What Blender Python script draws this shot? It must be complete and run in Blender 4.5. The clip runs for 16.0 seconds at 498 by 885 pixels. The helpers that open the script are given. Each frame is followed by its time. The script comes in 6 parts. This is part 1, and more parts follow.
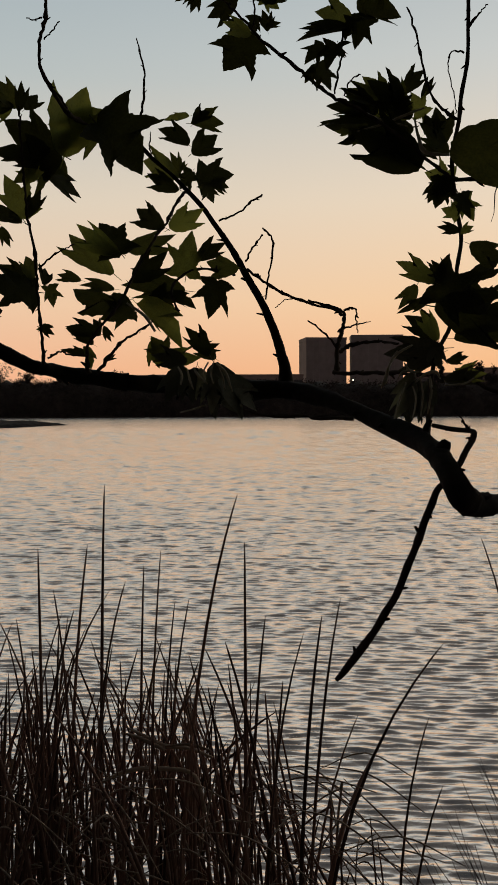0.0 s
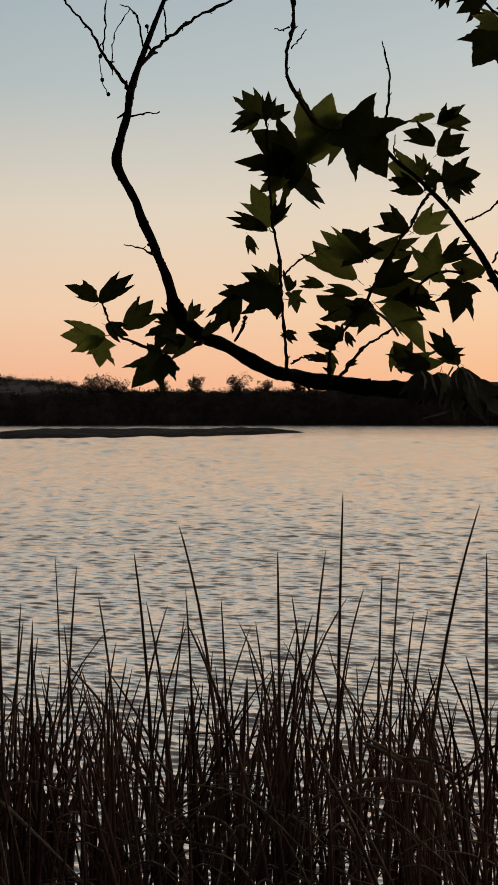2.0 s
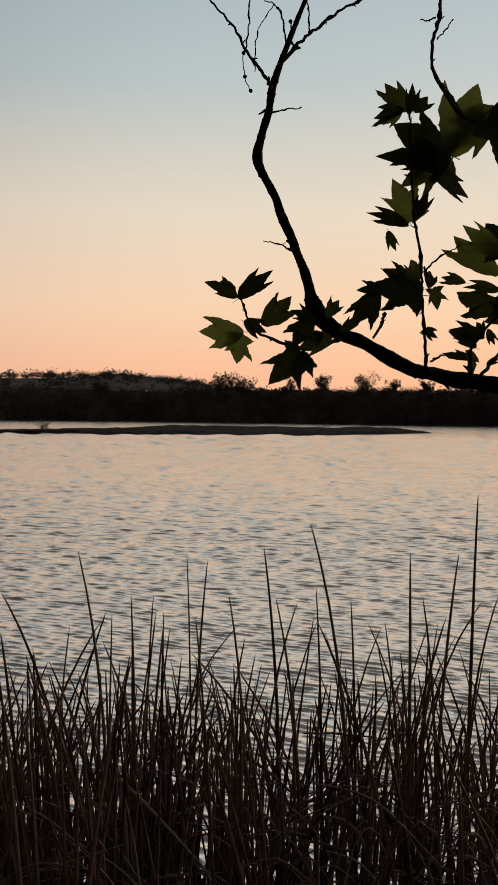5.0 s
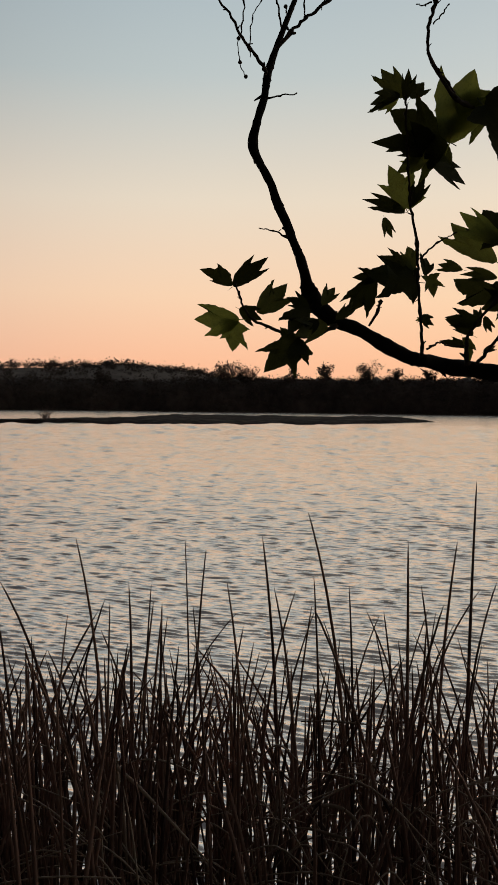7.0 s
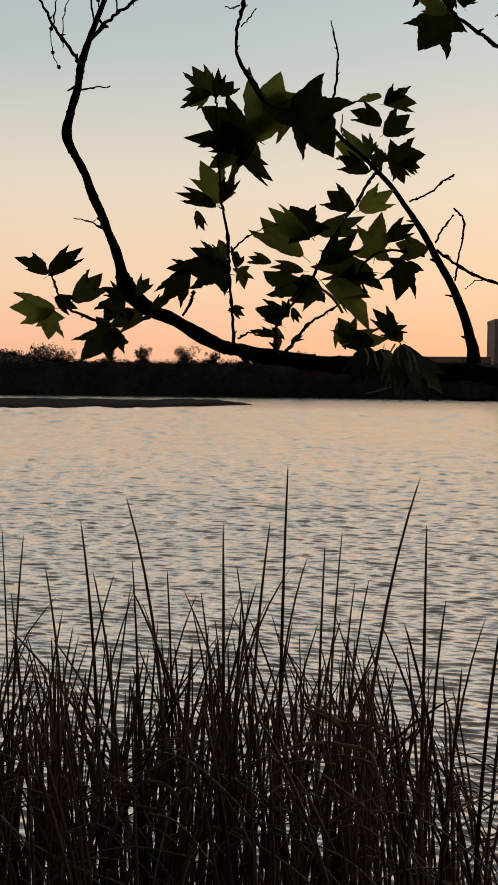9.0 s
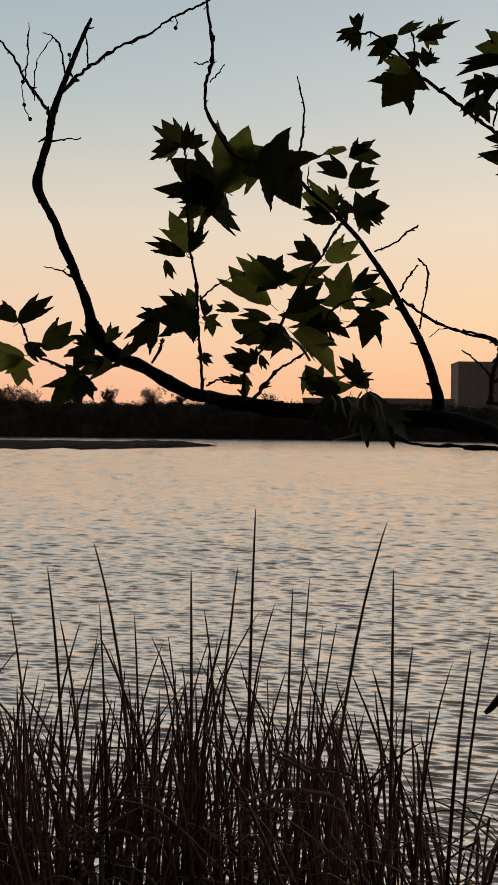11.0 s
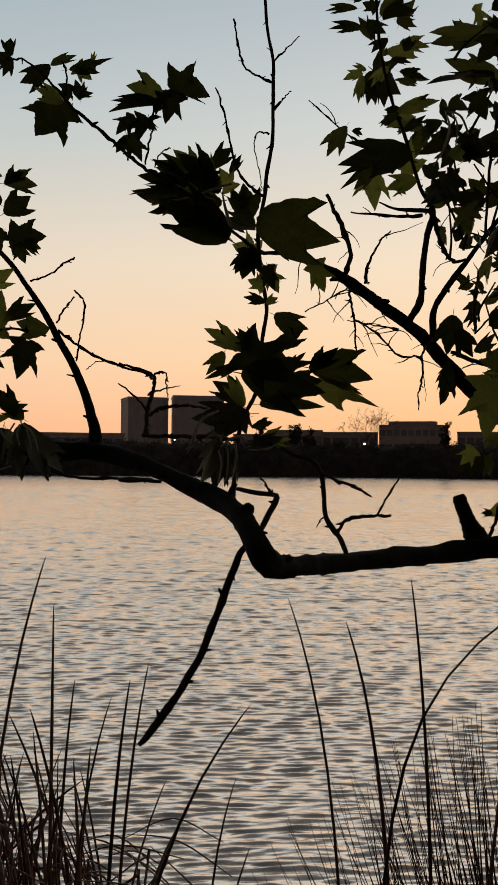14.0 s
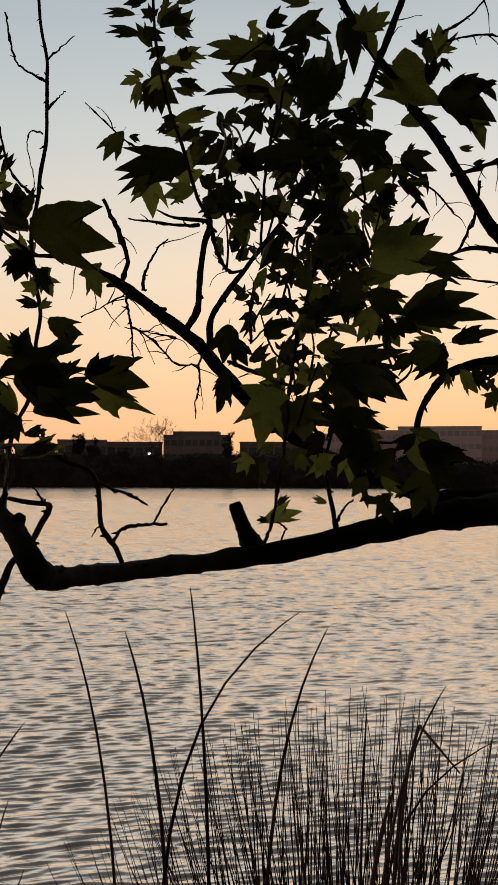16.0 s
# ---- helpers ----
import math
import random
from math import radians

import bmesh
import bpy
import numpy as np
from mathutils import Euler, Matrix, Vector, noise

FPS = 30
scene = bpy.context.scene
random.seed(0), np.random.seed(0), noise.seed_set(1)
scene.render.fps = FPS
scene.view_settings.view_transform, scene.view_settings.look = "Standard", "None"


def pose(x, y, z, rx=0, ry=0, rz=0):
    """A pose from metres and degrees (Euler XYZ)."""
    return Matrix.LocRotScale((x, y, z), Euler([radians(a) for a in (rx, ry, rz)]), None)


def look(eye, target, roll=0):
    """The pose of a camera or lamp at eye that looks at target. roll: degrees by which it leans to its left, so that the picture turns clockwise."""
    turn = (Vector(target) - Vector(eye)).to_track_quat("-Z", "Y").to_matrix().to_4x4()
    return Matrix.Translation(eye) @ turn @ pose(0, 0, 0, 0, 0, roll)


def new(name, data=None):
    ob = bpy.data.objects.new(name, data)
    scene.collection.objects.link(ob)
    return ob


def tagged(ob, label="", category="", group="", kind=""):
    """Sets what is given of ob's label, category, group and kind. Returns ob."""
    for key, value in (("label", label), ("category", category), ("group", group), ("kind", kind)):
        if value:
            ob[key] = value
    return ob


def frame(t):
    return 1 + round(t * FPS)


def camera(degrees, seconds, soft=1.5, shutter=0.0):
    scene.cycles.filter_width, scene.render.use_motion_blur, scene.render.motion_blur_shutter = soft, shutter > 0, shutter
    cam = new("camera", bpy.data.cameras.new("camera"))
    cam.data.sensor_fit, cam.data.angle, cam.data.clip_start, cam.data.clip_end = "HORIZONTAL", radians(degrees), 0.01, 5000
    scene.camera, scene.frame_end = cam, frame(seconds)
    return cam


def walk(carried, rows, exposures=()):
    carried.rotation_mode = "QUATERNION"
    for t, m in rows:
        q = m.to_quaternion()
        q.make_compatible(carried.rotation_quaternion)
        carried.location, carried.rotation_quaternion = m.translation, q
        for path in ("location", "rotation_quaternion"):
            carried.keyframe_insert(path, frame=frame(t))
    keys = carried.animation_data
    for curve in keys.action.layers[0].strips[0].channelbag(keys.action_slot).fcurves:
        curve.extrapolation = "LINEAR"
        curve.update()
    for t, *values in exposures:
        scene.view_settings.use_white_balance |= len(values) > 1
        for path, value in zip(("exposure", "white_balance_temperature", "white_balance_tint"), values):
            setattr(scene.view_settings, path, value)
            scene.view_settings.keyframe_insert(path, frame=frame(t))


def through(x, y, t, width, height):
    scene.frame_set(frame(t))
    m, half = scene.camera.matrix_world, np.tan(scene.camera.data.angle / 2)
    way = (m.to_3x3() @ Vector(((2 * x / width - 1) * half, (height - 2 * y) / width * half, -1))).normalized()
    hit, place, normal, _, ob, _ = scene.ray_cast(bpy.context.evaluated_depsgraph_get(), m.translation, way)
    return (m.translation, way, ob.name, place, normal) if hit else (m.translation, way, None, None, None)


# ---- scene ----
cam = camera(27.5, 16.0)
PATH = [
    (0, (-0.0215, 0.0572, 2.3405), (-0.2201, 4.0495, 2.1930), -0.25),
    (0.5, (-0.0288, 0.0633, 2.3411), (-0.4576, 4.0378, 2.2003), 0.16),
    (1, (-0.0310, 0.0614, 2.3393), (-0.6453, 4.0116, 2.2023), 0.14),
    (1.5, (-0.0306, 0.0602, 2.3374), (-0.8648, 3.9701, 2.2092), 0.03),
    (2, (-0.0353, 0.0738, 2.3360), (-1.1414, 3.9162, 2.2221), -0.03),
    (2.5, (-0.0391, 0.0650, 2.3373), (-1.3285, 3.8498, 2.2253), 0.04),
    (3, (-0.0453, 0.0604, 2.3355), (-1.4156, 3.8165, 2.2194), 0.13),
    (3.5, (-0.0529, 0.0636, 2.3352), (-1.5013, 3.7904, 2.2222), 0.27),
    (4, (-0.0547, 0.0667, 2.3355), (-1.5689, 3.7673, 2.2226), 0.54),
    (4.5, (-0.0569, 0.0737, 2.3345), (-1.6192, 3.7541, 2.2193), 0.75),
    (7, (-0.0470, 0.0884, 2.3309), (-1.6261, 3.7598, 2.1663), 0.70),
    (7.5, (-0.0360, 0.0699, 2.3363), (-1.4264, 3.8153, 2.1395), 0.51),
    (8, (-0.0282, 0.0643, 2.3382), (-1.1700, 3.8914, 2.1157), 0.61),
    (8.5, (-0.0235, 0.0474, 2.3383), (-1.0085, 3.9168, 2.0993), 0.66),
    (11, (-0.0252, 0.0200, 2.3498), (-0.8011, 3.9436, 2.2906), 0.67),
    (11.5, (-0.0228, 0.0265, 2.3480), (-0.6581, 3.9757, 2.3201), 0.75),
    (12, (-0.0062, 0.0127, 2.3450), (-0.3106, 4.0011, 2.3496), 0.59),
    (12.5, (0.0026, 0.0285, 2.3452), (0.0325, 4.0282, 2.3860), 0.34),
    (13, (0.0021, 0.0376, 2.3458), (0.3105, 4.0251, 2.4147), 0.56),
    (13.5, (0.0015, 0.0347, 2.3465), (0.4284, 4.0111, 2.4269), 0.52),
    (14, (0.0031, 0.0389, 2.3466), (0.5028, 4.0065, 2.4347), 0.49),
    (14.5, (0.0109, 0.0475, 2.3435), (0.6490, 3.9949, 2.4504), 0.43),
    (15, (0.0164, 0.0579, 2.3419), (0.8858, 3.9601, 2.4741), 0.25),
    (15.5, (0.0211, 0.0615, 2.3411), (1.1571, 3.8938, 2.4912), 0.04),
    (16, (0.0227, 0.0532, 2.3437), (1.3416, 3.8272, 2.4754), 0.22),
]
walk(cam, [(t, look(eye, target, roll)) for t, eye, target, roll in PATH],
     exposures=[(0.0, -0.13), (1.0, -0.09), (2.0, -0.06), (3.0, 0.0), (4.5, 0.04), (7.0, 0.05), (8.5, 0.04), (11.0, 0.0), (12.0, 0.05), (13.5, 0.02), (15.0, 0.0), (16.0, 0.0)])

# ---- light: clear dusk sky after sunset, glow in the west-north-west ----
GLOW = radians(34)
world = bpy.data.worlds.new("dusk_sky")
scene.world = world
world.use_nodes = True
wn, wl = world.node_tree.nodes, world.node_tree.links
back = wn["Background"]


def ramp(nodes, stops, factor, links):
    r = nodes.new("ShaderNodeValToRGB")
    while len(r.color_ramp.elements) < len(stops):
        r.color_ramp.elements.new(0.5)
    for e, (p, c) in zip(r.color_ramp.elements, stops):
        e.position, e.color = p, (*c, 1)
    links.new(factor, r.inputs[0])
    return r.outputs[0]


def math_node(nodes, links, op, a, b=None):
    m = nodes.new("ShaderNodeMath")
    m.operation = op
    for i, v in enumerate((a, b)):
        if v is None:
            continue
        if isinstance(v, (int, float)):
            m.inputs[i].default_value = v
        else:
            links.new(v, m.inputs[i])
    return m.outputs[0]


def mix_color(nodes, links, kind, factor, a, b):
    m = nodes.new("ShaderNodeMix")
    m.data_type, m.blend_type = "RGBA", kind
    for sock, v in ((m.inputs[0], factor), (m.inputs[6], a), (m.inputs[7], b)):
        if isinstance(v, (int, float)):
            sock.default_value = v
        elif isinstance(v, tuple):
            sock.default_value = (*v, 1)
        else:
            links.new(v, sock)
    return m.outputs[2]


tc = wn.new("ShaderNodeTexCoord")
sep = wn.new("ShaderNodeSeparateXYZ")
wl.new(tc.outputs["Generated"], sep.inputs[0])
up = sep.outputs[2]
west = ramp(wn, [(0.0, (0.92, 0.47, 0.29)), (0.035, (0.94, 0.51, 0.32)), (0.10, (0.91, 0.63, 0.43)), (0.19, (0.77, 0.67, 0.54)),
                 (0.30, (0.485, 0.545, 0.545)), (0.42, (0.355, 0.445, 0.50)), (0.50, (0.14, 0.14, 0.14)), (1.0, (0.04, 0.042, 0.044))], up, wl)
glow = ramp(wn, [(0.0, (1.0, 0.50, 0.20)), (0.04, (1.05, 0.58, 0.27)), (0.10, (1.04, 0.69, 0.385)), (0.20, (0.97, 0.775, 0.57)),
                 (0.32, (0.75, 0.735, 0.69)), (0.42, (0.57, 0.595, 0.60)), (0.54, (0.20, 0.19, 0.18)), (1.0, (0.04, 0.042, 0.046))], up, wl)
east = ramp(wn, [(0.0, (0.36, 0.28, 0.25)), (0.12, (0.40, 0.30, 0.28)), (0.3, (0.13, 0.12, 0.135)), (0.6, (0.045, 0.048, 0.058)), (1.0, (0.045, 0.052, 0.062))], up, wl)
toward = math_node(wn, wl, "ADD", math_node(wn, wl, "MULTIPLY", sep.outputs[0], math.sin(GLOW)), math_node(wn, wl, "MULTIPLY", sep.outputs[1], math.cos(GLOW)))
near_glow = math_node(wn, wl, "POWER", math_node(wn, wl, "MAXIMUM", toward, 0.0), 4.0)
westward = wn.new("ShaderNodeMapRange")
westward.interpolation_type = "SMOOTHSTEP"
westward.inputs[1].default_value, westward.inputs[2].default_value = -0.25, 0.52
wl.new(toward, westward.inputs[0])
warm = mix_color(wn, wl, "MIX", near_glow, west, glow)
gradient = mix_color(wn, wl, "MIX", westward.outputs[0], east, warm)
sky = wn.new("ShaderNodeTexSky")
sky.sky_type, sky.sun_disc = "NISHITA", False
sky.sun_elevation, sky.sun_rotation = radians(-2.0), GLOW
air = mix_color(wn, wl, "MULTIPLY", 1.0, sky.outputs[0], (0.01, 0.01, 0.01))
wl.new(mix_color(wn, wl, "ADD", 1.0, gradient, air), back.inputs[0])
back.inputs[1].default_value = 1.0

# ---- materials ----


def material(name, dark, light, scale, rough=0.85, bump=0.3, distance=0.01, stretch=(1, 1, 1), through=None, metal=0.0, per_piece=0.25, island=False, gloss=0.25):
    m = bpy.data.materials.new(name)
    m.use_nodes = True
    n, l = m.node_tree.nodes, m.node_tree.links
    p = n["Principled BSDF"]
    co = n.new("ShaderNodeTexCoord")
    mp = n.new("ShaderNodeMapping")
    mp.inputs["Scale"].default_value = stretch
    l.new(co.outputs["Object"], mp.inputs[0])
    fine, broad = n.new("ShaderNodeTexNoise"), n.new("ShaderNodeTexNoise")
    for t, s, d in ((fine, scale, 6), (broad, scale * 0.13, 2)):
        t.inputs["Scale"].default_value, t.inputs["Detail"].default_value = s, d
        l.new(mp.outputs[0], t.inputs["Vector"])
    both = math_node(n, l, "ADD", math_node(n, l, "MULTIPLY", fine.outputs[0], 0.6), math_node(n, l, "MULTIPLY", broad.outputs[0], 0.4))
    chance = n.new("ShaderNodeNewGeometry").outputs["Random Per Island"] if island else n.new("ShaderNodeObjectInfo").outputs["Random"]
    shifted = math_node(n, l, "ADD", both, math_node(n, l, "MULTIPLY", math_node(n, l, "SUBTRACT", chance, 0.5), per_piece))
    colour = ramp(n, [(0.32, dark), (0.68, light)], shifted, l)
    l.new(colour, p.inputs["Base Color"])
    p.inputs["Roughness"].default_value, p.inputs["Metallic"].default_value = rough, metal
    p.inputs["Specular IOR Level"].default_value = gloss
    if bump:
        b = n.new("ShaderNodeBump")
        b.inputs["Strength"].default_value, b.inputs["Distance"].default_value = bump, distance
        l.new(fine.outputs[0], b.inputs["Height"])
        l.new(b.outputs[0], p.inputs["Normal"])
    if through:
        tr, mx = n.new("ShaderNodeBsdfTranslucent"), n.new("ShaderNodeMixShader")
        sunlit = math_node(n, l, "POWER", chance, 4.5)
        l.new(mix_color(n, l, "MIX", math_node(n, l, "MULTIPLY", math_node(n, l, "ADD", sunlit, 0.07), math_node(n, l, "MULTIPLY", both, 2.0)), (0.0, 0.0, 0.0), through), tr.inputs[0])
        mx.inputs[0].default_value = 0.45
        l.new(p.outputs[0], mx.inputs[1])
        l.new(tr.outputs[0], mx.inputs[2])
        l.new(mx.outputs[0], n["Material Output"].inputs[0])
    return m


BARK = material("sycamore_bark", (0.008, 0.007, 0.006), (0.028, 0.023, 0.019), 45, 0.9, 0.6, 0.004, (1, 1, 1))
TWIG = material("twig_bark", (0.03, 0.022, 0.018), (0.08, 0.06, 0.045), 90, 0.85, 0.4, 0.002)
LEAF = material("sycamore_leaf", (0.042, 0.048, 0.021), (0.088, 0.098, 0.042), 30, 0.6, 0.25, 0.002, through=(0.42, 0.46, 0.09), per_piece=0.5)
LEAF_MASS = material("sycamore_foliage", (0.042, 0.048, 0.021), (0.088, 0.098, 0.042), 30, 0.6, 0.25, 0.002, through=(0.42, 0.46, 0.09), per_piece=0.5, island=True)
STRAND = material("withered_stalk", (0.34, 0.31, 0.24), (0.62, 0.57, 0.46), 60, 0.8, 0.3, 0.002)
DRY_LEAF = material("withered_leaf", (0.15, 0.155, 0.115), (0.31, 0.31, 0.24), 30, 0.75, 0.4, 0.003, through=(0.20, 0.21, 0.12), per_piece=0.4)
SEED = material("seed_ball", (0.05, 0.035, 0.02), (0.12, 0.08, 0.05), 300, 0.95, 0.8, 0.003)
REED = material("reed", (0.080, 0.045, 0.036), (0.30, 0.18, 0.138), 25, 0.7, 0.2, 0.002, (1, 1, 0.15), per_piece=0.5)
DRY_REED = material("dry_reed", (0.22, 0.16, 0.12), (0.48, 0.37, 0.29), 25, 0.75, 0.2, 0.002, (1, 1, 0.15), per_piece=0.4)
EARTH = material("bank_earth", (0.035, 0.028, 0.02), (0.09, 0.075, 0.055), 3.0, 0.95, 0.6, 0.03)
SCRUB = material("willow_scrub", (0.016, 0.0135, 0.011), (0.066, 0.053, 0.043), 0.8, 0.95, 0.7, 0.3)
# hill trees: scrub tone lifted a little, distance haze put into the colour
HILL_TREES = material("hazed_hill_foliage", (0.022, 0.019, 0.016), (0.07, 0.06, 0.05), 0.5, 0.95, 0.4, 0.3)
HILL = material("dry_hillside", (0.08, 0.065, 0.052), (0.20, 0.17, 0.14), 0.05, 0.95, 0.5, 1.0)
MUD = material("mudflat", (0.012, 0.010, 0.009), (0.085, 0.072, 0.064), 1.2, 1.0, 0.6, 0.1, (1, 1, 1), gloss=0.08)
TOWER = material("tower_cladding", (0.20, 0.165, 0.15), (0.27, 0.23, 0.21), 0.4, 0.6, 0.1, 0.02)
OFFICE = material("office_render", (0.20, 0.145, 0.12), (0.30, 0.22, 0.18), 0.5, 0.8, 0.1, 0.02)
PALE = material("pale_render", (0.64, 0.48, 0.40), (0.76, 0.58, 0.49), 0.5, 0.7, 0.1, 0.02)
DARK_GLASS = material("office_glazing", (0.07, 0.065, 0.065), (0.12, 0.11, 0.11), 0.3, 0.15, 0.0)
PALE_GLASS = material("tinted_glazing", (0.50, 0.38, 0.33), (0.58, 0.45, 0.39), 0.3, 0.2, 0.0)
STEEL = material("lamp_steel", (0.1, 0.1, 0.1), (0.2, 0.2, 0.2), 20, 0.5, 0.1, 0.002, metal=0.6)


def lamp_glass(name, colour, strength):
    m = bpy.data.materials.new(name)
    m.use_nodes = True
    p = m.node_tree.nodes["Principled BSDF"]
    p.inputs["Emission Color"].default_value = (*colour, 1)
    p.inputs["Emission Strength"].default_value = strength
    return m


WHITE_LAMP = lamp_glass("lit_lamp", (1.0, 0.85, 0.65), 3.0)
RED_LAMP = lamp_glass("red_lamp", (1.0, 0.08, 0.05), 2.5)

WATER = bpy.data.materials.new("lake_water")
WATER.use_nodes = True
n, l = WATER.node_tree.nodes, WATER.node_tree.links
p = n["Principled BSDF"]
p.inputs["Base Color"].default_value = (0.05, 0.045, 0.038, 1)
p.inputs["IOR"].default_value = 26.0
p.inputs["Specular Tint"].default_value = (1.0, 0.905, 0.825, 1)
geo = n.new("ShaderNodeNewGeometry")
away = n.new("ShaderNodeVectorMath")
away.operation = "LENGTH"
l.new(geo.outputs["Position"], away.inputs[0])
far_rough = n.new("ShaderNodeMapRange")
for k, v in ((1, 5.0), (2, 60.0), (3, 0.20), (4, 0.215)):
    far_rough.inputs[k].default_value = v
l.new(away.outputs["Value"], far_rough.inputs[0])
l.new(far_rough.outputs[0], p.inputs["Roughness"])
height = None
for size, stretch, weight, detail in ((9.0, 0.5, 0.008, 3.0), (1.3, 0.6, 0.010, 2.0)):
    mp = n.new("ShaderNodeMapping")
    mp.inputs["Scale"].default_value = (stretch, 1.0, 1.0)
    mp.inputs["Rotation"].default_value = (0, 0, radians(6))
    l.new(geo.outputs["Position"], mp.inputs[0])
    t = n.new("ShaderNodeTexNoise")
    t.inputs["Scale"].default_value, t.inputs["Detail"].default_value = size, detail
    t.inputs["Distortion"].default_value = 0.25
    l.new(mp.outputs[0], t.inputs["Vector"])
    h = math_node(n, l, "MULTIPLY", t.outputs[0], weight)
    height = h if height is None else math_node(n, l, "ADD", height, h)
b = n.new("ShaderNodeBump")
b.inputs["Strength"].default_value, b.inputs["Distance"].default_value = 1.0, 1.0
l.new(height, b.inputs["Height"])
l.new(b.outputs[0], p.inputs["Normal"])

# ---- building helpers ----


def mesh_of(name, verts, faces, mats, smooth=True):
    me = bpy.data.meshes.new(name)
    me.from_pydata(verts, [], faces)
    for m in mats if isinstance(mats, (list, tuple)) else [mats]:
        me.materials.append(m)
    if smooth:
        me.polygons.foreach_set("use_smooth", [True] * len(me.polygons))
    me.update()
    return me


def part(name, me, parent, label="", kind=""):
    ob = new(name, me)
    ob.parent = parent
    return tagged(ob, label=label, kind=kind)


def polar(azimuth, distance, z=0.0):
    a = radians(azimuth)
    return Vector((distance * math.sin(a), distance * math.cos(a), z))


def smooth_line(pts, per):
    """Points with radius, filled in by a Catmull-Rom curve."""
    p = [np.array(q, float) for q in pts]
    p = [2 * p[0] - p[1]] + p + [2 * p[-1] - p[-2]]
    out = []
    for i in range(1, len(p) - 2):
        a, b, c, d = p[i - 1 : i + 3]
        for k in range(per):
            t = k / per
            out.append(0.5 * (2 * b + (c - a) * t + (2 * a - 5 * b + 4 * c - d) * t * t + (3 * b - a - 3 * c + d) * t**3))
    out.append(p[-2])
    return out


def tube(line, sides, rough=0.0, seed=0.0):
    """Vertices and faces of a round, uneven rod along points with radius."""
    verts, faces = [], []
    pos = [Vector(q[:3]) for q in line]
    side, run, r0 = None, 0.0, max(0.003, sum(q[3] for q in line) / len(line))
    for i, q in enumerate(line):
        ahead = (pos[min(i + 1, len(pos) - 1)] - pos[max(i - 1, 0)]).normalized()
        if side is None:
            side = ahead.orthogonal().normalized()
        side = (side - side.dot(ahead) * ahead).normalized()
        over = ahead.cross(side)
        r = max(q[3], 0.0006)
        run += (pos[i] - pos[max(i - 1, 0)]).length
        for k in range(sides):
            a = 2 * math.pi * k / sides
            way = math.cos(a) * side + math.sin(a) * over
            swell = 1 + rough * (noise.noise(Vector((1.3 * math.cos(a), 1.3 * math.sin(a), run / (5 * r0) + seed))) + 0.4 * noise.noise(Vector((3 * math.cos(a), 3 * math.sin(a), run / (1.5 * r0) + seed))))
            verts.append(pos[i] + way * r * swell)
        if i:
            o = (i - 1) * sides
            faces += [(o + k, o + (k + 1) % sides, o + sides + (k + 1) % sides, o + sides + k) for k in range(sides)]
    verts += [pos[0], pos[-1]]
    e, last = len(verts) - 2, (len(line) - 1) * sides
    faces += [(e, (k + 1) % sides, k) for k in range(sides)] + [(e + 1, last + k, last + (k + 1) % sides) for k in range(sides)]
    return verts, faces


def joined(pieces):
    verts, faces = [], []
    for v, f in pieces:
        o = len(verts)
        verts += v
        faces += [tuple(i + o for i in q) for q in f]
    return verts, faces


def prism(corners, z0, z1):
    """An upright block over a ground outline."""
    n_ = len(corners)
    v = [Vector((x, y, z)) for z in (z0, z1) for x, y in corners]
    return v, [tuple(range(n_))[::-1], tuple(range(n_, 2 * n_))] + [(k, (k + 1) % n_, n_ + (k + 1) % n_, n_ + k) for k in range(n_)]


# ---- ground, water ----
SHORE = 205.0


def fbm(x, y, z=0.0, octaves=4):
    return noise.fractal(Vector((x, y, z)), 1.0, 2.0, octaves)


def ground_height(x, y):
    near_edge = 1.75 + 0.55 * max(0.0, x - 1.3) + 0.25 * fbm(x * 0.6, 3.0)
    if y < near_edge + 3:
        d = near_edge - y
        z = 0.75 * min(1.0, max(-1.3, d / 1.4)) + 0.05 * fbm(x * 1.5, y * 1.5)
        # steep slope behind the viewpoint, unseen, added to block light from the eastern sky
        if y < -2.5:
            z += min(22.0, (-2.5 - y) * 1.9) + 0.3 * fbm(x * 0.3, y * 0.3)
        return z
    r = math.hypot(x, y) + 5 * fbm(math.atan2(x, y) * 5, 7.0)
    if r < SHORE:
        return -1.0
    return min(1.4, (r - SHORE) * 0.25 - 0.2) + 0.2 * fbm(x * 0.02, y * 0.02)


rings = [0.0, 0.6, 1.1, 1.5, 1.8, 2.1, 2.4, 2.8, 3.3, 4.0, 5, 6.5, 8.5, 11, 15, 25, 60, 120, 170, 195, 200, 203, 206, 209, 212, 216, 222, 230, 250, 300, 400, 600, 1000, 2000, 4500]
SPOKES = 180
verts = [Vector((r * math.sin(2 * math.pi * k / SPOKES), r * math.cos(2 * math.pi * k / SPOKES), 0)) for r in rings for k in range(SPOKES)]
for v in verts:
    v.z = ground_height(v.x, v.y)
faces = [(i * SPOKES + k, (i + 1) * SPOKES + k, (i + 1) * SPOKES + (k + 1) % SPOKES, i * SPOKES + (k + 1) % SPOKES) for i in range(len(rings) - 1) for k in range(SPOKES)]
tagged(new("ground", mesh_of("ground", verts, faces, EARTH)), "dark earth banks round the lake", "ground", kind="structure")

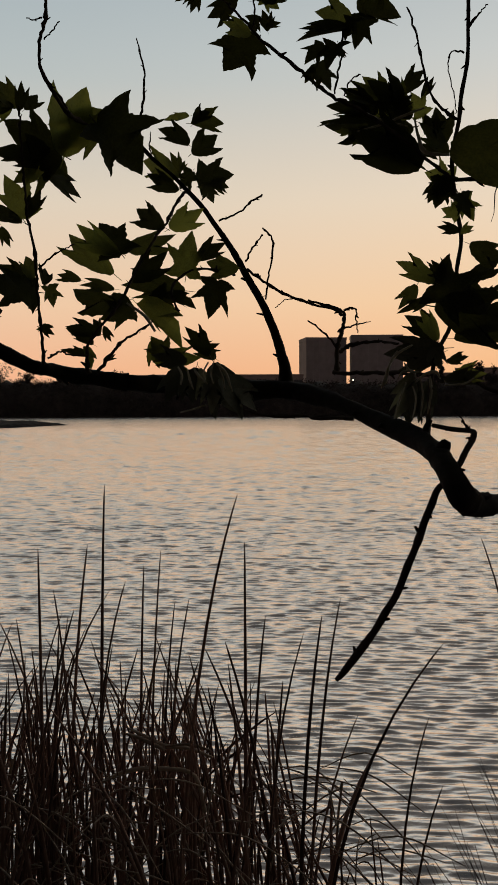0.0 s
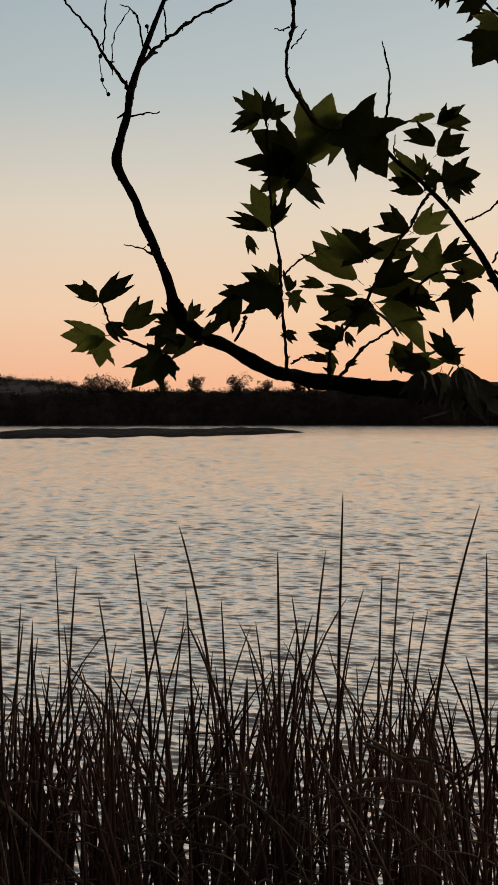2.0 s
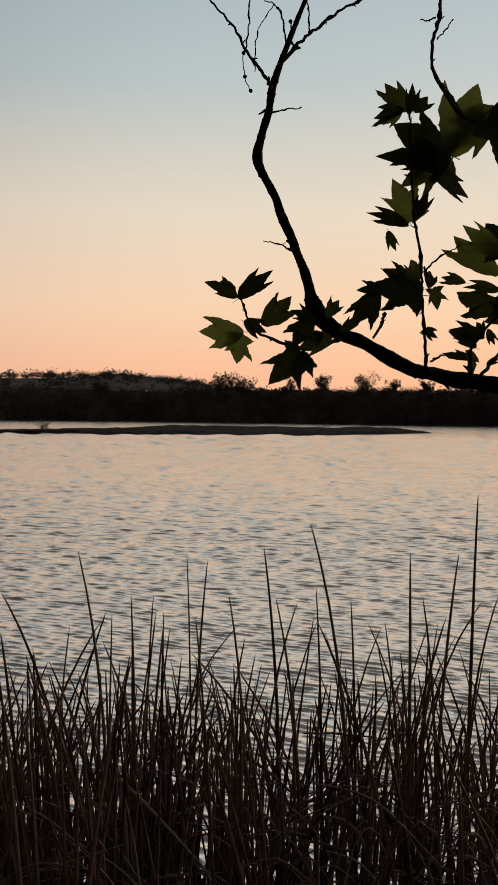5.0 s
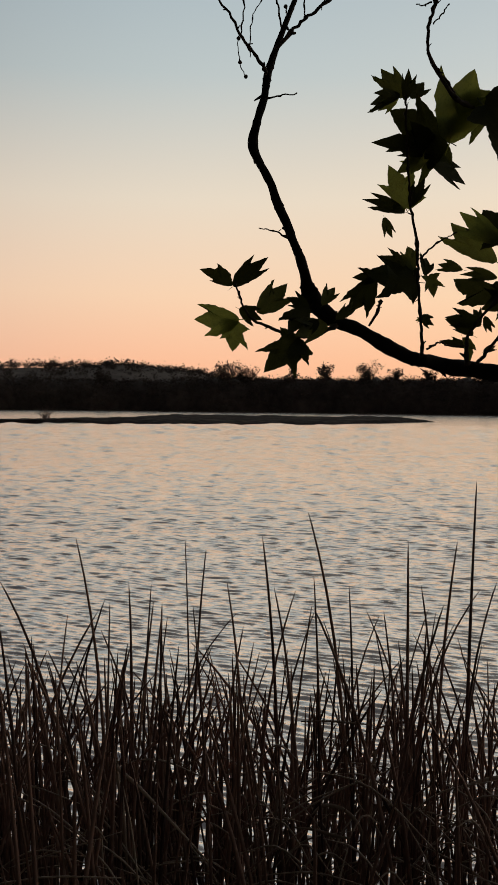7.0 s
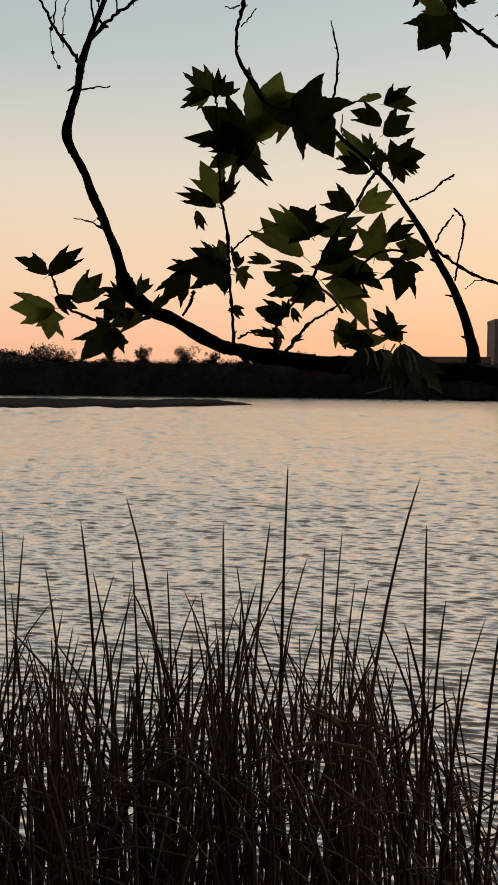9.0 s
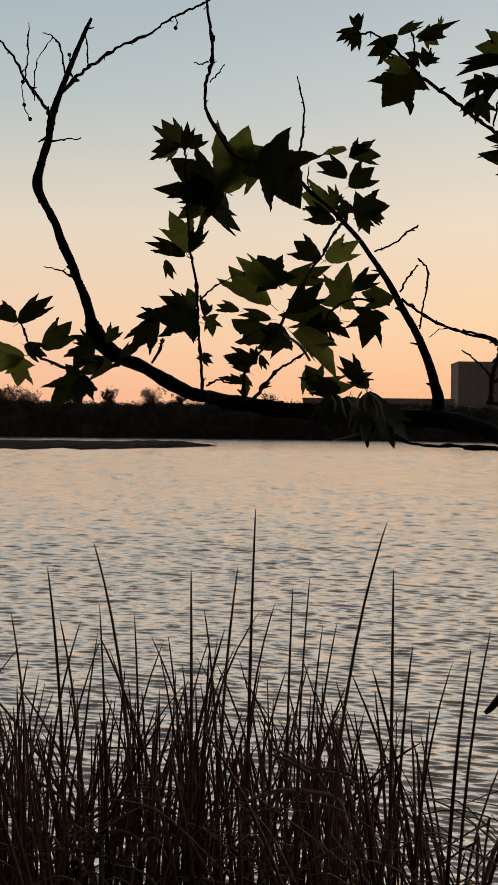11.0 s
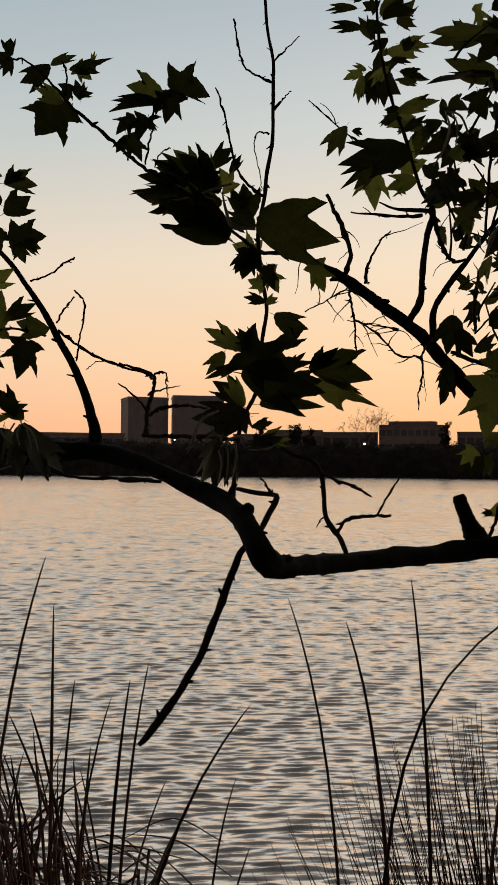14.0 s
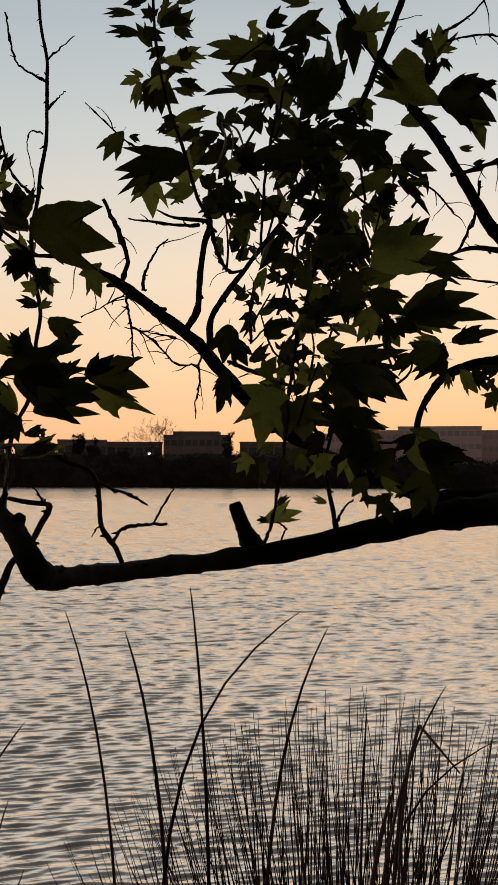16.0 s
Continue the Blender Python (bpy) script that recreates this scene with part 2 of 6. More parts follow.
# lake surface: short-crested wind ripples of every size from a hand's width up, the longer ones only out in the wind, away from the sheltered bank
rad = [2.0]
while rad[-1] < 150:
    rad.append(rad[-1] + max(0.0022 * rad[-1], 1.15e-4 * rad[-1] ** 2))
rad = np.array(rad + [160, 180, 210, 260])
COLUMNS = 620
azs = np.concatenate([np.linspace(-180, -41, 20)[:-1], np.linspace(-41, 38, COLUMNS), np.linspace(38, 180, 20)[1:-1]])
RR, AA = np.meshgrid(rad, np.radians(azs), indexing="ij")
WX, WY = RR * np.sin(AA), RR * np.cos(AA)
step_out = np.maximum(0.0022 * RR, 1.15e-4 * RR**2)
step_side = RR * radians(79 / COLUMNS)
wz, wr = np.zeros_like(WX), np.random.RandomState(5)
WAVES = 150
for k in range(WAVES):
    length = 0.07 * (9.0 / 0.07) ** (k / (WAVES - 1)) * wr.uniform(0.95, 1.05)
    spread = np.interp(math.log(length), [math.log(0.1), math.log(0.3), math.log(1.0)], [0.18, 0.33, 1.0])
    heading = radians(87) + max(-1.35, min(1.35, wr.normal(0, spread)))
    cx, cy = abs(math.cos(heading)) + 1e-3, abs(math.sin(heading)) + 1e-3
    shown = np.clip(length / cy / step_out / 2.0 - 1.0, 0, 1) * np.clip(length / cx / step_side / 2.0 - 1.0, 0, 1)
    gust = 0.8 + 0.5 * np.sin(WX * 2 * math.pi / (length * wr.uniform(4, 8)) + wr.uniform(0, 6.28)) * np.sin(WY * 2 * math.pi / (length * wr.uniform(5, 9)) + wr.uniform(0, 6.28))
    phase = (WX * math.cos(heading) + WY * math.sin(heading)) * 2 * math.pi / length + wr.uniform(0, 6.28)
    slope = 0.035 * np.interp(math.log(length), [math.log(q) for q in (0.07, 0.13, 0.3, 0.7, 1.5, 3.5, 9.0)], [2.1, 2.1, 1.7, 1.4, 1.25, 1.1, 0.5])
    wave = np.sin(phase + 0.45 * np.sin(phase))
    if length > 0.16:
        shown *= 0.10 + 0.90 * np.clip(RR / math.sqrt(np.interp(length, [0.16, 0.5, 1.5, 4.0], [650, 1250, 1450, 1050]) * length) - 0.6, 0, 1)
    wz += shown * gust * slope * length / (2 * math.pi) * (wave + 0.3 * wave * wave)
wz *= np.clip((125 - RR) / 40, 0, 1) * np.clip((radians(40.5) - np.abs(AA + radians(1.5))) / radians(3), 0, 1)
nr, na = WX.shape
verts = np.stack([WX, WY, wz], -1).reshape(-1, 3)
ii, jj = np.meshgrid(np.arange(nr - 1), np.arange(na), indexing="ij")
nx = (jj + 1) % na
quads = np.stack([ii * na + jj, ii * na + nx, (ii + 1) * na + nx, (ii + 1) * na + jj], -1).reshape(-1, 4)[:, ::-1]
tagged(new("water", mesh_of("water", verts.tolist(), quads.tolist(), WATER)), "rippled grey lake water reflecting the dusk sky", "water", kind="structure")

# low mudflat in the lake
verts, faces = [], []
NA, ND = 150, 14
for i in range(NA + 1):
    az = -62 + 49.1 * i / NA
    front = np.interp(az, [-62, -35, -28, -19.4, -16.2, -12.9], [88, 92, 92.5, 99, 108, 125])
    deep = np.interp(az, [-62, -36, -31, -27, -19, -15, -12.9], [9, 9, 20, 56, 44, 32, 1])
    front += 1.5 * fbm(az * 0.6, 1.0)
    for j in range(ND + 1):
        s = j / ND
        q = polar(az, front + deep * s)
        rim = min(1.0, 14 * s, 6 * (1 - s))
        q.z = -0.1 + rim * min(1.0, 0.25 + (-12.9 - az) / 2.5) * (0.46 + 0.16 * fbm(q.x * 0.25, q.y * 0.12) + 0.10 * fbm(q.x * 1.5, q.y * 0.8))
        verts.append(q)
faces = [(i * (ND + 1) + j, i * (ND + 1) + j + 1, (i + 1) * (ND + 1) + j + 1, (i + 1) * (ND + 1) + j) for i in range(NA) for j in range(ND)]
tagged(new("mudflat", mesh_of("mudflat", verts, faces, MUD)), "low grey mudflat lying in the lake", "mudflat", kind="structure")

# ---- far shore: hillside, scrub, bushes, buildings ----


def leaf_spray(rng, centre, spread, count, size):
    """Small ragged leaf clumps round a centre."""
    v, f = [], []
    for _ in range(count):
        c = centre + Vector((rng.gauss(0, spread[0]), rng.gauss(0, spread[1]), rng.gauss(0, spread[2])))
        for _ in range(2):
            o = len(v)
            s = size * rng.uniform(0.5, 1.3)
            v += [c + s * Vector((rng.uniform(-1, 1), rng.uniform(-1, 1), rng.uniform(-1, 1))) for _ in range(3)]
            f.append((o, o + 1, o + 2))
    return v, f


HILL_AZ = [-75, -50, -37, -34, -30, -27, -24.5, -21, -16, -8]
HILL_EL = [1.6, 1.8, 1.86, 1.95, 2.03, 1.75, 1.3, 1.1, 0.9, 0.6]
verts, faces = [], []
for i in range(121):
    az = -75 + 67 * i / 120
    top = 2.3 + 640 * math.tan(radians(float(np.interp(az, HILL_AZ, HILL_EL)) - 0.12))
    for j, (d, share) in enumerate(((420, 0), (470, 0.22), (520, 0.5), (580, 0.8), (640, 1.0), (720, 0.9), (900, 0.4))):
        q = polar(az, d)
        q.z = 0.8 + (top - 1) * share * (1 + 0.06 * fbm(q.x * 0.012, q.y * 0.012))
        verts.append(q)
faces = [(i * 7 + j, i * 7 + j + 1, (i + 1) * 7 + j + 1, (i + 1) * 7 + j) for i in range(120) for j in range(6)]
tagged(new("hillside", mesh_of("hillside", verts, faces, HILL)), "low dry hillside rising beyond the lake", "hill", kind="structure")
rng = random.Random(4)
bits = []
for _ in range(2300):
    az = rng.uniform(-75, -12)
    d = rng.choice((640, 640, 640, 620, 600, 580, 550, 500)) + rng.uniform(-15, 15)
    share = float(np.interp(d, [420, 470, 520, 580, 640, 720], [0, 0.22, 0.5, 0.8, 1.0, 0.9]))
    z = 0.8 + (1.3 + 640 * math.tan(radians(float(np.interp(az, HILL_AZ, HILL_EL)) - 0.12))) * share
    h = rng.uniform(1.0, 2.6) if rng.random() < 0.7 else rng.uniform(2.6, 4.6)
    bits.append(leaf_spray(rng, polar(az, d, z + h * 0.35), (h * 0.42, h * 0.42, h * 0.30), 40, h * 0.20))
tagged(new("hill_trees", mesh_of("hill_trees", *joined(bits), HILL_TREES)), "dark scattered trees along the hill crest", "trees", kind="stuff")

# thicket along the far shore
SCRUB_AZ = [-75, -37, -30, -22, -15, -6, 3, 9, 14, 21, 27, 31, 40, 60, 75]
SCRUB_EL = [1.1, 1.1, 1.05, 1.25, 1.35, 1.4, 1.2, 1.2, 1.15, 1.2, 1.0, 0.75, 0.8, 0.9, 0.9]
verts, faces = [], []
NS = 500
for i in range(NS + 1):
    az = -75 + 150 * i / NS
    rim = SHORE + 5 - 5 * fbm(radians(az) * 5, 7.0)
    top = 2.3 + 215 * math.tan(radians(float(np.interp(az, SCRUB_AZ, SCRUB_EL)))) + 0.85 * fbm(az * 1.3, 2.0)
    for d, share in ((-3.5, -0.02), (-3.6, 0.3), (-2.5, 0.58), (0, 0.8), (4, 0.93), (9, 0.96), (16, 0.6), (22, 0.0)):
        q = polar(az, rim + d + 0.8 * fbm(az * 2, d))
        q.z = 0.1 + top * share * (1 + 0.10 * fbm(az * 2.2, d * 0.4, 5.0))
        verts.append(q)
faces = [(i * 8 + j, i * 8 + j + 1, (i + 1) * 8 + j + 1, (i + 1) * 8 + j) for i in range(NS) for j in range(7)]
thicket = tagged(new("thicket", mesh_of("thicket", verts, faces, SCRUB)), "dense dark willow thicket along the far shore", "thicket", kind="stuff")
rng = random.Random(8)
bits = []
for _ in range(4600):
    az = rng.uniform(-60, 60) if rng.random() < 0.15 else rng.uniform(-38, 34)
    rim = SHORE + 5 - 5 * fbm(radians(az) * 5, 7.0)
    top = 2.3 + 215 * math.tan(radians(float(np.interp(az, SCRUB_AZ, SCRUB_EL))))
    d, share = rng.choice(((-3.8, 0.12), (-3.6, 0.3), (-3.2, 0.45), (-2.5, 0.6), (-1, 0.75), (1, 0.84), (4, 0.9), (8, 0.93)))
    swell = 0.5 + 0.5 * fbm(az * 2.7, 11.0)
    bits.append(leaf_spray(rng, polar(az, rim + d, top * share + rng.uniform(-0.6, 0.0) + 0.6 * swell * share), (0.7, 0.7, 0.45), 26, 0.24))
tagged(new("thicket_foliage", mesh_of("thicket_foliage", *joined(bits), SCRUB)), "ragged dusky foliage on the shore thicket", "foliage", kind="stuff")


def bush(az, distance, top_el, width, seed, leaves):
    """A many-limbed bush: limbs that fork, with sprays of small leaves at their ends."""
    rng = random.Random(seed)
    root = tagged(new("bush"), "open dusky bush rising above the shore thicket", "bush")
    root.location = polar(az, distance, 1.0)
    top = 2.3 + distance * math.tan(radians(top_el)) - 1.0
    wood_bits, spray = [], []
    for _ in range(7):
        a = rng.uniform(0, 2 * math.pi)
        lean = rng.uniform(0.1, 1.0) * width * 0.5
        end = Vector((lean * math.cos(a), lean * math.sin(a), top * rng.uniform(0.7, 1.0)))
        mid = end * 0.55 + Vector((rng.uniform(-0.2, 0.2), rng.uniform(-0.2, 0.2), top * 0.08))
        wood_bits.append(tube(smooth_line([(0, 0, 0, 0.10), (*mid, 0.06), (*end, 0.02)], 3), 5))
        for _ in range(6):
            s = mid.lerp(end, rng.uniform(0, 1))
            e = s + Vector((rng.uniform(-1, 1), rng.uniform(-1, 1), rng.uniform(0.1, 1.0))) * width * 0.2
            e.z = min(e.z, top)
            wood_bits.append(tube([(*s, 0.03), (*(s.lerp(e, 0.5) + Vector((0, 0, 0.1))), 0.025), (*e, 0.012)], 4))
            spray.append(leaf_spray(rng, e, (width * 0.075,) * 3, leaves * 3, 0.2))
    part("trunk", mesh_of("trunk", *joined(wood_bits), TWIG), root)
    part("crown", mesh_of("crown", *joined(spray), SCRUB), root)


for az, el, w, s, lv in ((-24.7, 2.05, 6.5, 1, 14), (-23.3, 1.75, 5.0, 2, 10), (-19.1, 2.12, 4.0, 3, 12), (-16.7, 2.2, 5.0, 4, 9), (-13.2, 1.85, 3.5, 5, 9),
                         (-10.2, 1.8, 4.5, 6, 10), (-20.9, 1.75, 3.5, 7, 9), (10.6, 2.1, 3.0, 8, 12), (7.8, 2.3, 2.4, 9, 14), (18.1, 2.45, 2.6, 10, 12),
                         (9.8, 2.33, 3.4, 11, 14), (22.6, 1.95, 3.5, 12, 10), (-31.5, 1.5, 4.0, 13, 12), (12.2, 1.75, 2.6, 14, 12), (-15.2, 1.8, 3.0, 15, 8)):
    bush(az, 214, el, w, s, lv)


def bare_tree(az, distance, tall, wide, seed):
    """A leafless tree whose limbs fork again and again into a wide fan of twigs."""
    rng = random.Random(seed)
    root = tagged(new("bare_tree"), "bare wide-crowned tree before the offices", "tree")
    root.location = polar(az, distance, 1.0)
    limbs = []

    def fork(start, way, long_, radius, level):
        end = start + way * long_
        bow = start.lerp(end, 0.5) + Vector((rng.uniform(-1, 1), rng.uniform(-1, 1), 0.5)) * long_ * 0.06
        limbs.append(tube([(*start, radius), (*bow, radius * 0.85), (*end, radius * 0.65)], 4))
        if level:
            for _ in range(rng.choice((2, 3, 3))):
                out = Vector((rng.uniform(-1, 1) * wide / tall * 1.3, rng.uniform(-1, 1), rng.uniform(-0.1, 0.7)))
                fork(end, (way + 0.75 * out).normalized(), long_ * rng.uniform(0.62, 0.82), max(0.028, radius * 0.6), level - 1)

    for k in range(3):
        fork(Vector((0.3 * k - 0.3, 0, -0.5)), Vector((0.35 * (k - 1), rng.uniform(-0.2, 0.2), 1)).normalized(), tall * 0.34, 0.16, 5)
    part("trunk", mesh_of("trunk", *joined(limbs), TWIG), root)


bare_tree(13.75, 300, 18.0, 22.0, 21)


def block(root, name, corners, z0, z1, m):
    return part(name, mesh_of(name, *prism(corners, z0, z1), m, False), root)


def building(name, label, az0, az1, distance, el, storeys, turn=0.0, depth=15.0, wall=OFFICE, bays=8, penthouse=None):
    """A flat-roofed block: walls, parapet, and a row of recessed-looking window bands per storey."""
    a, b = polar(az0, distance), polar(az1, distance)
    along = (b - a).normalized()
    along = Matrix.Rotation(radians(turn), 3, "Z") @ along
    width = (b - a).length / max(0.3, math.cos(radians(turn)))
    into = Vector((-along.y, along.x, 0))
    root = tagged(new(name), label, "building")
    root.location = (a.x, a.y, 1.0)
    height = 2.3 + distance * math.tan(radians(el)) - 1.0
    at = lambda u, v: (along * u + into * v).to_2d()
    rect = lambda u0, u1, v0, v1: [at(u0, v0), at(u1, v0), at(u1, v1), at(u0, v1)]
    block(root, "wall", rect(0, width, 0, depth), -1.0, height - 0.5, wall)
    block(root, "parapet", rect(-0.15, width + 0.15, -0.15, depth + 0.15), height - 0.5, height, wall)
    if penthouse:
        u0, u1, rise = penthouse
        block(root, "plant_room", rect(width * u0, width * u1, depth * 0.3, depth * 0.8), height, height + rise, wall)
    floor_h = (height - 0.8) / storeys
    bay = width / bays
    for s in range(storeys):
        for k in range(bays):
            z = 0.3 + s * floor_h
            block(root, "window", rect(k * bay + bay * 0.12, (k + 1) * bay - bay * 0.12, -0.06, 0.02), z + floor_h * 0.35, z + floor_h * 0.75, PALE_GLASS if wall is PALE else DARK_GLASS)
    return root


def tower(name, label, corner, width, depth, turn, top):
    """A plain clad tower block with shallow panel joints and a roof kerb."""
    root = tagged(new(name), label, "tower block", group="pair of tower blocks")
    root.matrix_world = pose(*corner, 0, 0, turn)
    block(root, "wall", [(0, 0), (width, 0), (width, depth), (0, depth)], -1.0, top - 1.2, TOWER)
    block(root, "roof_kerb", [(-0.12, -0.12), (width + 0.12, -0.12), (width + 0.12, depth + 0.12), (-0.12, depth + 0.12)], top - 1.2, top, TOWER)
    for k in range(1, 6):
        u = width * k / 6
        block(root, "panel_rib", [(u - 0.12, -0.1), (u + 0.12, -0.1), (u + 0.12, 0.02), (u - 0.12, 0.02)], 0, top - 1.25, TOWER)
    return root


tower("tower_block", "plain brown-grey tower block with a paler side", (2.7, 400, 1.0), 16.0, 17.0, 9.5, 27.7)
tower("tower_block", "plain brown-grey tower block beside its twin", (20.3, 400, 1.0), 20.0, 14.0, 0.0, 28.5)
building("low_office", "long low dark office roofline before the towers", -8.2, 0.2, 330, 1.72, 2, bays=14)
building("low_office", "low flat-roofed dark office beside the towers", 6.3, 8.5, 345, 1.75, 2, bays=5)
building("low_office", "long low flat-roofed dark office", 8.6, 11.3, 340, 2.0, 2, bays=7)
building("low_office", "low dark office with a level roofline", 11.3, 14.4, 352, 1.9, 2, bays=6)
building("office_block", "dark three-storey office with a roof plant room", 14.46, 18.0, 345, 2.3, 3, turn=-6, bays=9, penthouse=(0.12, 0.86, 1.4))
building("low_office", "low dark office among shore trees", 18.75, 22.6, 350, 1.94, 2, bays=8)
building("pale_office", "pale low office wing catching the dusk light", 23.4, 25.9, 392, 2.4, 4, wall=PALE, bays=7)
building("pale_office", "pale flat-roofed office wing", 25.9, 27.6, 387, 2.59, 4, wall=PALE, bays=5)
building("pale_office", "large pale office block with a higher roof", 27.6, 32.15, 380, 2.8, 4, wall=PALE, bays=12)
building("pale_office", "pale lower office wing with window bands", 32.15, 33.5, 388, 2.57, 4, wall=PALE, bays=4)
building("low_office", "low dark office beyond the shore trees", 33.9, 40.0, 380, 1.7, 2, bays=12)


def street_lamp(az, distance, el, glass, label, size=0.35):
    root = tagged(new("street_lamp"), label, "lamp")
    root.location = polar(az, distance, 1.0)
    h = 1.3 + distance * math.tan(radians(el))
    part("pole", mesh_of("pole", *tube([(0, 0, -1.0, 0.07), (0, 0, h * 0.5, 0.06), (0, 0, h, 0.045)], 6), STEEL), root)
    v, f = tube([(0, 0, h - 0.05, size * 0.5), (0, 0, h + size * 0.4, size), (0, 0, h + size, size * 0.7)], 8)
    part("lantern", mesh_of("lantern", v, f, glass), root)


street_lamp(11.1, 300, 1.02, WHITE_LAMP, "bright white light on the far shore")
# the next two lanterns stand in for a stack of lit window strips
street_lamp(13.65, 300, 1.2, WHITE_LAMP, "bright white light on the far shore", 0.5)
street_lamp(13.72, 305, 0.98, WHITE_LAMP, "bright white light on the far shore", 0.4)
street_lamp(-28.9, 330, 1.07, WHITE_LAMP, "small lit lamp below the hillside", 0.3)
street_lamp(-23.5, 330, 0.98, WHITE_LAMP, "small lit lamp below the hillside", 0.35)
street_lamp(3.0, 330, 1.35, WHITE_LAMP, "small lit lamp between the tower blocks", 0.3)
street_lamp(33.7, 340, 1.8, RED_LAMP, "red signal lamp beside the offices", 0.35)
street_lamp(34.0, 340, 1.8, RED_LAMP, "red signal lamp beside the offices", 0.3)

# tuft of rushes standing in the shallows by the mudflat
rng = random.Random(3)
tuft = [tube([(0, 0, -0.2, 0.03), (rng.uniform(-0.4, 0.4), rng.uniform(-0.3, 0.3), 0.6, 0.025), (rng.uniform(-1.2, 1.2), rng.uniform(-0.5, 0.5), rng.uniform(0.8, 1.7), 0.01)], 4) for _ in range(26)]
ob = tagged(new("rush_tuft", mesh_of("rush_tuft", *joined(tuft), REED)), "small dark rush tuft standing in shallow water", "rushes")
ob.location = polar(-34.6, 97)

# ---- sycamore: limbs, twigs and leaves hanging over the water ----
tree = tagged(new("sycamore_tree"), "dark sycamore with a long bent limb over the water", "tree")
tree.location = (2.4, 2.35, 0.0)
count = 0
WOODS = []


def wood(name, pts):
    """One limb or twig through points with radius, with knots and uneven bark."""
    global count
    count += 1
    rng = random.Random(count)
    thick = max(q[3] for q in pts)
    line = smooth_line(pts, 10 if thick > 0.019 else 6)
    fat = []
    for i, q in enumerate(line):
        q = q.copy()
        q[3] *= 0.86
        if thick < 0.006 and name != "withered_strand":
            q[:3] += [rng.uniform(-0.0016, 0.0016) for _ in range(3)]
            q[3] *= rng.uniform(0.85, 1.1) if rng.random() > 0.14 else rng.uniform(1.3, 1.7)
        elif rng.random() < 0.08:
            q[3] *= rng.uniform(1.06, 1.16)
        fat.append(q)
    v, f = tube(fat, 12 if thick > 0.015 else 6, 0.36 if thick > 0.019 else 0.24, count * 3.1)
    if thick > 0.0022 and name != "withered_strand":
        gap = 0.16 if thick > 0.019 else 0.10 if thick > 0.009 else 0.05
        spurs, walked = [(v, f)], rng.uniform(0, 0.05)
        for a, b in zip(fat, fat[1:]):
            run = Vector(b[:3]) - Vector(a[:3])
            walked += run.length
            if walked < gap or b[3] < 0.0011:
                continue
            walked = rng.uniform(-0.6, 0.5) * gap
            side = Vector((rng.uniform(-1, 1), rng.uniform(-0.4, 0.4), rng.uniform(-1, 1)))
            side = (side - side.dot(run) * run / max(run.length_squared, 1e-9)).normalized()
            out = (side + 0.7 * run.normalized() * rng.choice((-1, 1))).normalized()
            root, long_ = Vector(a[:3]) + side * a[3] * 0.6, a[3] * 0.5 + rng.uniform(0.003, 0.016 if thick > 0.009 else 0.008)
            w = min(0.0045, a[3] * 0.45) * rng.uniform(0.6, 1.2)
            spurs.append(tube([(*root, w * 1.5), (*(root + out * long_ * 0.5), w), (*(root + out * long_), w * 0.55)], 5, 0.3, walked))
        v, f = joined(spurs)
    v = [q - tree.location for q in v]
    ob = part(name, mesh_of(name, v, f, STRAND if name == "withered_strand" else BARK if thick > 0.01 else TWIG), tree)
    WOODS.append((ob, np.array([q[:3] for q in line])))
    return ob


def nearest_wood(place):
    return min(WOODS, key=lambda w: ((w[1] - np.array(place)) ** 2).sum(1).min())[0]


SPINE = (0.0, 0.12, 0.33, 0.55, 0.75, 1.0)
# half outlines of a blade, stalk to tip: x, y, and the point of the midrib that each stretch hangs on
SPREAD = ((0.0, 0.0, 0), (0.08, -0.06, 0), (0.22, -0.03, 1), (0.38, 0.01, 1), (0.52, 0.06, 1), (0.42, 0.15, 1), (0.345, 0.21, 1), (0.29, 0.28, 2), (0.345, 0.37, 2), (0.41, 0.48, 2),
          (0.47, 0.60, 2), (0.53, 0.77, 2), (0.43, 0.695, 2), (0.335, 0.64, 2), (0.235, 0.595, 3), (0.225, 0.665, 3), (0.175, 0.74, 4), (0.12, 0.84, 4), (0.06, 0.92, 4), (0.0, 1.0, 4))
FORWARD = ((0.0, 0.0, 0), (0.10, 0.02, 1), (0.22, 0.10, 1), (0.33, 0.22, 1), (0.43, 0.38, 2), (0.49, 0.55, 2), (0.50, 0.68, 2), (0.52, 0.85, 2), (0.43, 0.755, 2), (0.345, 0.685, 2), (0.255, 0.63, 3),
           (0.225, 0.70, 3), (0.155, 0.79, 4), (0.07, 0.92, 4), (0.0, 1.0, 4))
FOLDED = ((0.0, 0.0, 0), (0.16, 0.04, 1), (0.36, 0.18, 1), (0.46, 0.33, 2), (0.50, 0.46, 2), (0.52, 0.66, 2), (0.40, 0.56, 2), (0.27, 0.60, 3), (0.26, 0.70, 3), (0.16, 0.83, 4), (0.07, 0.93, 4), (0.0, 1.0, 4))


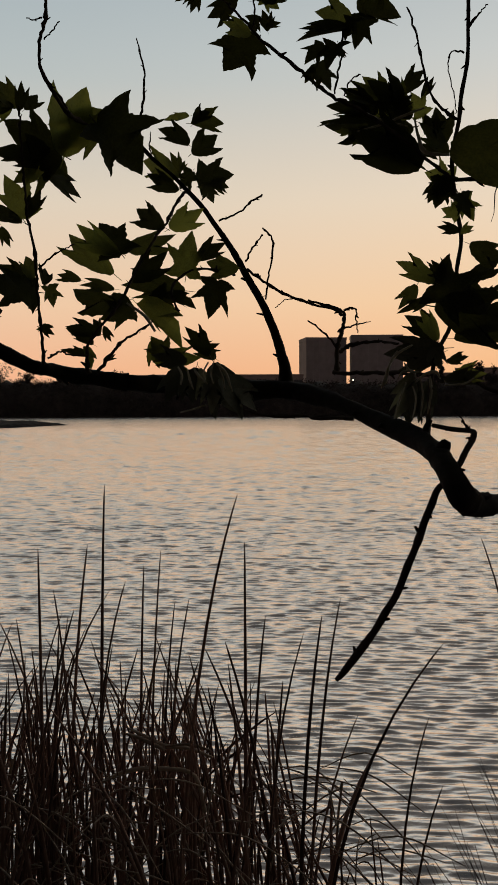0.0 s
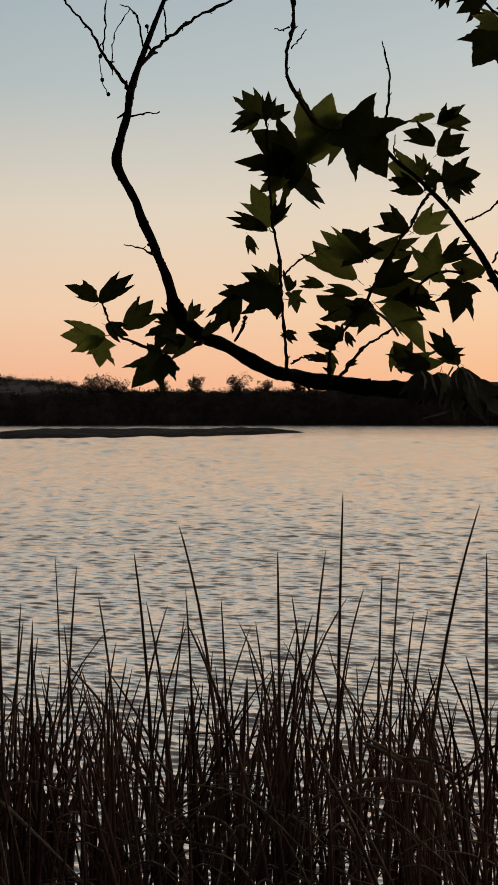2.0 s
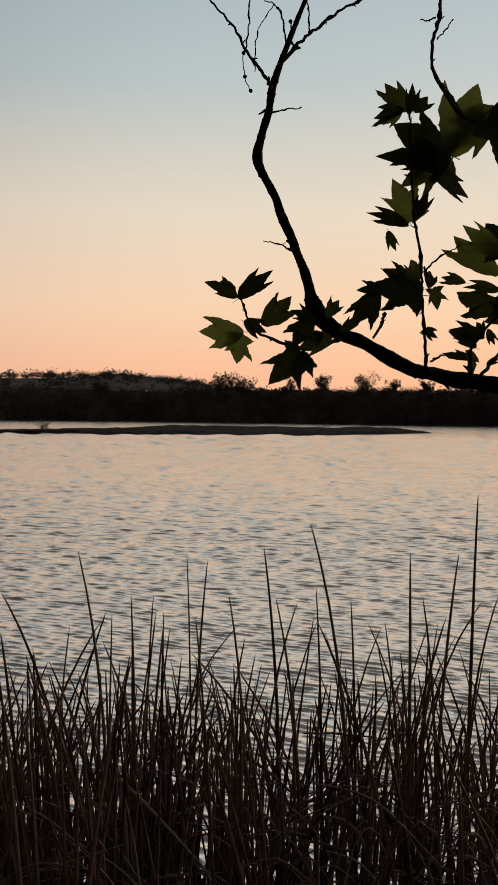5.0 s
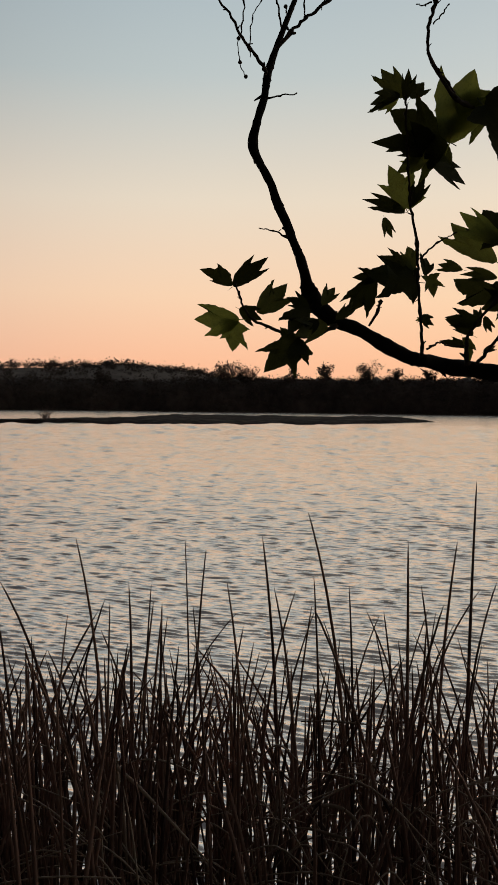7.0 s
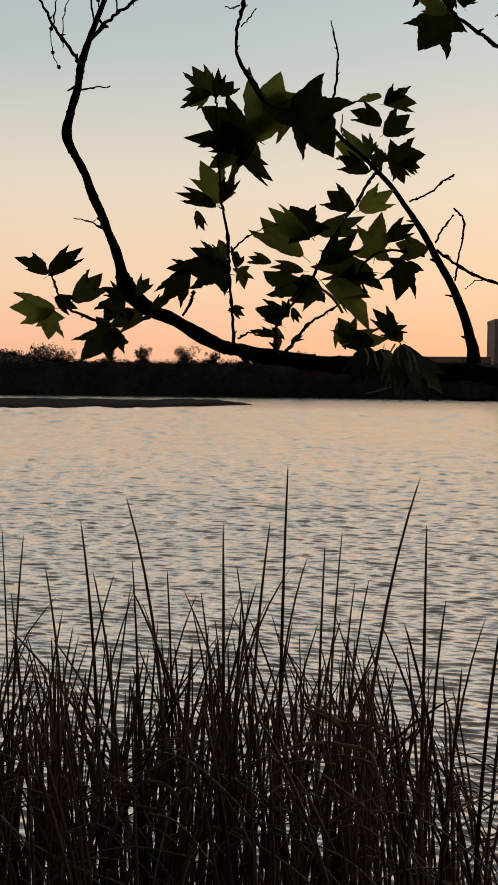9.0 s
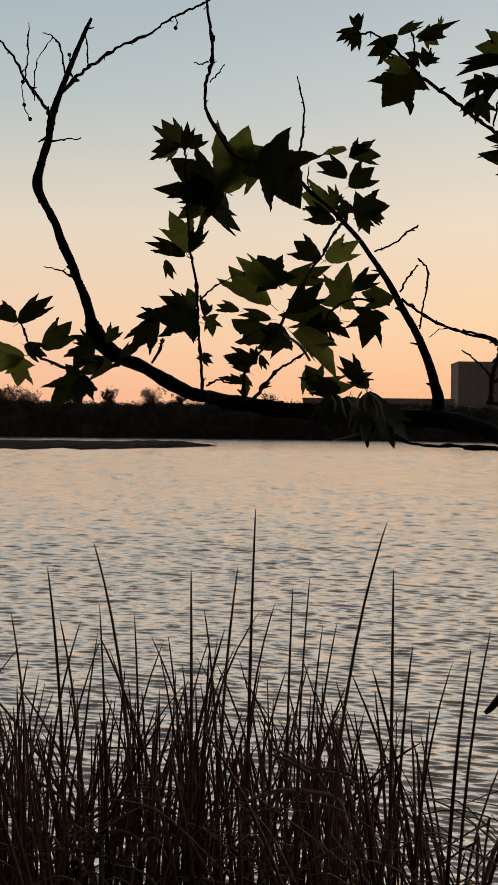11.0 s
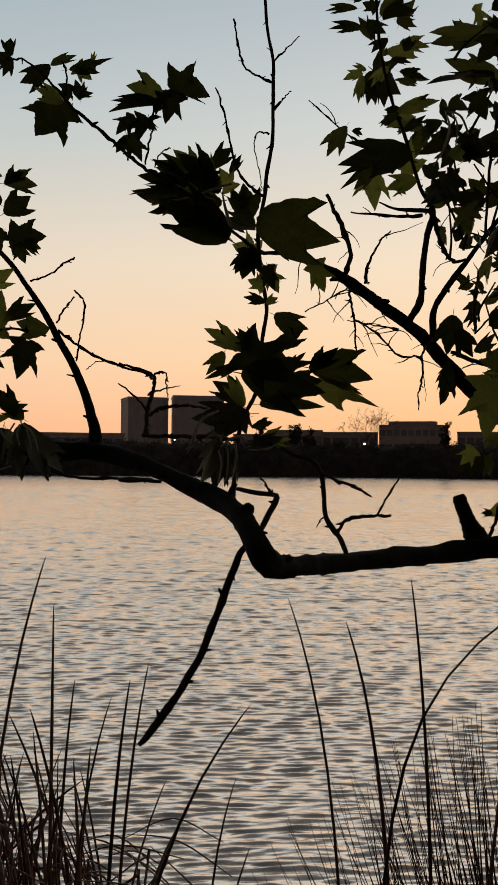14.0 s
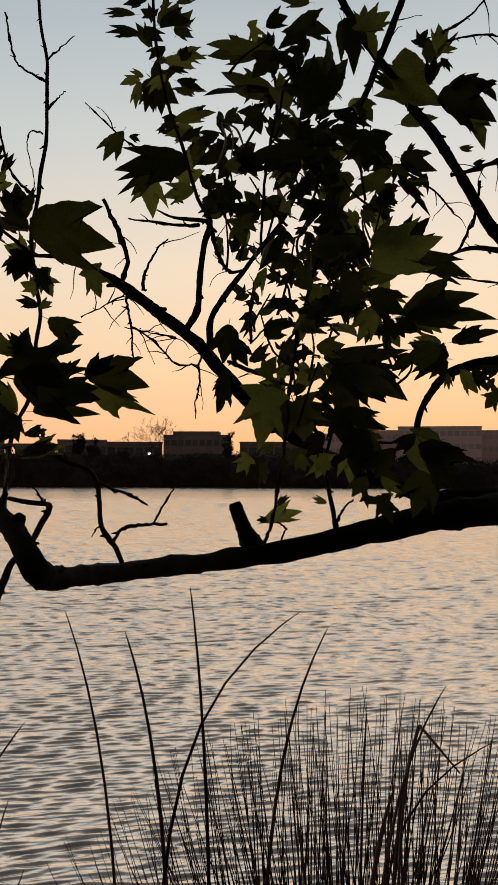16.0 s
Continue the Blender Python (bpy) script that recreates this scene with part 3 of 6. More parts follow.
def leaf_mesh(outline, fold, droop, twist, skew, seed):
    """A lobed sycamore leaf, 1 long and about 1 wide, with its stalk end at the origin, folded along its midrib."""
    rng = random.Random(seed)

    def edge_of(side, wide):
        pts = []
        lobe = rng.uniform(-0.06, 0.05)
        for i, (x, y, hang) in enumerate(outline):
            jag = 1 + rng.uniform(-0.07, 0.07)
            pts.append((side * x * wide * jag, y + (lobe * x * 1.5 + rng.uniform(-0.012, 0.012) if 0 < i < len(outline) - 1 else 0.0), hang))
            if i + 1 < len(outline):
                xn, yn, hn = outline[i + 1]
                bulge = rng.choice((-0.004, 0.0, 0.008, 0.022))
                pts.append((side * wide * ((x + xn) / 2 + (bulge if x + xn > 0.2 else 0.0)), (y + yn) / 2 + lobe * (x + xn) * 0.75 - bulge * 0.5, hn if hn < hang + 1 else hang))
        return pts

    bend = rng.uniform(-0.12, 0.12)

    def lift(x, y):
        curl = rng_curl * max(0.0, abs(x) - 0.25) ** 1.5
        z = fold * abs(x) - droop * y * y + 0.05 * math.sin(9 * x + seed) * abs(x) * 2 + x * math.sin(twist * y) - curl
        return Vector((x + bend * y * (y - 1) * 0.9, y, z))

    rng_curl = rng.uniform(-0.3, 1.4)
    v = [lift(0.0, y) for y in SPINE]
    f = []
    for side, wide in ((1, skew), (-1, 2 - skew)):
        pts = edge_of(side, wide)
        o = len(v)
        v += [lift(x, y) for x, y, _ in pts[1:-1]]
        ring = [0] + list(range(o, o + len(pts) - 2)) + [5]
        at = 0
        for i in range(len(ring) - 1):
            hang = pts[i + 1][2]
            while at < hang:
                f.append((at, at + 1, ring[i]))
                at += 1
            if ring[i] != at and ring[i + 1] != at:
                f.append((at, ring[i], ring[i + 1]))
    f = [q for q in f if len(set(q)) == 3]
    o = len(v)
    v += [Vector((0.012, 0, 0)), Vector((-0.012, 0, 0)), Vector((0.008, -0.16, 0.05)), Vector((-0.008, -0.16, 0.05))]
    f.append((o, o + 1, o + 3, o + 2))
    bm = bmesh.new()
    made = [bm.verts.new(q) for q in v]
    for q in f:
        bm.faces.new([made[i] for i in q])
    bmesh.ops.recalc_face_normals(bm, faces=bm.faces)
    bm.verts.index_update()
    f = [tuple(w.index for w in face.verts) for face in bm.faces]
    bm.free()
    return v, f


BENDS = ((0.15, 0.1, 0.2, 1.0), (0.5, 0.25, -0.5, 0.85), (0.3, 0.4, 0.5, 1.1), (0.7, 0.2, -0.3, 0.9), (0.1, -0.2, 0.4, 1.15))
LEAVES = [[[mesh_of("leaf", *leaf_mesh(shape, fo + extra, dr, tw, 1 + (sk - 1) * spread, 10 * k + s), m) for s, (fo, dr, tw, sk) in enumerate(BENDS)]
           for k, (shape, extra, spread) in enumerate(((SPREAD, 0.0, 1.0), (FORWARD, 0.1, 1.2), (FOLDED, 0.3, 2.5)))] for m in (LEAF, DRY_LEAF)]
leaf_count = 0
crowd = []


def small_leaf(rng, base, y, z, size):
    """One leaf of the joined mass, with its stalk at base."""
    z = (z - z.dot(y) * y).normalized()
    m_ = Matrix.Translation(base - tree.location) @ Matrix((y.cross(z), y, z)).transposed().to_4x4() @ Matrix.Diagonal((size * 0.7, size, size, 1))
    v, f = leaf_mesh(rng.choice((SPREAD, FORWARD, FOLDED)), *rng.choice(BENDS), rng.randint(0, 30))
    crowd.append(([m_ @ q for q in v], f))


def foliage(rows, dry=False):
    """Leaves from stalk end to tip, with the width that they show for their length."""
    global leaf_count
    for bx, by, bz, tx, ty, tz, broad in rows:
        leaf_count += 1
        rng = random.Random(leaf_count)
        base, tip = Vector((bx, by, bz)), Vector((tx, ty, tz))
        size = (tip - base).length
        y = (tip - base).normalized()
        z = Vector((-base.x, -base.y, 0.2)).normalized()
        z = (z - z.dot(y) * y).normalized()
        turn = radians(rng.uniform(-32, 32))
        m = Matrix((y.cross(z), y, z)).transposed() @ Matrix.Rotation(turn, 3, "Y")
        shapes = LEAVES[1 if dry else 0][0 if broad >= 0.72 else 1 if broad > 0.4 else 2]
        ob = part("leaf", rng.choice(shapes), nearest_wood(base))
        ob.matrix_basis = Matrix.Translation(base - tree.location) @ m.to_4x4() @ Matrix.Diagonal((1.1 * broad * size / math.cos(turn), 1.06 * size, size * max(0.5, broad), 1))


trunk_line = [(2.62, 2.30, -0.5, 0.30), (2.55, 2.32, 0.3, 0.25), (2.45, 2.34, 1.2, 0.22), (2.38, 2.33, 2.2, 0.20), (2.36, 2.30, 3.2, 0.17), (2.45, 2.30, 4.4, 0.13), (2.6, 2.4, 5.8, 0.08)]
wood("trunk", trunk_line)
wood("limb", [(2.354, 2.342, 2.322, 0.1099), (1.842, 2.272, 2.293, 0.0676), (1.397, 2.169, 2.265, 0.0439), (1.232, 2.154, 2.251, 0.0395), (1.038, 2.145, 2.219, 0.0313), (0.914, 2.147, 2.193, 0.0294), (0.833, 2.147, 2.180, 0.0290), (0.742, 2.149, 2.167, 0.0261), (0.587, 2.052, 2.163, 0.0233), (0.425, 1.912, 2.166, 0.0212), (0.336, 1.818, 2.170, 0.0211), (0.268, 1.738, 2.175, 0.0212), (0.238, 1.702, 2.195, 0.0240), (0.224, 1.734, 2.227, 0.0222), (0.213, 1.806, 2.254, 0.0231), (0.189, 1.889, 2.279, 0.0205), (0.142, 1.974, 2.303, 0.0189), (0.090, 2.057, 2.328, 0.0183), (0.029, 2.128, 2.353, 0.0217), (-0.051, 2.200, 2.371, 0.0239), (-0.140, 2.196, 2.369, 0.0251), (-0.254, 2.137, 2.377, 0.0222), (-0.362, 2.071, 2.386, 0.0194)])
wood("branch", [(-0.362, 2.071, 2.386, 0.0194), (-0.481, 2.079, 2.403, 0.0173), (-0.523, 2.038, 2.413, 0.0157), (-0.561, 2.008, 2.427, 0.0156), (-0.596, 1.978, 2.448, 0.0154), (-0.631, 1.952, 2.471, 0.0140), (-0.666, 1.936, 2.484, 0.0153), (-0.693, 1.921, 2.509, 0.0190), (-0.710, 1.910, 2.539, 0.0164), (-0.716, 1.903, 2.565, 0.0114), (-0.725, 1.899, 2.600, 0.0101), (-0.737, 1.890, 2.632, 0.0094), (-0.750, 1.885, 2.667, 0.0094), (-0.765, 1.879, 2.702, 0.0101), (-0.776, 1.874, 2.738, 0.0088), (-0.796, 1.866, 2.775, 0.0094), (-0.807, 1.856, 2.807, 0.0100), (-0.802, 1.864, 2.851, 0.0088), (-0.790, 1.869, 2.901, 0.0075), (-0.785, 1.871, 2.944, 0.0082), (-0.773, 1.881, 2.988, 0.0063), (-0.757, 1.893, 3.043, 0.0057), (-0.743, 1.909, 3.095, 0.0051), (-0.725, 1.921, 3.145, 0.0038)])
wood("branch", [(-0.762, 1.814, 2.922, 0.0050), (-0.776, 1.799, 2.948, 0.0039), (-0.796, 1.779, 2.980, 0.0033), (-0.817, 1.752, 3.024, 0.0028), (-0.844, 1.725, 3.058, 0.0022), (-0.858, 1.707, 3.083, 0.0017)])
wood("branch", [(-0.750, 1.816, 2.962, 0.0045), (-0.710, 1.828, 3.006, 0.0034), (-0.679, 1.831, 3.028, 0.0034), (-0.640, 1.845, 3.058, 0.0028), (-0.592, 1.862, 3.083, 0.0023), (-0.551, 1.864, 3.109, 0.0023), (-0.516, 1.876, 3.130, 0.0023), (-0.476, 1.888, 3.151, 0.0017), (-0.427, 1.889, 3.174, 0.0017)])
wood("twig", [(-0.767, 1.815, 2.877, 0.0022), (-0.733, 1.816, 2.881, 0.0016), (-0.708, 1.825, 2.884, 0.0011)])
wood("twig", [(-0.725, 1.834, 2.629, 0.0027), (-0.747, 1.813, 2.639, 0.0016), (-0.771, 1.802, 2.643, 0.0011)])
wood("twig", [(-0.737, 1.817, 3.005, 0.0022), (-0.732, 1.787, 3.030, 0.0022), (-0.740, 1.775, 3.052, 0.0017), (-0.758, 1.764, 3.061, 0.0011)])
wood("twig", [(-0.798, 1.776, 2.986, 0.0017), (-0.789, 1.766, 3.020, 0.0017), (-0.780, 1.749, 3.073, 0.0011)])
wood("twig", [(-0.784, 1.785, 2.945, 0.0011), (-0.776, 1.765, 2.978, 0.0011), (-0.763, 1.757, 3.014, 0.0011), (-0.737, 1.755, 3.047, 0.0011)])
wood("twig", [(-0.699, 1.839, 3.018, 0.0017), (-0.697, 1.827, 3.050, 0.0017), (-0.697, 1.816, 3.076, 0.0011)])
wood("twig", [(-0.781, 1.725, 2.536, 0.0021), (-0.771, 1.733, 2.504, 0.0021), (-0.760, 1.751, 2.477, 0.0026), (-0.739, 1.783, 2.463, 0.0031), (-0.713, 1.815, 2.451, 0.0032), (-0.681, 1.849, 2.450, 0.0037), (-0.640, 1.873, 2.472, 0.0043)])
wood("twig", [(-0.588, 1.900, 2.471, 0.0027), (-0.572, 1.893, 2.496, 0.0027), (-0.563, 1.883, 2.516, 0.0021)])
wood("twig", [(-0.381, 2.147, 2.900, 0.0043), (-0.408, 2.002, 2.872, 0.0046), (-0.435, 1.902, 2.866, 0.0044), (-0.459, 1.876, 2.902, 0.0044), (-0.476, 1.860, 2.936, 0.0038), (-0.475, 1.846, 2.979, 0.0033), (-0.461, 1.835, 3.018, 0.0033), (-0.461, 1.832, 3.055, 0.0033), (-0.467, 1.822, 3.103, 0.0027), (-0.464, 1.799, 3.154, 0.0022)])
wood("twig", [(-0.468, 1.847, 2.982, 0.0016), (-0.453, 1.845, 2.996, 0.0016), (-0.440, 1.843, 3.012, 0.0011)])
wood("twig", [(-0.467, 1.835, 3.016, 0.0016), (-0.479, 1.833, 3.012, 0.0016), (-0.494, 1.828, 3.014, 0.0011)])
wood("twig", [(-0.439, 1.899, 2.876, 0.0022), (-0.459, 1.874, 2.906, 0.0016), (-0.482, 1.858, 2.940, 0.0011)])
wood("stem", [(-0.501, 1.949, 2.417, 0.0049), (-0.502, 1.946, 2.467, 0.0038), (-0.507, 1.939, 2.532, 0.0033), (-0.508, 1.932, 2.586, 0.0033), (-0.512, 1.924, 2.639, 0.0033), (-0.519, 1.913, 2.692, 0.0033), (-0.523, 1.911, 2.745, 0.0027), (-0.523, 1.899, 2.796, 0.0027), (-0.523, 1.886, 2.846, 0.0027), (-0.521, 1.878, 2.876, 0.0022)])
wood("twig", [(-0.505, 1.932, 2.594, 0.0022), (-0.478, 1.925, 2.615, 0.0022), (-0.457, 1.928, 2.628, 0.0016), (-0.437, 1.932, 2.638, 0.0011)])
wood("twig", [(-0.588, 1.900, 2.473, 0.0027), (-0.575, 1.902, 2.494, 0.0027), (-0.564, 1.894, 2.515, 0.0021)])
wood("twig", [(-0.495, 1.960, 2.430, 0.0027), (-0.474, 1.964, 2.443, 0.0022), (-0.458, 1.968, 2.437, 0.0022), (-0.426, 1.975, 2.435, 0.0016)])
wood("stem", [(-0.416, 2.030, 2.406, 0.0050), (-0.391, 2.033, 2.436, 0.0039), (-0.369, 2.036, 2.464, 0.0034), (-0.343, 2.049, 2.482, 0.0028), (-0.310, 2.062, 2.506, 0.0023)])
wood("stem", [(-0.429, 2.007, 2.401, 0.0050), (-0.427, 2.004, 2.459, 0.0039), (-0.388, 2.009, 2.510, 0.0033), (-0.358, 2.029, 2.562, 0.0034), (-0.340, 2.057, 2.610, 0.0034), (-0.312, 2.103, 2.674, 0.0035), (-0.293, 2.149, 2.716, 0.0030), (-0.274, 2.193, 2.769, 0.0037), (-0.263, 2.240, 2.797, 0.0037)])
wood("branch", [(-0.050, 2.219, 2.381, 0.0181), (-0.053, 2.228, 2.418, 0.0145), (-0.061, 2.227, 2.452, 0.0121), (-0.078, 2.233, 2.506, 0.0103), (-0.103, 2.237, 2.562, 0.0092), (-0.131, 2.240, 2.611, 0.0086), (-0.158, 2.242, 2.661, 0.0074), (-0.190, 2.243, 2.710, 0.0068), (-0.221, 2.242, 2.755, 0.0062), (-0.258, 2.240, 2.797, 0.0056), (-0.295, 2.238, 2.834, 0.0050), (-0.333, 2.236, 2.866, 0.0050), (-0.367, 2.232, 2.902, 0.0044), (-0.394, 2.223, 2.921, 0.0032)])
wood("twig", [(-0.191, 2.229, 2.731, 0.0025), (-0.147, 2.228, 2.750, 0.0025), (-0.121, 2.225, 2.771, 0.0025), (-0.098, 2.224, 2.784, 0.0018)])
wood("twig", [(-0.094, 2.237, 2.566, 0.0024), (-0.085, 2.231, 2.623, 0.0024), (-0.076, 2.222, 2.683, 0.0024), (-0.098, 2.216, 2.715, 0.0018)])
wood("twig", [(-0.136, 2.226, 2.643, 0.0031), (-0.119, 2.222, 2.674, 0.0024), (-0.098, 2.219, 2.700, 0.0018)])
wood("twig", [(-0.131, 2.228, 2.629, 0.0037), (-0.091, 2.234, 2.599, 0.0031), (-0.037, 2.238, 2.569, 0.0031), (0.022, 2.239, 2.551, 0.0031), (0.060, 2.239, 2.540, 0.0037), (0.069, 2.240, 2.530, 0.0037)])
wood("twig", [(0.056, 2.168, 2.404, 0.0053), (0.057, 2.175, 2.455, 0.0053), (0.067, 2.193, 2.494, 0.0048), (0.073, 2.210, 2.530, 0.0042), (0.046, 2.219, 2.547, 0.0042), (-0.002, 2.229, 2.562, 0.0030)])
wood("twig", [(0.058, 2.175, 2.455, 0.0024), (0.028, 2.164, 2.490, 0.0024), (-0.005, 2.153, 2.513, 0.0018)])
wood("twig", [(0.073, 2.202, 2.500, 0.0024), (0.097, 2.200, 2.507, 0.0018), (0.128, 2.198, 2.513, 0.0012)])
wood("twig", [(0.073, 2.209, 2.539, 0.0030), (0.095, 2.208, 2.542, 0.0024), (0.098, 2.209, 2.518, 0.0018), (0.101, 2.211, 2.491, 0.0012)])
wood("twig", [(0.061, 2.166, 2.448, 0.0047), (0.081, 2.154, 2.461, 0.0041), (0.116, 2.142, 2.468, 0.0035), (0.149, 2.119, 2.466, 0.0029), (0.176, 2.087, 2.460, 0.0023)])
wood("branch", [(0.046, 2.128, 2.405, 0.0046), (0.114, 2.095, 2.403, 0.0051), (0.167, 2.040, 2.401, 0.0044), (0.222, 1.984, 2.393, 0.0038)])
wood("twig", [(-0.073, 2.240, 2.547, 0.0012), (-0.051, 2.238, 2.564, 0.0012), (-0.025, 2.238, 2.566, 0.0012)])
wood("twig", [(-0.362, 2.232, 2.907, 0.0038), (-0.356, 2.221, 2.950, 0.0032), (-0.347, 2.211, 2.990, 0.0032), (-0.344, 2.196, 3.040, 0.0025), (-0.352, 2.181, 3.081, 0.0019), (-0.356, 2.174, 3.098, 0.0013)])
wood("twig", [(-0.335, 2.235, 2.869, 0.0019), (-0.338, 2.229, 2.893, 0.0019), (-0.335, 2.222, 2.921, 0.0013)])
wood("twig", [(-0.146, 2.096, 2.336, 0.0028), (-0.089, 2.099, 2.319, 0.0034), (-0.000, 2.070, 2.318, 0.0034), (0.066, 2.048, 2.316, 0.0033), (0.001, 2.030, 2.315, 0.0038), (0.081, 1.997, 2.314, 0.0043)])
wood("branch", [(0.222, 1.724, 2.217, 0.0076), (0.205, 1.727, 2.203, 0.0066), (0.196, 1.730, 2.182, 0.0076), (0.184, 1.734, 2.150, 0.0077), (0.172, 1.740, 2.111, 0.0077), (0.157, 1.744, 2.073, 0.0077), (0.141, 1.750, 2.029, 0.0077), (0.117, 1.755, 1.985, 0.0082), (0.096, 1.761, 1.950, 0.0087), (0.072, 1.767, 1.915, 0.0087), (0.051, 1.770, 1.887, 0.0077), (0.039, 1.771, 1.874, 0.0048)])
wood("stem", [(0.212, 1.796, 2.253, 0.0184), (0.223, 1.790, 2.271, 0.0126), (0.228, 1.789, 2.279, 0.0069)])
wood("stem", [(0.199, 1.878, 2.275, 0.0108), (0.203, 1.878, 2.297, 0.0072), (0.211, 1.877, 2.313, 0.0048)])
wood("twig", [(0.215, 1.728, 2.206, 0.0061), (0.240, 1.757, 2.234, 0.0058), (0.259, 1.786, 2.262, 0.0064), (0.275, 1.805, 2.287, 0.0064), (0.273, 1.825, 2.294, 0.0055), (0.244, 1.850, 2.297, 0.0051), (0.214, 1.875, 2.303, 0.0046)])
wood("twig", [(0.264, 1.807, 2.301, 0.0025), (0.253, 1.799, 2.314, 0.0020), (0.243, 1.800, 2.327, 0.0015)])
wood("stem", [(0.204, 1.875, 2.272, 0.0072), (0.212, 1.915, 2.310, 0.0052), (0.219, 1.955, 2.363, 0.0048), (0.233, 1.982, 2.428, 0.0049), (0.261, 1.995, 2.484, 0.0044), (0.272, 1.998, 2.539, 0.0044), (0.274, 1.992, 2.594, 0.0044), (0.280, 1.983, 2.647, 0.0044), (0.269, 1.965, 2.699, 0.0044), (0.261, 1.948, 2.738, 0.0044), (0.255, 1.928, 2.787, 0.0043), (0.263, 1.902, 2.845, 0.0043), (0.265, 1.890, 2.884, 0.0043), (0.271, 1.862, 2.938, 0.0038), (0.269, 1.843, 2.993, 0.0038), (0.267, 1.830, 3.029, 0.0038), (0.264, 1.815, 3.068, 0.0032), (0.252, 1.806, 3.119, 0.0032), (0.244, 1.789, 3.182, 0.0027)])
wood("twig", [(0.265, 1.816, 3.064, 0.0021), (0.286, 1.804, 3.085, 0.0016), (0.309, 1.792, 3.104, 0.0011)])
wood("twig", [(0.271, 1.845, 2.987, 0.0021), (0.286, 1.835, 3.006, 0.0016), (0.299, 1.828, 3.018, 0.0011)])
wood("twig", [(0.264, 1.829, 3.032, 0.0027), (0.229, 1.828, 3.047, 0.0021), (0.210, 1.816, 3.057, 0.0021), (0.201, 1.805, 3.087, 0.0021), (0.191, 1.790, 3.125, 0.0016)])
wood("twig", [(0.263, 1.902, 2.845, 0.0032), (0.228, 1.890, 2.866, 0.0027), (0.206, 1.875, 2.892, 0.0027), (0.193, 1.863, 2.935, 0.0021), (0.180, 1.849, 2.981, 0.0021), (0.164, 1.836, 3.021, 0.0011)])
wood("twig", [(0.266, 1.859, 2.949, 0.0021), (0.245, 1.862, 2.951, 0.0016), (0.237, 1.860, 2.926, 0.0011), (0.250, 1.873, 2.878, 0.0011), (0.255, 1.881, 2.849, 0.0011)])
wood("branch", [(1.280, 2.184, 2.272, 0.0222), (1.190, 2.214, 2.307, 0.0200), (1.010, 2.239, 2.378, 0.0181), (0.866, 2.235, 2.450, 0.0170), (0.779, 2.222, 2.509, 0.0161), (0.692, 2.201, 2.595, 0.0158), (0.619, 2.174, 2.651, 0.0155), (0.537, 2.148, 2.699, 0.0147), (0.461, 2.108, 2.735, 0.0119), (0.400, 2.066, 2.753, 0.0099), (0.347, 2.023, 2.760, 0.0080), (0.306, 1.999, 2.761, 0.0050), (0.244, 1.968, 2.753, 0.0033)])
wood("limb", [(2.354, 2.341, 2.420, 0.0825), (1.642, 2.241, 2.308, 0.0458), (1.425, 2.211, 2.292, 0.0318), (1.313, 2.188, 2.291, 0.0280), (1.225, 2.194, 2.283, 0.0234), (1.190, 2.191, 2.275, 0.0191)])
wood("twig", [(0.459, 2.098, 2.734, 0.0053), (0.466, 2.075, 2.788, 0.0053), (0.437, 2.057, 2.846, 0.0053), (0.406, 2.031, 2.891, 0.0047)])
wood("twig", [(0.512, 2.128, 2.731, 0.0048), (0.514, 2.119, 2.769, 0.0036), (0.537, 2.103, 2.817, 0.0024), (0.556, 2.093, 2.836, 0.0012)])
wood("twig", [(0.467, 2.097, 2.729, 0.0030), (0.471, 2.093, 2.688, 0.0030), (0.478, 2.087, 2.649, 0.0024), (0.484, 2.095, 2.578, 0.0018)])
wood("twig", [(0.479, 2.087, 2.649, 0.0024), (0.531, 2.099, 2.620, 0.0024), (0.579, 2.111, 2.579, 0.0024), (0.628, 2.118, 2.575, 0.0030), (0.632, 2.122, 2.527, 0.0024), (0.625, 2.126, 2.497, 0.0018), (0.628, 2.128, 2.465, 0.0012)])
wood("twig", [(0.628, 2.118, 2.575, 0.0024), (0.648, 2.151, 2.603, 0.0025), (0.675, 2.182, 2.623, 0.0025)])
wood("twig", [(0.376, 2.087, 2.663, 0.0017), (0.425, 2.073, 2.688, 0.0017), (0.465, 2.090, 2.714, 0.0024)])
wood("twig", [(0.480, 2.169, 2.658, 0.0012), (0.539, 2.156, 2.647, 0.0018), (0.591, 2.163, 2.639, 0.0031)])
wood("branch", [(0.621, 2.183, 2.661, 0.0100), (0.645, 2.178, 2.707, 0.0088), (0.649, 2.177, 2.767, 0.0082), (0.655, 2.170, 2.841, 0.0076), (0.670, 2.171, 2.902, 0.0070), (0.640, 2.167, 2.950, 0.0051), (0.593, 2.128, 3.051, 0.0044), (0.562, 2.106, 3.107, 0.0038), (0.533, 2.076, 3.176, 0.0038), (0.512, 2.042, 3.242, 0.0037), (0.497, 2.005, 3.327, 0.0031)])
wood("branch", [(0.681, 2.201, 2.623, 0.0101), (0.686, 2.210, 2.693, 0.0083), (0.720, 2.210, 2.750, 0.0077), (0.761, 2.206, 2.805, 0.0065), (0.800, 2.201, 2.859, 0.0066), (0.847, 2.189, 2.922, 0.0053), (0.878, 2.181, 2.983, 0.0047), (0.919, 2.163, 3.054, 0.0040), (0.983, 2.120, 3.093, 0.0034)])
wood("twig", [(0.670, 2.171, 2.902, 0.0064), (0.586, 2.154, 2.898, 0.0038), (0.543, 2.142, 2.908, 0.0019)])
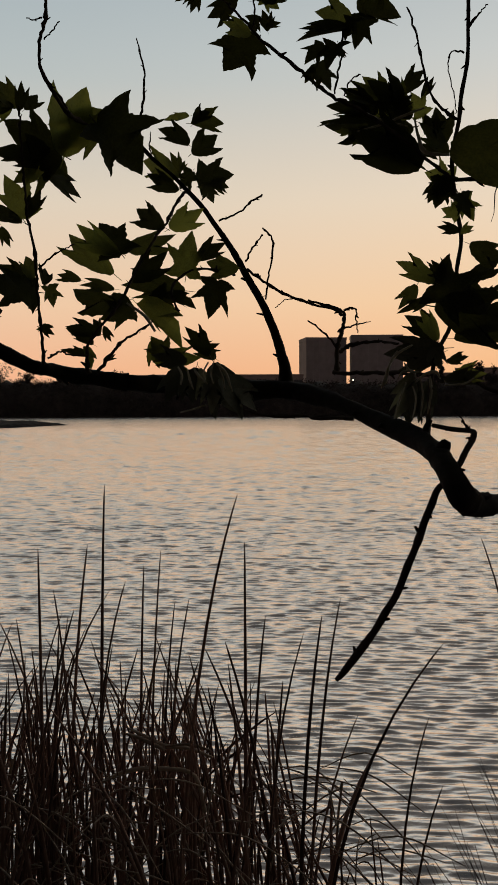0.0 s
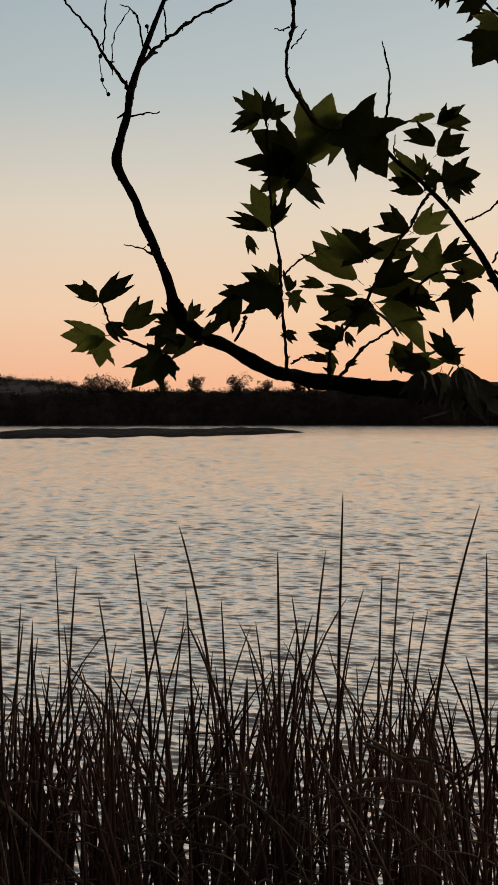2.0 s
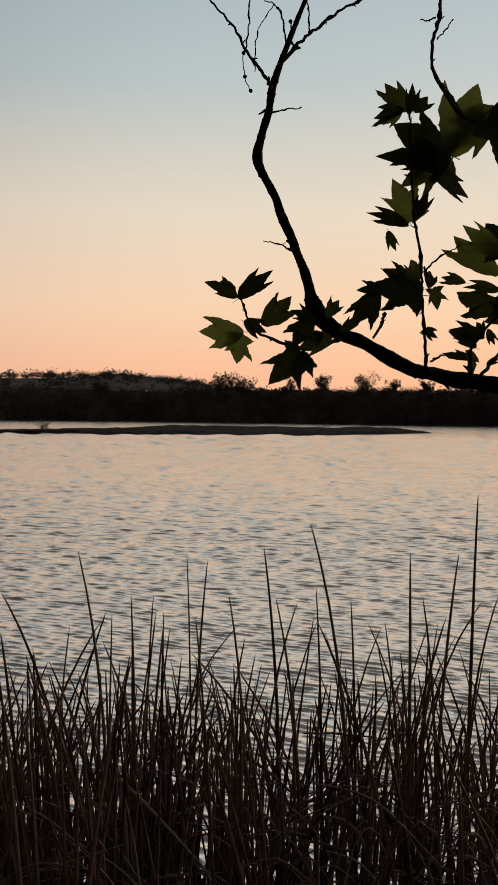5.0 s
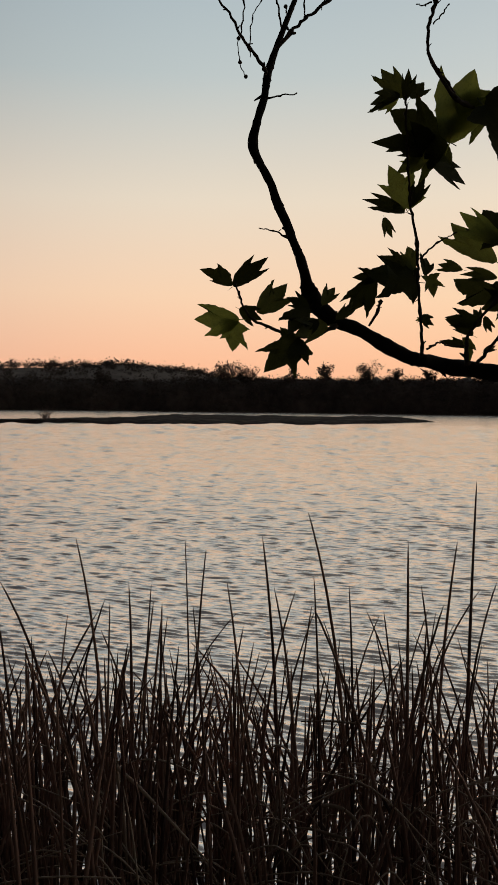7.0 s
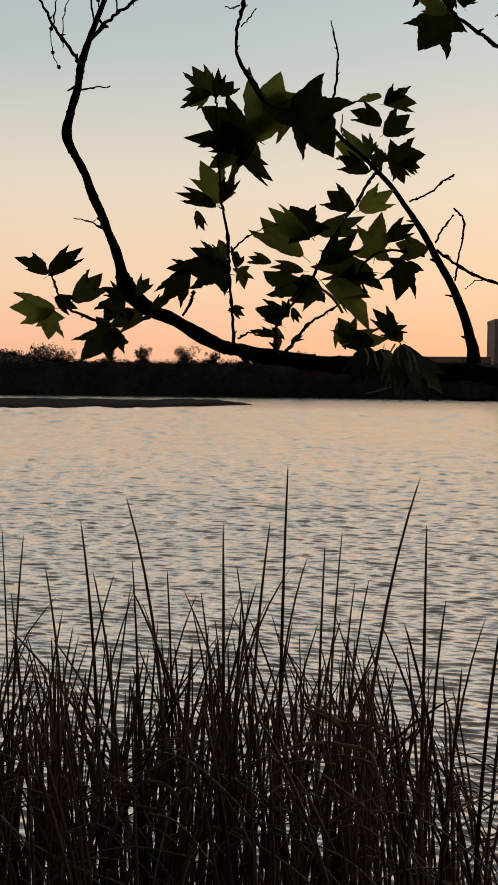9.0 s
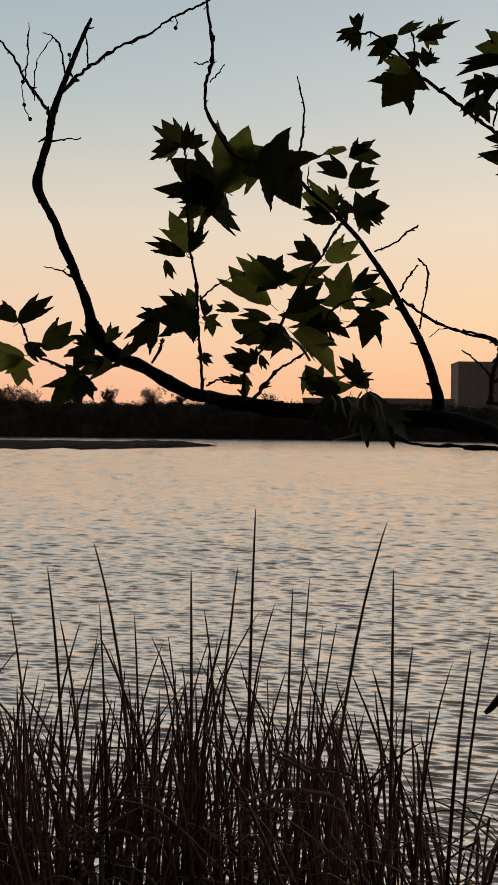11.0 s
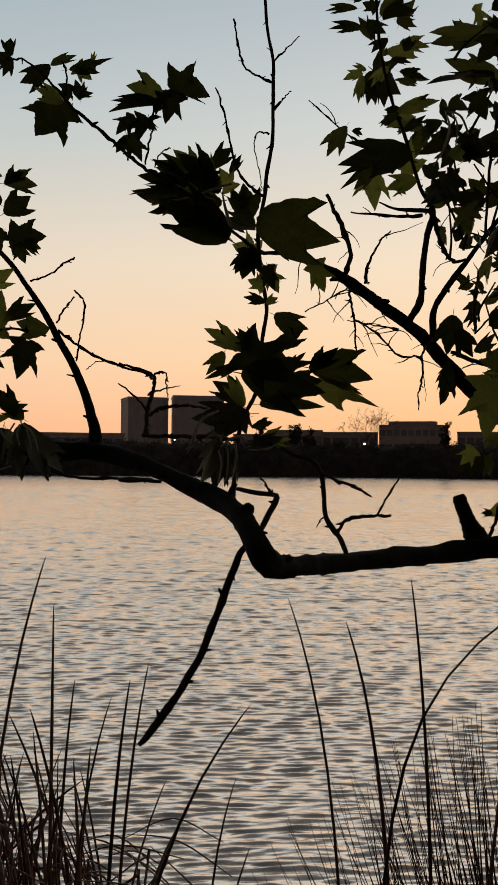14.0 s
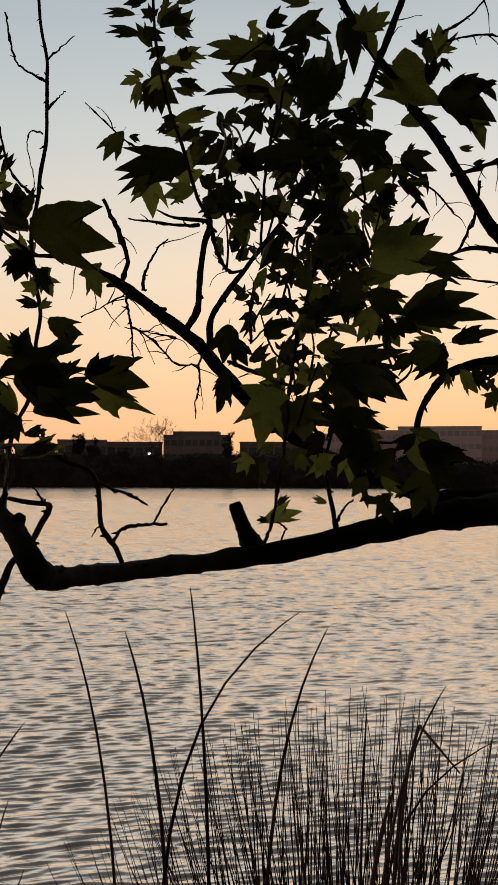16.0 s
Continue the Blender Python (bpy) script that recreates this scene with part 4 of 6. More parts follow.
wood("twig", [(0.647, 2.181, 2.892, 0.0051), (0.576, 2.161, 2.884, 0.0038), (0.485, 2.162, 2.889, 0.0019)])
wood("twig", [(0.671, 2.173, 2.892, 0.0057), (0.691, 2.181, 2.833, 0.0051), (0.720, 2.190, 2.799, 0.0045), (0.756, 2.198, 2.803, 0.0039)])
wood("twig", [(0.772, 2.188, 2.644, 0.0045), (0.771, 2.190, 2.701, 0.0045), (0.784, 2.193, 2.779, 0.0039)])
wood("twig", [(0.771, 2.189, 2.638, 0.0032), (0.819, 2.185, 2.684, 0.0026), (0.861, 2.189, 2.691, 0.0026), (0.910, 2.190, 2.690, 0.0026)])
wood("twig", [(0.726, 2.210, 2.600, 0.0051), (0.776, 2.215, 2.584, 0.0058), (0.839, 2.237, 2.566, 0.0052), (0.915, 2.251, 2.546, 0.0040)])
wood("branch", [(0.777, 2.175, 2.180, 0.0290), (0.764, 2.175, 2.207, 0.0246), (0.752, 2.174, 2.230, 0.0187), (0.742, 2.177, 2.257, 0.0173), (0.735, 2.179, 2.278, 0.0173), (0.733, 2.180, 2.285, 0.0130)])
wood("stem", [(0.786, 2.135, 2.198, 0.0056), (0.799, 2.122, 2.244, 0.0043), (0.805, 2.110, 2.299, 0.0043), (0.817, 2.106, 2.372, 0.0043), (0.824, 2.101, 2.446, 0.0049), (0.831, 2.103, 2.520, 0.0050), (0.848, 2.121, 2.596, 0.0044), (0.875, 2.138, 2.699, 0.0045), (0.907, 2.134, 2.815, 0.0045), (0.946, 2.128, 2.905, 0.0039)])
wood("twig", [(0.820, 2.122, 2.207, 0.0031), (0.822, 2.101, 2.232, 0.0025), (0.801, 2.099, 2.245, 0.0025)])
wood("stem", [(0.955, 2.129, 2.217, 0.0070), (0.939, 2.118, 2.280, 0.0057), (0.920, 2.105, 2.336, 0.0050), (0.914, 2.097, 2.379, 0.0044), (0.924, 2.078, 2.447, 0.0037), (0.944, 2.064, 2.520, 0.0037), (0.965, 2.065, 2.619, 0.0038)])
wood("twig", [(0.953, 2.131, 2.229, 0.0038), (0.959, 2.108, 2.268, 0.0032), (0.973, 2.080, 2.294, 0.0025)])
wood("twig", [(0.958, 2.063, 2.434, 0.0031), (1.041, 2.067, 2.417, 0.0038), (1.124, 2.066, 2.437, 0.0039), (1.158, 2.024, 2.411, 0.0026)])
wood("branch", [(0.420, 1.892, 2.185, 0.0053), (0.413, 1.916, 2.211, 0.0059), (0.405, 1.939, 2.225, 0.0070), (0.393, 1.954, 2.251, 0.0060), (0.392, 1.965, 2.289, 0.0049), (0.388, 1.977, 2.330, 0.0060), (0.372, 1.991, 2.356, 0.0049), (0.335, 1.998, 2.368, 0.0049), (0.301, 1.993, 2.388, 0.0033), (0.267, 1.988, 2.402, 0.0022)])
wood("twig", [(0.411, 1.938, 2.221, 0.0043), (0.431, 1.924, 2.246, 0.0043), (0.469, 1.905, 2.253, 0.0037), (0.499, 1.876, 2.255, 0.0032)])
wood("twig", [(0.480, 1.902, 2.254, 0.0021), (0.504, 1.897, 2.296, 0.0021), (0.521, 1.892, 2.327, 0.0011)])
wood("twig", [(0.392, 1.976, 2.330, 0.0038), (0.421, 1.959, 2.315, 0.0033), (0.448, 1.943, 2.306, 0.0032), (0.474, 1.925, 2.288, 0.0022)])
wood("twig", [(0.392, 1.954, 2.251, 0.0022), (0.381, 1.946, 2.241, 0.0016), (0.374, 1.946, 2.230, 0.0011)])
wood("branch", [(2.328, 2.308, 2.870, 0.0550), (1.600, 2.181, 2.690, 0.0300), (1.364, 2.114, 2.614, 0.0187), (1.283, 2.108, 2.602, 0.0150), (1.223, 2.113, 2.576, 0.0121), (1.188, 2.114, 2.541, 0.0100), (1.158, 2.112, 2.496, 0.0086), (1.146, 2.110, 2.456, 0.0079), (1.146, 2.100, 2.413, 0.0059)])
wood("limb", [(2.354, 2.341, 2.420, 0.0733), (1.956, 2.294, 2.583, 0.0500), (1.594, 2.172, 2.766, 0.0300), (1.338, 2.072, 2.902, 0.0167), (1.280, 2.057, 2.957, 0.0151), (1.203, 2.050, 3.053, 0.0136), (1.157, 2.045, 3.108, 0.0129), (1.102, 2.035, 3.152, 0.0121), (1.044, 2.018, 3.209, 0.0113), (0.983, 2.004, 3.257, 0.0106), (0.920, 1.983, 3.314, 0.0098), (0.865, 1.962, 3.380, 0.0085)])
wood("branch", [(1.350, 2.073, 2.867, 0.0090), (1.291, 2.087, 2.873, 0.0069), (1.246, 2.094, 2.863, 0.0048), (1.172, 2.099, 2.827, 0.0034)])
wood("twig", [(1.200, 2.050, 3.022, 0.0047), (1.253, 2.036, 3.039, 0.0055), (1.322, 2.006, 3.063, 0.0055)])
wood("twig", [(1.267, 2.035, 3.014, 0.0041), (1.266, 2.062, 2.931, 0.0041), (1.245, 2.093, 2.868, 0.0041)])
wood("twig", [(1.146, 2.117, 2.816, 0.0027), (1.228, 2.094, 2.804, 0.0027), (1.347, 2.046, 2.784, 0.0027)])
wood("twig", [(1.080, 2.088, 3.042, 0.0034), (1.165, 2.059, 2.985, 0.0027), (1.207, 2.049, 2.935, 0.0020)])
wood("branch", [(0.949, 2.106, 3.110, 0.0047), (0.986, 2.066, 3.168, 0.0073), (1.002, 2.030, 3.232, 0.0087), (1.017, 1.992, 3.296, 0.0087), (1.030, 1.949, 3.365, 0.0080)])
wood("twig", [(1.112, 1.941, 3.289, 0.0033), (1.156, 1.901, 3.315, 0.0027), (1.180, 1.868, 3.347, 0.0020)])
wood("twig", [(1.126, 1.941, 3.273, 0.0027), (1.188, 1.919, 3.289, 0.0027), (1.244, 1.887, 3.279, 0.0020)])
wood("twig", [(0.987, 2.069, 3.159, 0.0040), (0.891, 2.097, 3.144, 0.0040), (0.835, 2.091, 3.160, 0.0033), (0.793, 2.085, 3.190, 0.0026)])
wood("stem", [(0.746, 2.028, 3.229, 0.0032), (0.784, 2.055, 3.159, 0.0038), (0.787, 2.095, 3.081, 0.0039), (0.785, 2.133, 3.005, 0.0039), (0.800, 2.201, 2.859, 0.0039)])
wood("twig", [(0.378, 2.078, 3.094, 0.0012), (0.439, 2.101, 3.055, 0.0018), (0.474, 2.120, 3.039, 0.0019), (0.533, 2.135, 3.014, 0.0025), (0.606, 2.137, 3.010, 0.0032)])
wood("stem", [(-0.187, 1.716, 3.002, 0.0020), (-0.161, 1.736, 3.011, 0.0020), (-0.134, 1.755, 2.995, 0.0025), (-0.102, 1.777, 2.970, 0.0031), (-0.082, 1.794, 2.953, 0.0036), (-0.043, 1.814, 2.929, 0.0041), (-0.003, 1.834, 2.901, 0.0042), (0.037, 1.851, 2.875, 0.0042), (0.081, 1.865, 2.858, 0.0042), (0.139, 1.880, 2.825, 0.0042), (0.205, 1.906, 2.779, 0.0043), (0.260, 1.937, 2.745, 0.0043)])
wood("twig", [(-0.098, 1.777, 2.970, 0.0020), (-0.094, 1.756, 2.997, 0.0020), (-0.101, 1.748, 3.017, 0.0015)])
wood("twig", [(0.040, 1.850, 2.880, 0.0021), (0.046, 1.830, 2.910, 0.0021), (0.052, 1.819, 2.941, 0.0021), (0.055, 1.808, 2.973, 0.0021)])
wood("twig", [(0.057, 1.850, 2.876, 0.0016), (0.067, 1.833, 2.896, 0.0016), (0.084, 1.829, 2.906, 0.0010)])
wood("stem", [(-0.258, 2.058, 2.524, 0.0028), (-0.274, 2.072, 2.566, 0.0028), (-0.253, 2.100, 2.603, 0.0029), (-0.210, 2.143, 2.619, 0.0029), (-0.157, 2.228, 2.617, 0.0037)])
wood("withered_strand", [(-0.339, 1.924, 2.529, 0.0023), (-0.307, 1.931, 2.506, 0.0035), (-0.288, 1.936, 2.477, 0.0029)])
wood("withered_strand", [(-0.243, 1.911, 2.411, 0.0020), (-0.236, 1.912, 2.396, 0.0026), (-0.238, 1.912, 2.378, 0.0014)])
wood("withered_strand", [(-0.226, 1.913, 2.407, 0.0014), (-0.222, 1.913, 2.389, 0.0026), (-0.215, 1.914, 2.369, 0.0014)])
wood("withered_strand", [(-0.214, 1.914, 2.407, 0.0020), (-0.203, 1.915, 2.391, 0.0034), (-0.189, 1.917, 2.379, 0.0014)])
wood("withered_strand", [(-0.188, 1.917, 2.419, 0.0020), (-0.197, 1.916, 2.401, 0.0020), (-0.193, 1.916, 2.385, 0.0014)])
wood("withered_strand", [(-0.179, 1.918, 2.417, 0.0020), (-0.183, 1.917, 2.399, 0.0020), (-0.179, 1.918, 2.379, 0.0014)])
wood("withered_strand", [(-0.174, 1.918, 2.417, 0.0026), (-0.156, 1.920, 2.399, 0.0034), (-0.144, 1.920, 2.364, 0.0014)])
wood("withered_strand", [(-0.170, 1.918, 2.414, 0.0014), (-0.161, 1.919, 2.389, 0.0020), (-0.158, 1.919, 2.369, 0.0014)])
wood("withered_strand", [(-0.240, 1.911, 2.327, 0.0014), (-0.209, 1.915, 2.335, 0.0020), (-0.192, 1.916, 2.341, 0.0014)])
wood("withered_strand", [(0.178, 1.869, 2.445, 0.0020), (0.149, 1.871, 2.428, 0.0033), (0.135, 1.872, 2.404, 0.0026), (0.123, 1.873, 2.369, 0.0013)])
wood("withered_strand", [(0.152, 1.871, 2.435, 0.0020), (0.139, 1.872, 2.414, 0.0026), (0.130, 1.873, 2.379, 0.0033), (0.118, 1.874, 2.374, 0.0013)])
wood("withered_strand", [(0.152, 1.871, 2.384, 0.0013), (0.160, 1.870, 2.397, 0.0026), (0.178, 1.869, 2.399, 0.0026), (0.185, 1.868, 2.385, 0.0013)])
wood("withered_strand", [(0.163, 1.870, 2.414, 0.0013), (0.172, 1.869, 2.401, 0.0026), (0.180, 1.868, 2.397, 0.0020), (0.194, 1.867, 2.397, 0.0013)])
wood("withered_strand", [(0.182, 1.868, 2.379, 0.0020), (0.200, 1.866, 2.393, 0.0033), (0.218, 1.864, 2.397, 0.0033), (0.226, 1.864, 2.385, 0.0013)])
wood("withered_strand", [(0.190, 1.867, 2.390, 0.0013), (0.196, 1.867, 2.359, 0.0020), (0.192, 1.867, 2.318, 0.0013)])
wood("withered_strand", [(0.208, 1.865, 2.390, 0.0020), (0.210, 1.865, 2.359, 0.0026), (0.204, 1.866, 2.323, 0.0013)])
wood("withered_strand", [(0.167, 1.870, 2.379, 0.0013), (0.156, 1.871, 2.349, 0.0020), (0.147, 1.871, 2.315, 0.0013)])
wood("withered_strand", [(0.233, 1.863, 2.373, 0.0013), (0.268, 1.858, 2.377, 0.0020), (0.284, 1.856, 2.386, 0.0013)])
wood("withered_strand", [(0.178, 1.869, 2.373, 0.0013), (0.184, 1.868, 2.349, 0.0020), (0.178, 1.869, 2.312, 0.0013)])
wood("withered_strand", [(0.083, 1.896, 2.827, 0.0018), (0.130, 1.893, 2.838, 0.0024), (0.171, 1.890, 2.854, 0.0030), (0.200, 1.887, 2.863, 0.0018)])
wood("withered_strand", [(0.094, 1.905, 2.863, 0.0018), (0.125, 1.904, 2.849, 0.0024), (0.172, 1.900, 2.835, 0.0018)])
wood("withered_strand", [(0.183, 1.889, 2.844, 0.0018), (0.190, 1.888, 2.812, 0.0036), (0.202, 1.887, 2.786, 0.0048), (0.244, 1.882, 2.779, 0.0024)])
wood("withered_strand", [(0.635, 1.986, 3.055, 0.0013), (0.664, 1.976, 3.043, 0.0026), (0.680, 1.971, 3.005, 0.0020)])
wood("withered_strand", [(0.637, 1.985, 3.052, 0.0013), (0.645, 1.983, 3.017, 0.0033), (0.633, 1.987, 2.977, 0.0026), (0.615, 1.992, 2.945, 0.0013)])
wood("withered_strand", [(0.650, 1.981, 3.051, 0.0013), (0.659, 1.978, 3.023, 0.0020), (0.656, 1.979, 2.983, 0.0013)])
wood("withered_strand", [(0.728, 1.932, 2.814, 0.0019), (0.715, 1.937, 2.791, 0.0058), (0.705, 1.941, 2.758, 0.0019)])
wood("twig", [(-0.798, 1.776, 2.986, 0.0011), (-0.801, 1.768, 2.970, 0.0011), (-0.802, 1.779, 2.939, 0.0011), (-0.794, 1.791, 2.913, 0.0011)])
wood("twig", [(-0.725, 1.814, 3.026, 0.0011), (-0.716, 1.784, 3.025, 0.0011)])
wood("twig", [(-0.526, 1.819, 3.099, 0.0011), (-0.525, 1.824, 3.087, 0.0011), (-0.528, 1.827, 3.078, 0.0011)])
foliage([(-0.795, 1.775, 2.477, -0.876, 1.763, 2.477, 0.62), (-0.804, 1.778, 2.474, -0.822, 1.802, 2.422, 0.78), (-0.807, 1.774, 2.539, -0.87, 1.779, 2.568, 0.4), (-0.795, 1.749, 2.534, -0.741, 1.768, 2.584, 0.5), (-0.77, 1.799, 2.491, -0.724, 1.832, 2.546, 0.58), (-0.799, 1.785, 2.497, -0.756, 1.781, 2.477, 0.6), (-0.698, 1.807, 2.444, -0.735, 1.768, 2.387, 0.85), (-0.694, 1.811, 2.445, -0.705, 1.813, 2.393, 0.7), (-0.67, 1.798, 2.496, -0.698, 1.773, 2.513, 0.6), (-0.651, 1.816, 2.502, -0.636, 1.842, 2.537, 0.55), (-0.68, 1.826, 2.499, -0.706, 1.79, 2.448, 0.65), (-0.648, 1.838, 2.468, -0.695, 1.793, 2.446, 0.6), (-0.662, 1.826, 2.478, -0.679, 1.806, 2.459, 0.6)])
foliage([(-0.623, 1.813, 2.476, -0.601, 1.839, 2.507, 0.5), (-0.513, 1.947, 2.553, -0.59, 1.894, 2.571, 0.8), (-0.522, 1.976, 2.574, -0.599, 1.992, 2.612, 0.45), (-0.521, 1.948, 2.575, -0.539, 1.973, 2.629, 0.5), (-0.593, 1.939, 2.566, -0.643, 1.942, 2.5, 0.55), (-0.575, 1.93, 2.561, -0.63, 1.941, 2.563, 0.5), (-0.504, 1.968, 2.568, -0.502, 1.989, 2.604, 0.7), (-0.499, 1.978, 2.567, -0.485, 1.972, 2.531, 0.8), (-0.505, 1.955, 2.491, -0.483, 1.949, 2.474, 0.7), (-0.501, 1.947, 2.483, -0.51, 1.939, 2.484, 0.7), (-0.536, 1.945, 2.69, -0.571, 1.945, 2.763, 0.75), (-0.524, 1.935, 2.69, -0.504, 1.953, 2.743, 0.5), (-0.537, 1.946, 2.683, -0.602, 1.909, 2.707, 0.45)])
foliage([(-0.579, 1.954, 2.677, -0.565, 1.958, 2.641, 0.5), (-0.465, 1.962, 2.811, -0.565, 1.935, 2.866, 0.72), (-0.487, 1.973, 2.793, -0.571, 1.893, 2.807, 0.4), (-0.475, 1.987, 2.808, -0.535, 1.923, 2.767, 0.75), (-0.501, 1.972, 2.782, -0.442, 2.018, 2.746, 0.62), (-0.508, 1.94, 2.76, -0.525, 1.949, 2.798, 0.9), (-0.544, 1.945, 2.892, -0.584, 1.941, 2.951, 0.62), (-0.538, 1.932, 2.884, -0.524, 1.903, 2.93, 0.42), (-0.547, 1.937, 2.894, -0.612, 1.952, 2.894, 0.62), (-0.551, 1.936, 2.891, -0.589, 1.94, 2.873, 0.5), (-0.537, 1.97, 2.898, -0.518, 1.996, 2.933, 0.7), (-0.457, 1.944, 2.801, -0.415, 1.953, 2.930, 0.7), (-0.396, 1.946, 2.862, -0.311, 1.961, 2.787, 1.12)])
foliage([(-0.384, 1.979, 2.892, -0.461, 1.963, 2.816, 0.7), (-0.398, 2.126, 2.608, -0.499, 2.16, 2.698, 0.42), (-0.378, 2.098, 2.644, -0.427, 2.132, 2.715, 0.9), (-0.383, 2.1, 2.65, -0.458, 2.067, 2.694, 0.42), (-0.378, 2.122, 2.657, -0.288, 2.188, 2.691, 0.42), (-0.292, 2.124, 2.7, -0.356, 2.151, 2.745, 0.55), (-0.284, 2.133, 2.7, -0.217, 2.122, 2.734, 0.6), (-0.251, 2.128, 2.605, -0.238, 2.095, 2.682, 0.8), (-0.225, 2.121, 2.634, -0.173, 2.098, 2.663, 0.55), (-0.144, 2.152, 2.622, -0.216, 2.189, 2.638, 0.5), (-0.186, 2.128, 2.592, -0.2, 2.092, 2.53, 0.95), (-0.256, 2.154, 2.576, -0.38, 2.142, 2.588, 0.42), (-0.359, 2.117, 2.591, -0.288, 2.098, 2.644, 0.5)])
foliage([(-0.461, 2.105, 2.593, -0.512, 2.114, 2.61, 0.5), (-0.395, 2.113, 2.576, -0.459, 2.093, 2.587, 0.5), (-0.377, 2.099, 2.544, -0.486, 2.131, 2.576, 0.36), (-0.354, 2.102, 2.531, -0.416, 2.091, 2.508, 0.8), (-0.368, 2.133, 2.556, -0.409, 2.102, 2.531, 0.7), (-0.323, 2.135, 2.567, -0.28, 2.178, 2.524, 0.8), (-0.3, 2.134, 2.563, -0.236, 2.167, 2.544, 0.36), (-0.42, 2.094, 2.484, -0.485, 2.074, 2.498, 0.45), (-0.435, 2.092, 2.463, -0.49, 2.106, 2.494, 0.4), (-0.416, 2.102, 2.501, -0.403, 2.102, 2.47, 0.55), (-0.429, 2.128, 2.487, -0.446, 2.141, 2.521, 0.55), (-0.449, 2.123, 2.442, -0.504, 2.108, 2.453, 0.3), (-0.418, 2.11, 2.432, -0.396, 2.122, 2.446, 0.5)])
foliage([(-0.458, 2.101, 2.46, -0.44, 2.093, 2.416, 0.4), (-0.351, 2.118, 2.547, -0.257, 2.079, 2.465, 0.38), (-0.296, 2.125, 2.434, -0.326, 2.149, 2.475, 0.9), (-0.326, 2.144, 2.473, -0.312, 2.155, 2.419, 0.6), (-0.312, 2.127, 2.44, -0.227, 2.121, 2.433, 0.5), (-0.205, 2.123, 2.44, -0.249, 2.098, 2.497, 0.5), (-0.233, 2.148, 2.457, -0.19, 2.173, 2.465, 0.55), (-0.192, 2.135, 2.435, -0.239, 2.15, 2.466, 0.6), (-0.257, 2.266, 2.963, -0.308, 2.273, 2.954, 0.4), (-0.253, 2.262, 2.946, -0.185, 2.291, 2.956, 0.6), (-0.247, 2.251, 2.941, -0.213, 2.266, 2.976, 0.6), (-0.256, 2.246, 2.896, -0.315, 2.238, 2.937, 0.58), (-0.252, 2.266, 2.883, -0.199, 2.288, 2.927, 0.7)])
foliage([(-0.278, 2.244, 2.828, -0.369, 2.282, 2.874, 0.5), (-0.278, 2.259, 2.836, -0.297, 2.261, 2.883, 0.5), (-0.273, 2.234, 2.838, -0.264, 2.236, 2.861, 0.6), (-0.277, 2.243, 2.801, -0.346, 2.25, 2.837, 0.45), (-0.25, 2.254, 2.842, -0.281, 2.27, 2.809, 0.9), (-0.238, 2.263, 2.831, -0.165, 2.297, 2.844, 0.8), (-0.218, 2.253, 2.816, -0.208, 2.261, 2.776, 0.95), (-0.211, 2.269, 2.824, -0.175, 2.288, 2.814, 0.7), (-0.19, 1.812, 3.046, -0.196, 1.825, 3.084, 0.5), (-0.195, 1.833, 3.054, -0.208, 1.839, 3.022, 0.6), (-0.195, 1.837, 3.058, -0.234, 1.855, 3.047, 0.42), (-0.125, 1.825, 3.039, -0.083, 1.829, 3.062, 0.5), (-0.125, 1.811, 3.034, -0.177, 1.831, 3.008, 0.5)])
foliage([(-0.095, 1.843, 3.04, -0.021, 1.844, 3.061, 0.34), (-0.083, 1.834, 3.043, -0.056, 1.844, 3.025, 0.8), (-0.055, 1.837, 3.051, -0.05, 1.828, 3.069, 0.42), (-0.075, 1.838, 2.985, -0.085, 1.841, 3.019, 0.62), (-0.077, 1.833, 2.988, -0.053, 1.832, 2.998, 0.6), (-0.097, 1.831, 3.009, -0.098, 1.842, 2.978, 0.8), (-0.105, 1.831, 2.98, -0.151, 1.847, 2.925, 1.15), (-0.102, 1.807, 2.969, -0.145, 1.783, 2.984, 0.6), (0.084, 1.824, 3.005, 0.152, 1.832, 3.013, 1.1), (0.09, 1.815, 2.999, 0.073, 1.828, 2.951, 0.85), (0.071, 1.832, 2.996, 0.005, 1.796, 2.999, 0.55), (0.066, 1.826, 2.979, -0.02, 1.799, 2.961, 0.45), (0.065, 1.81, 2.979, -0.007, 1.779, 2.967, 0.5)])
foliage([(0.022, 1.821, 2.953, -0.011, 1.807, 2.929, 0.8), (0.043, 1.816, 2.952, 0.026, 1.794, 2.909, 0.85), (0.042, 1.827, 2.954, 0.059, 1.822, 2.931, 0.6), (0.008, 1.833, 2.925, 0.035, 1.838, 2.885, 0.9), (0.005, 1.818, 2.917, -0.011, 1.833, 2.894, 0.6), (0.074, 1.807, 2.99, 0.055, 1.804, 2.958, 0.9), (0.112, 1.947, 2.859, 0.018, 1.939, 2.856, 0.36), (0.111, 1.94, 2.865, 0.036, 1.974, 2.89, 0.36), (0.201, 1.943, 2.772, 0.079, 1.878, 2.816, 0.5), (0.194, 1.954, 2.786, 0.099, 1.901, 2.852, 0.5), (0.133, 1.956, 2.887, 0.06, 1.944, 2.923, 0.6), (0.143, 1.957, 2.898, 0.099, 1.992, 2.945, 0.55), (0.154, 1.965, 2.895, 0.13, 1.963, 2.931, 0.6)])
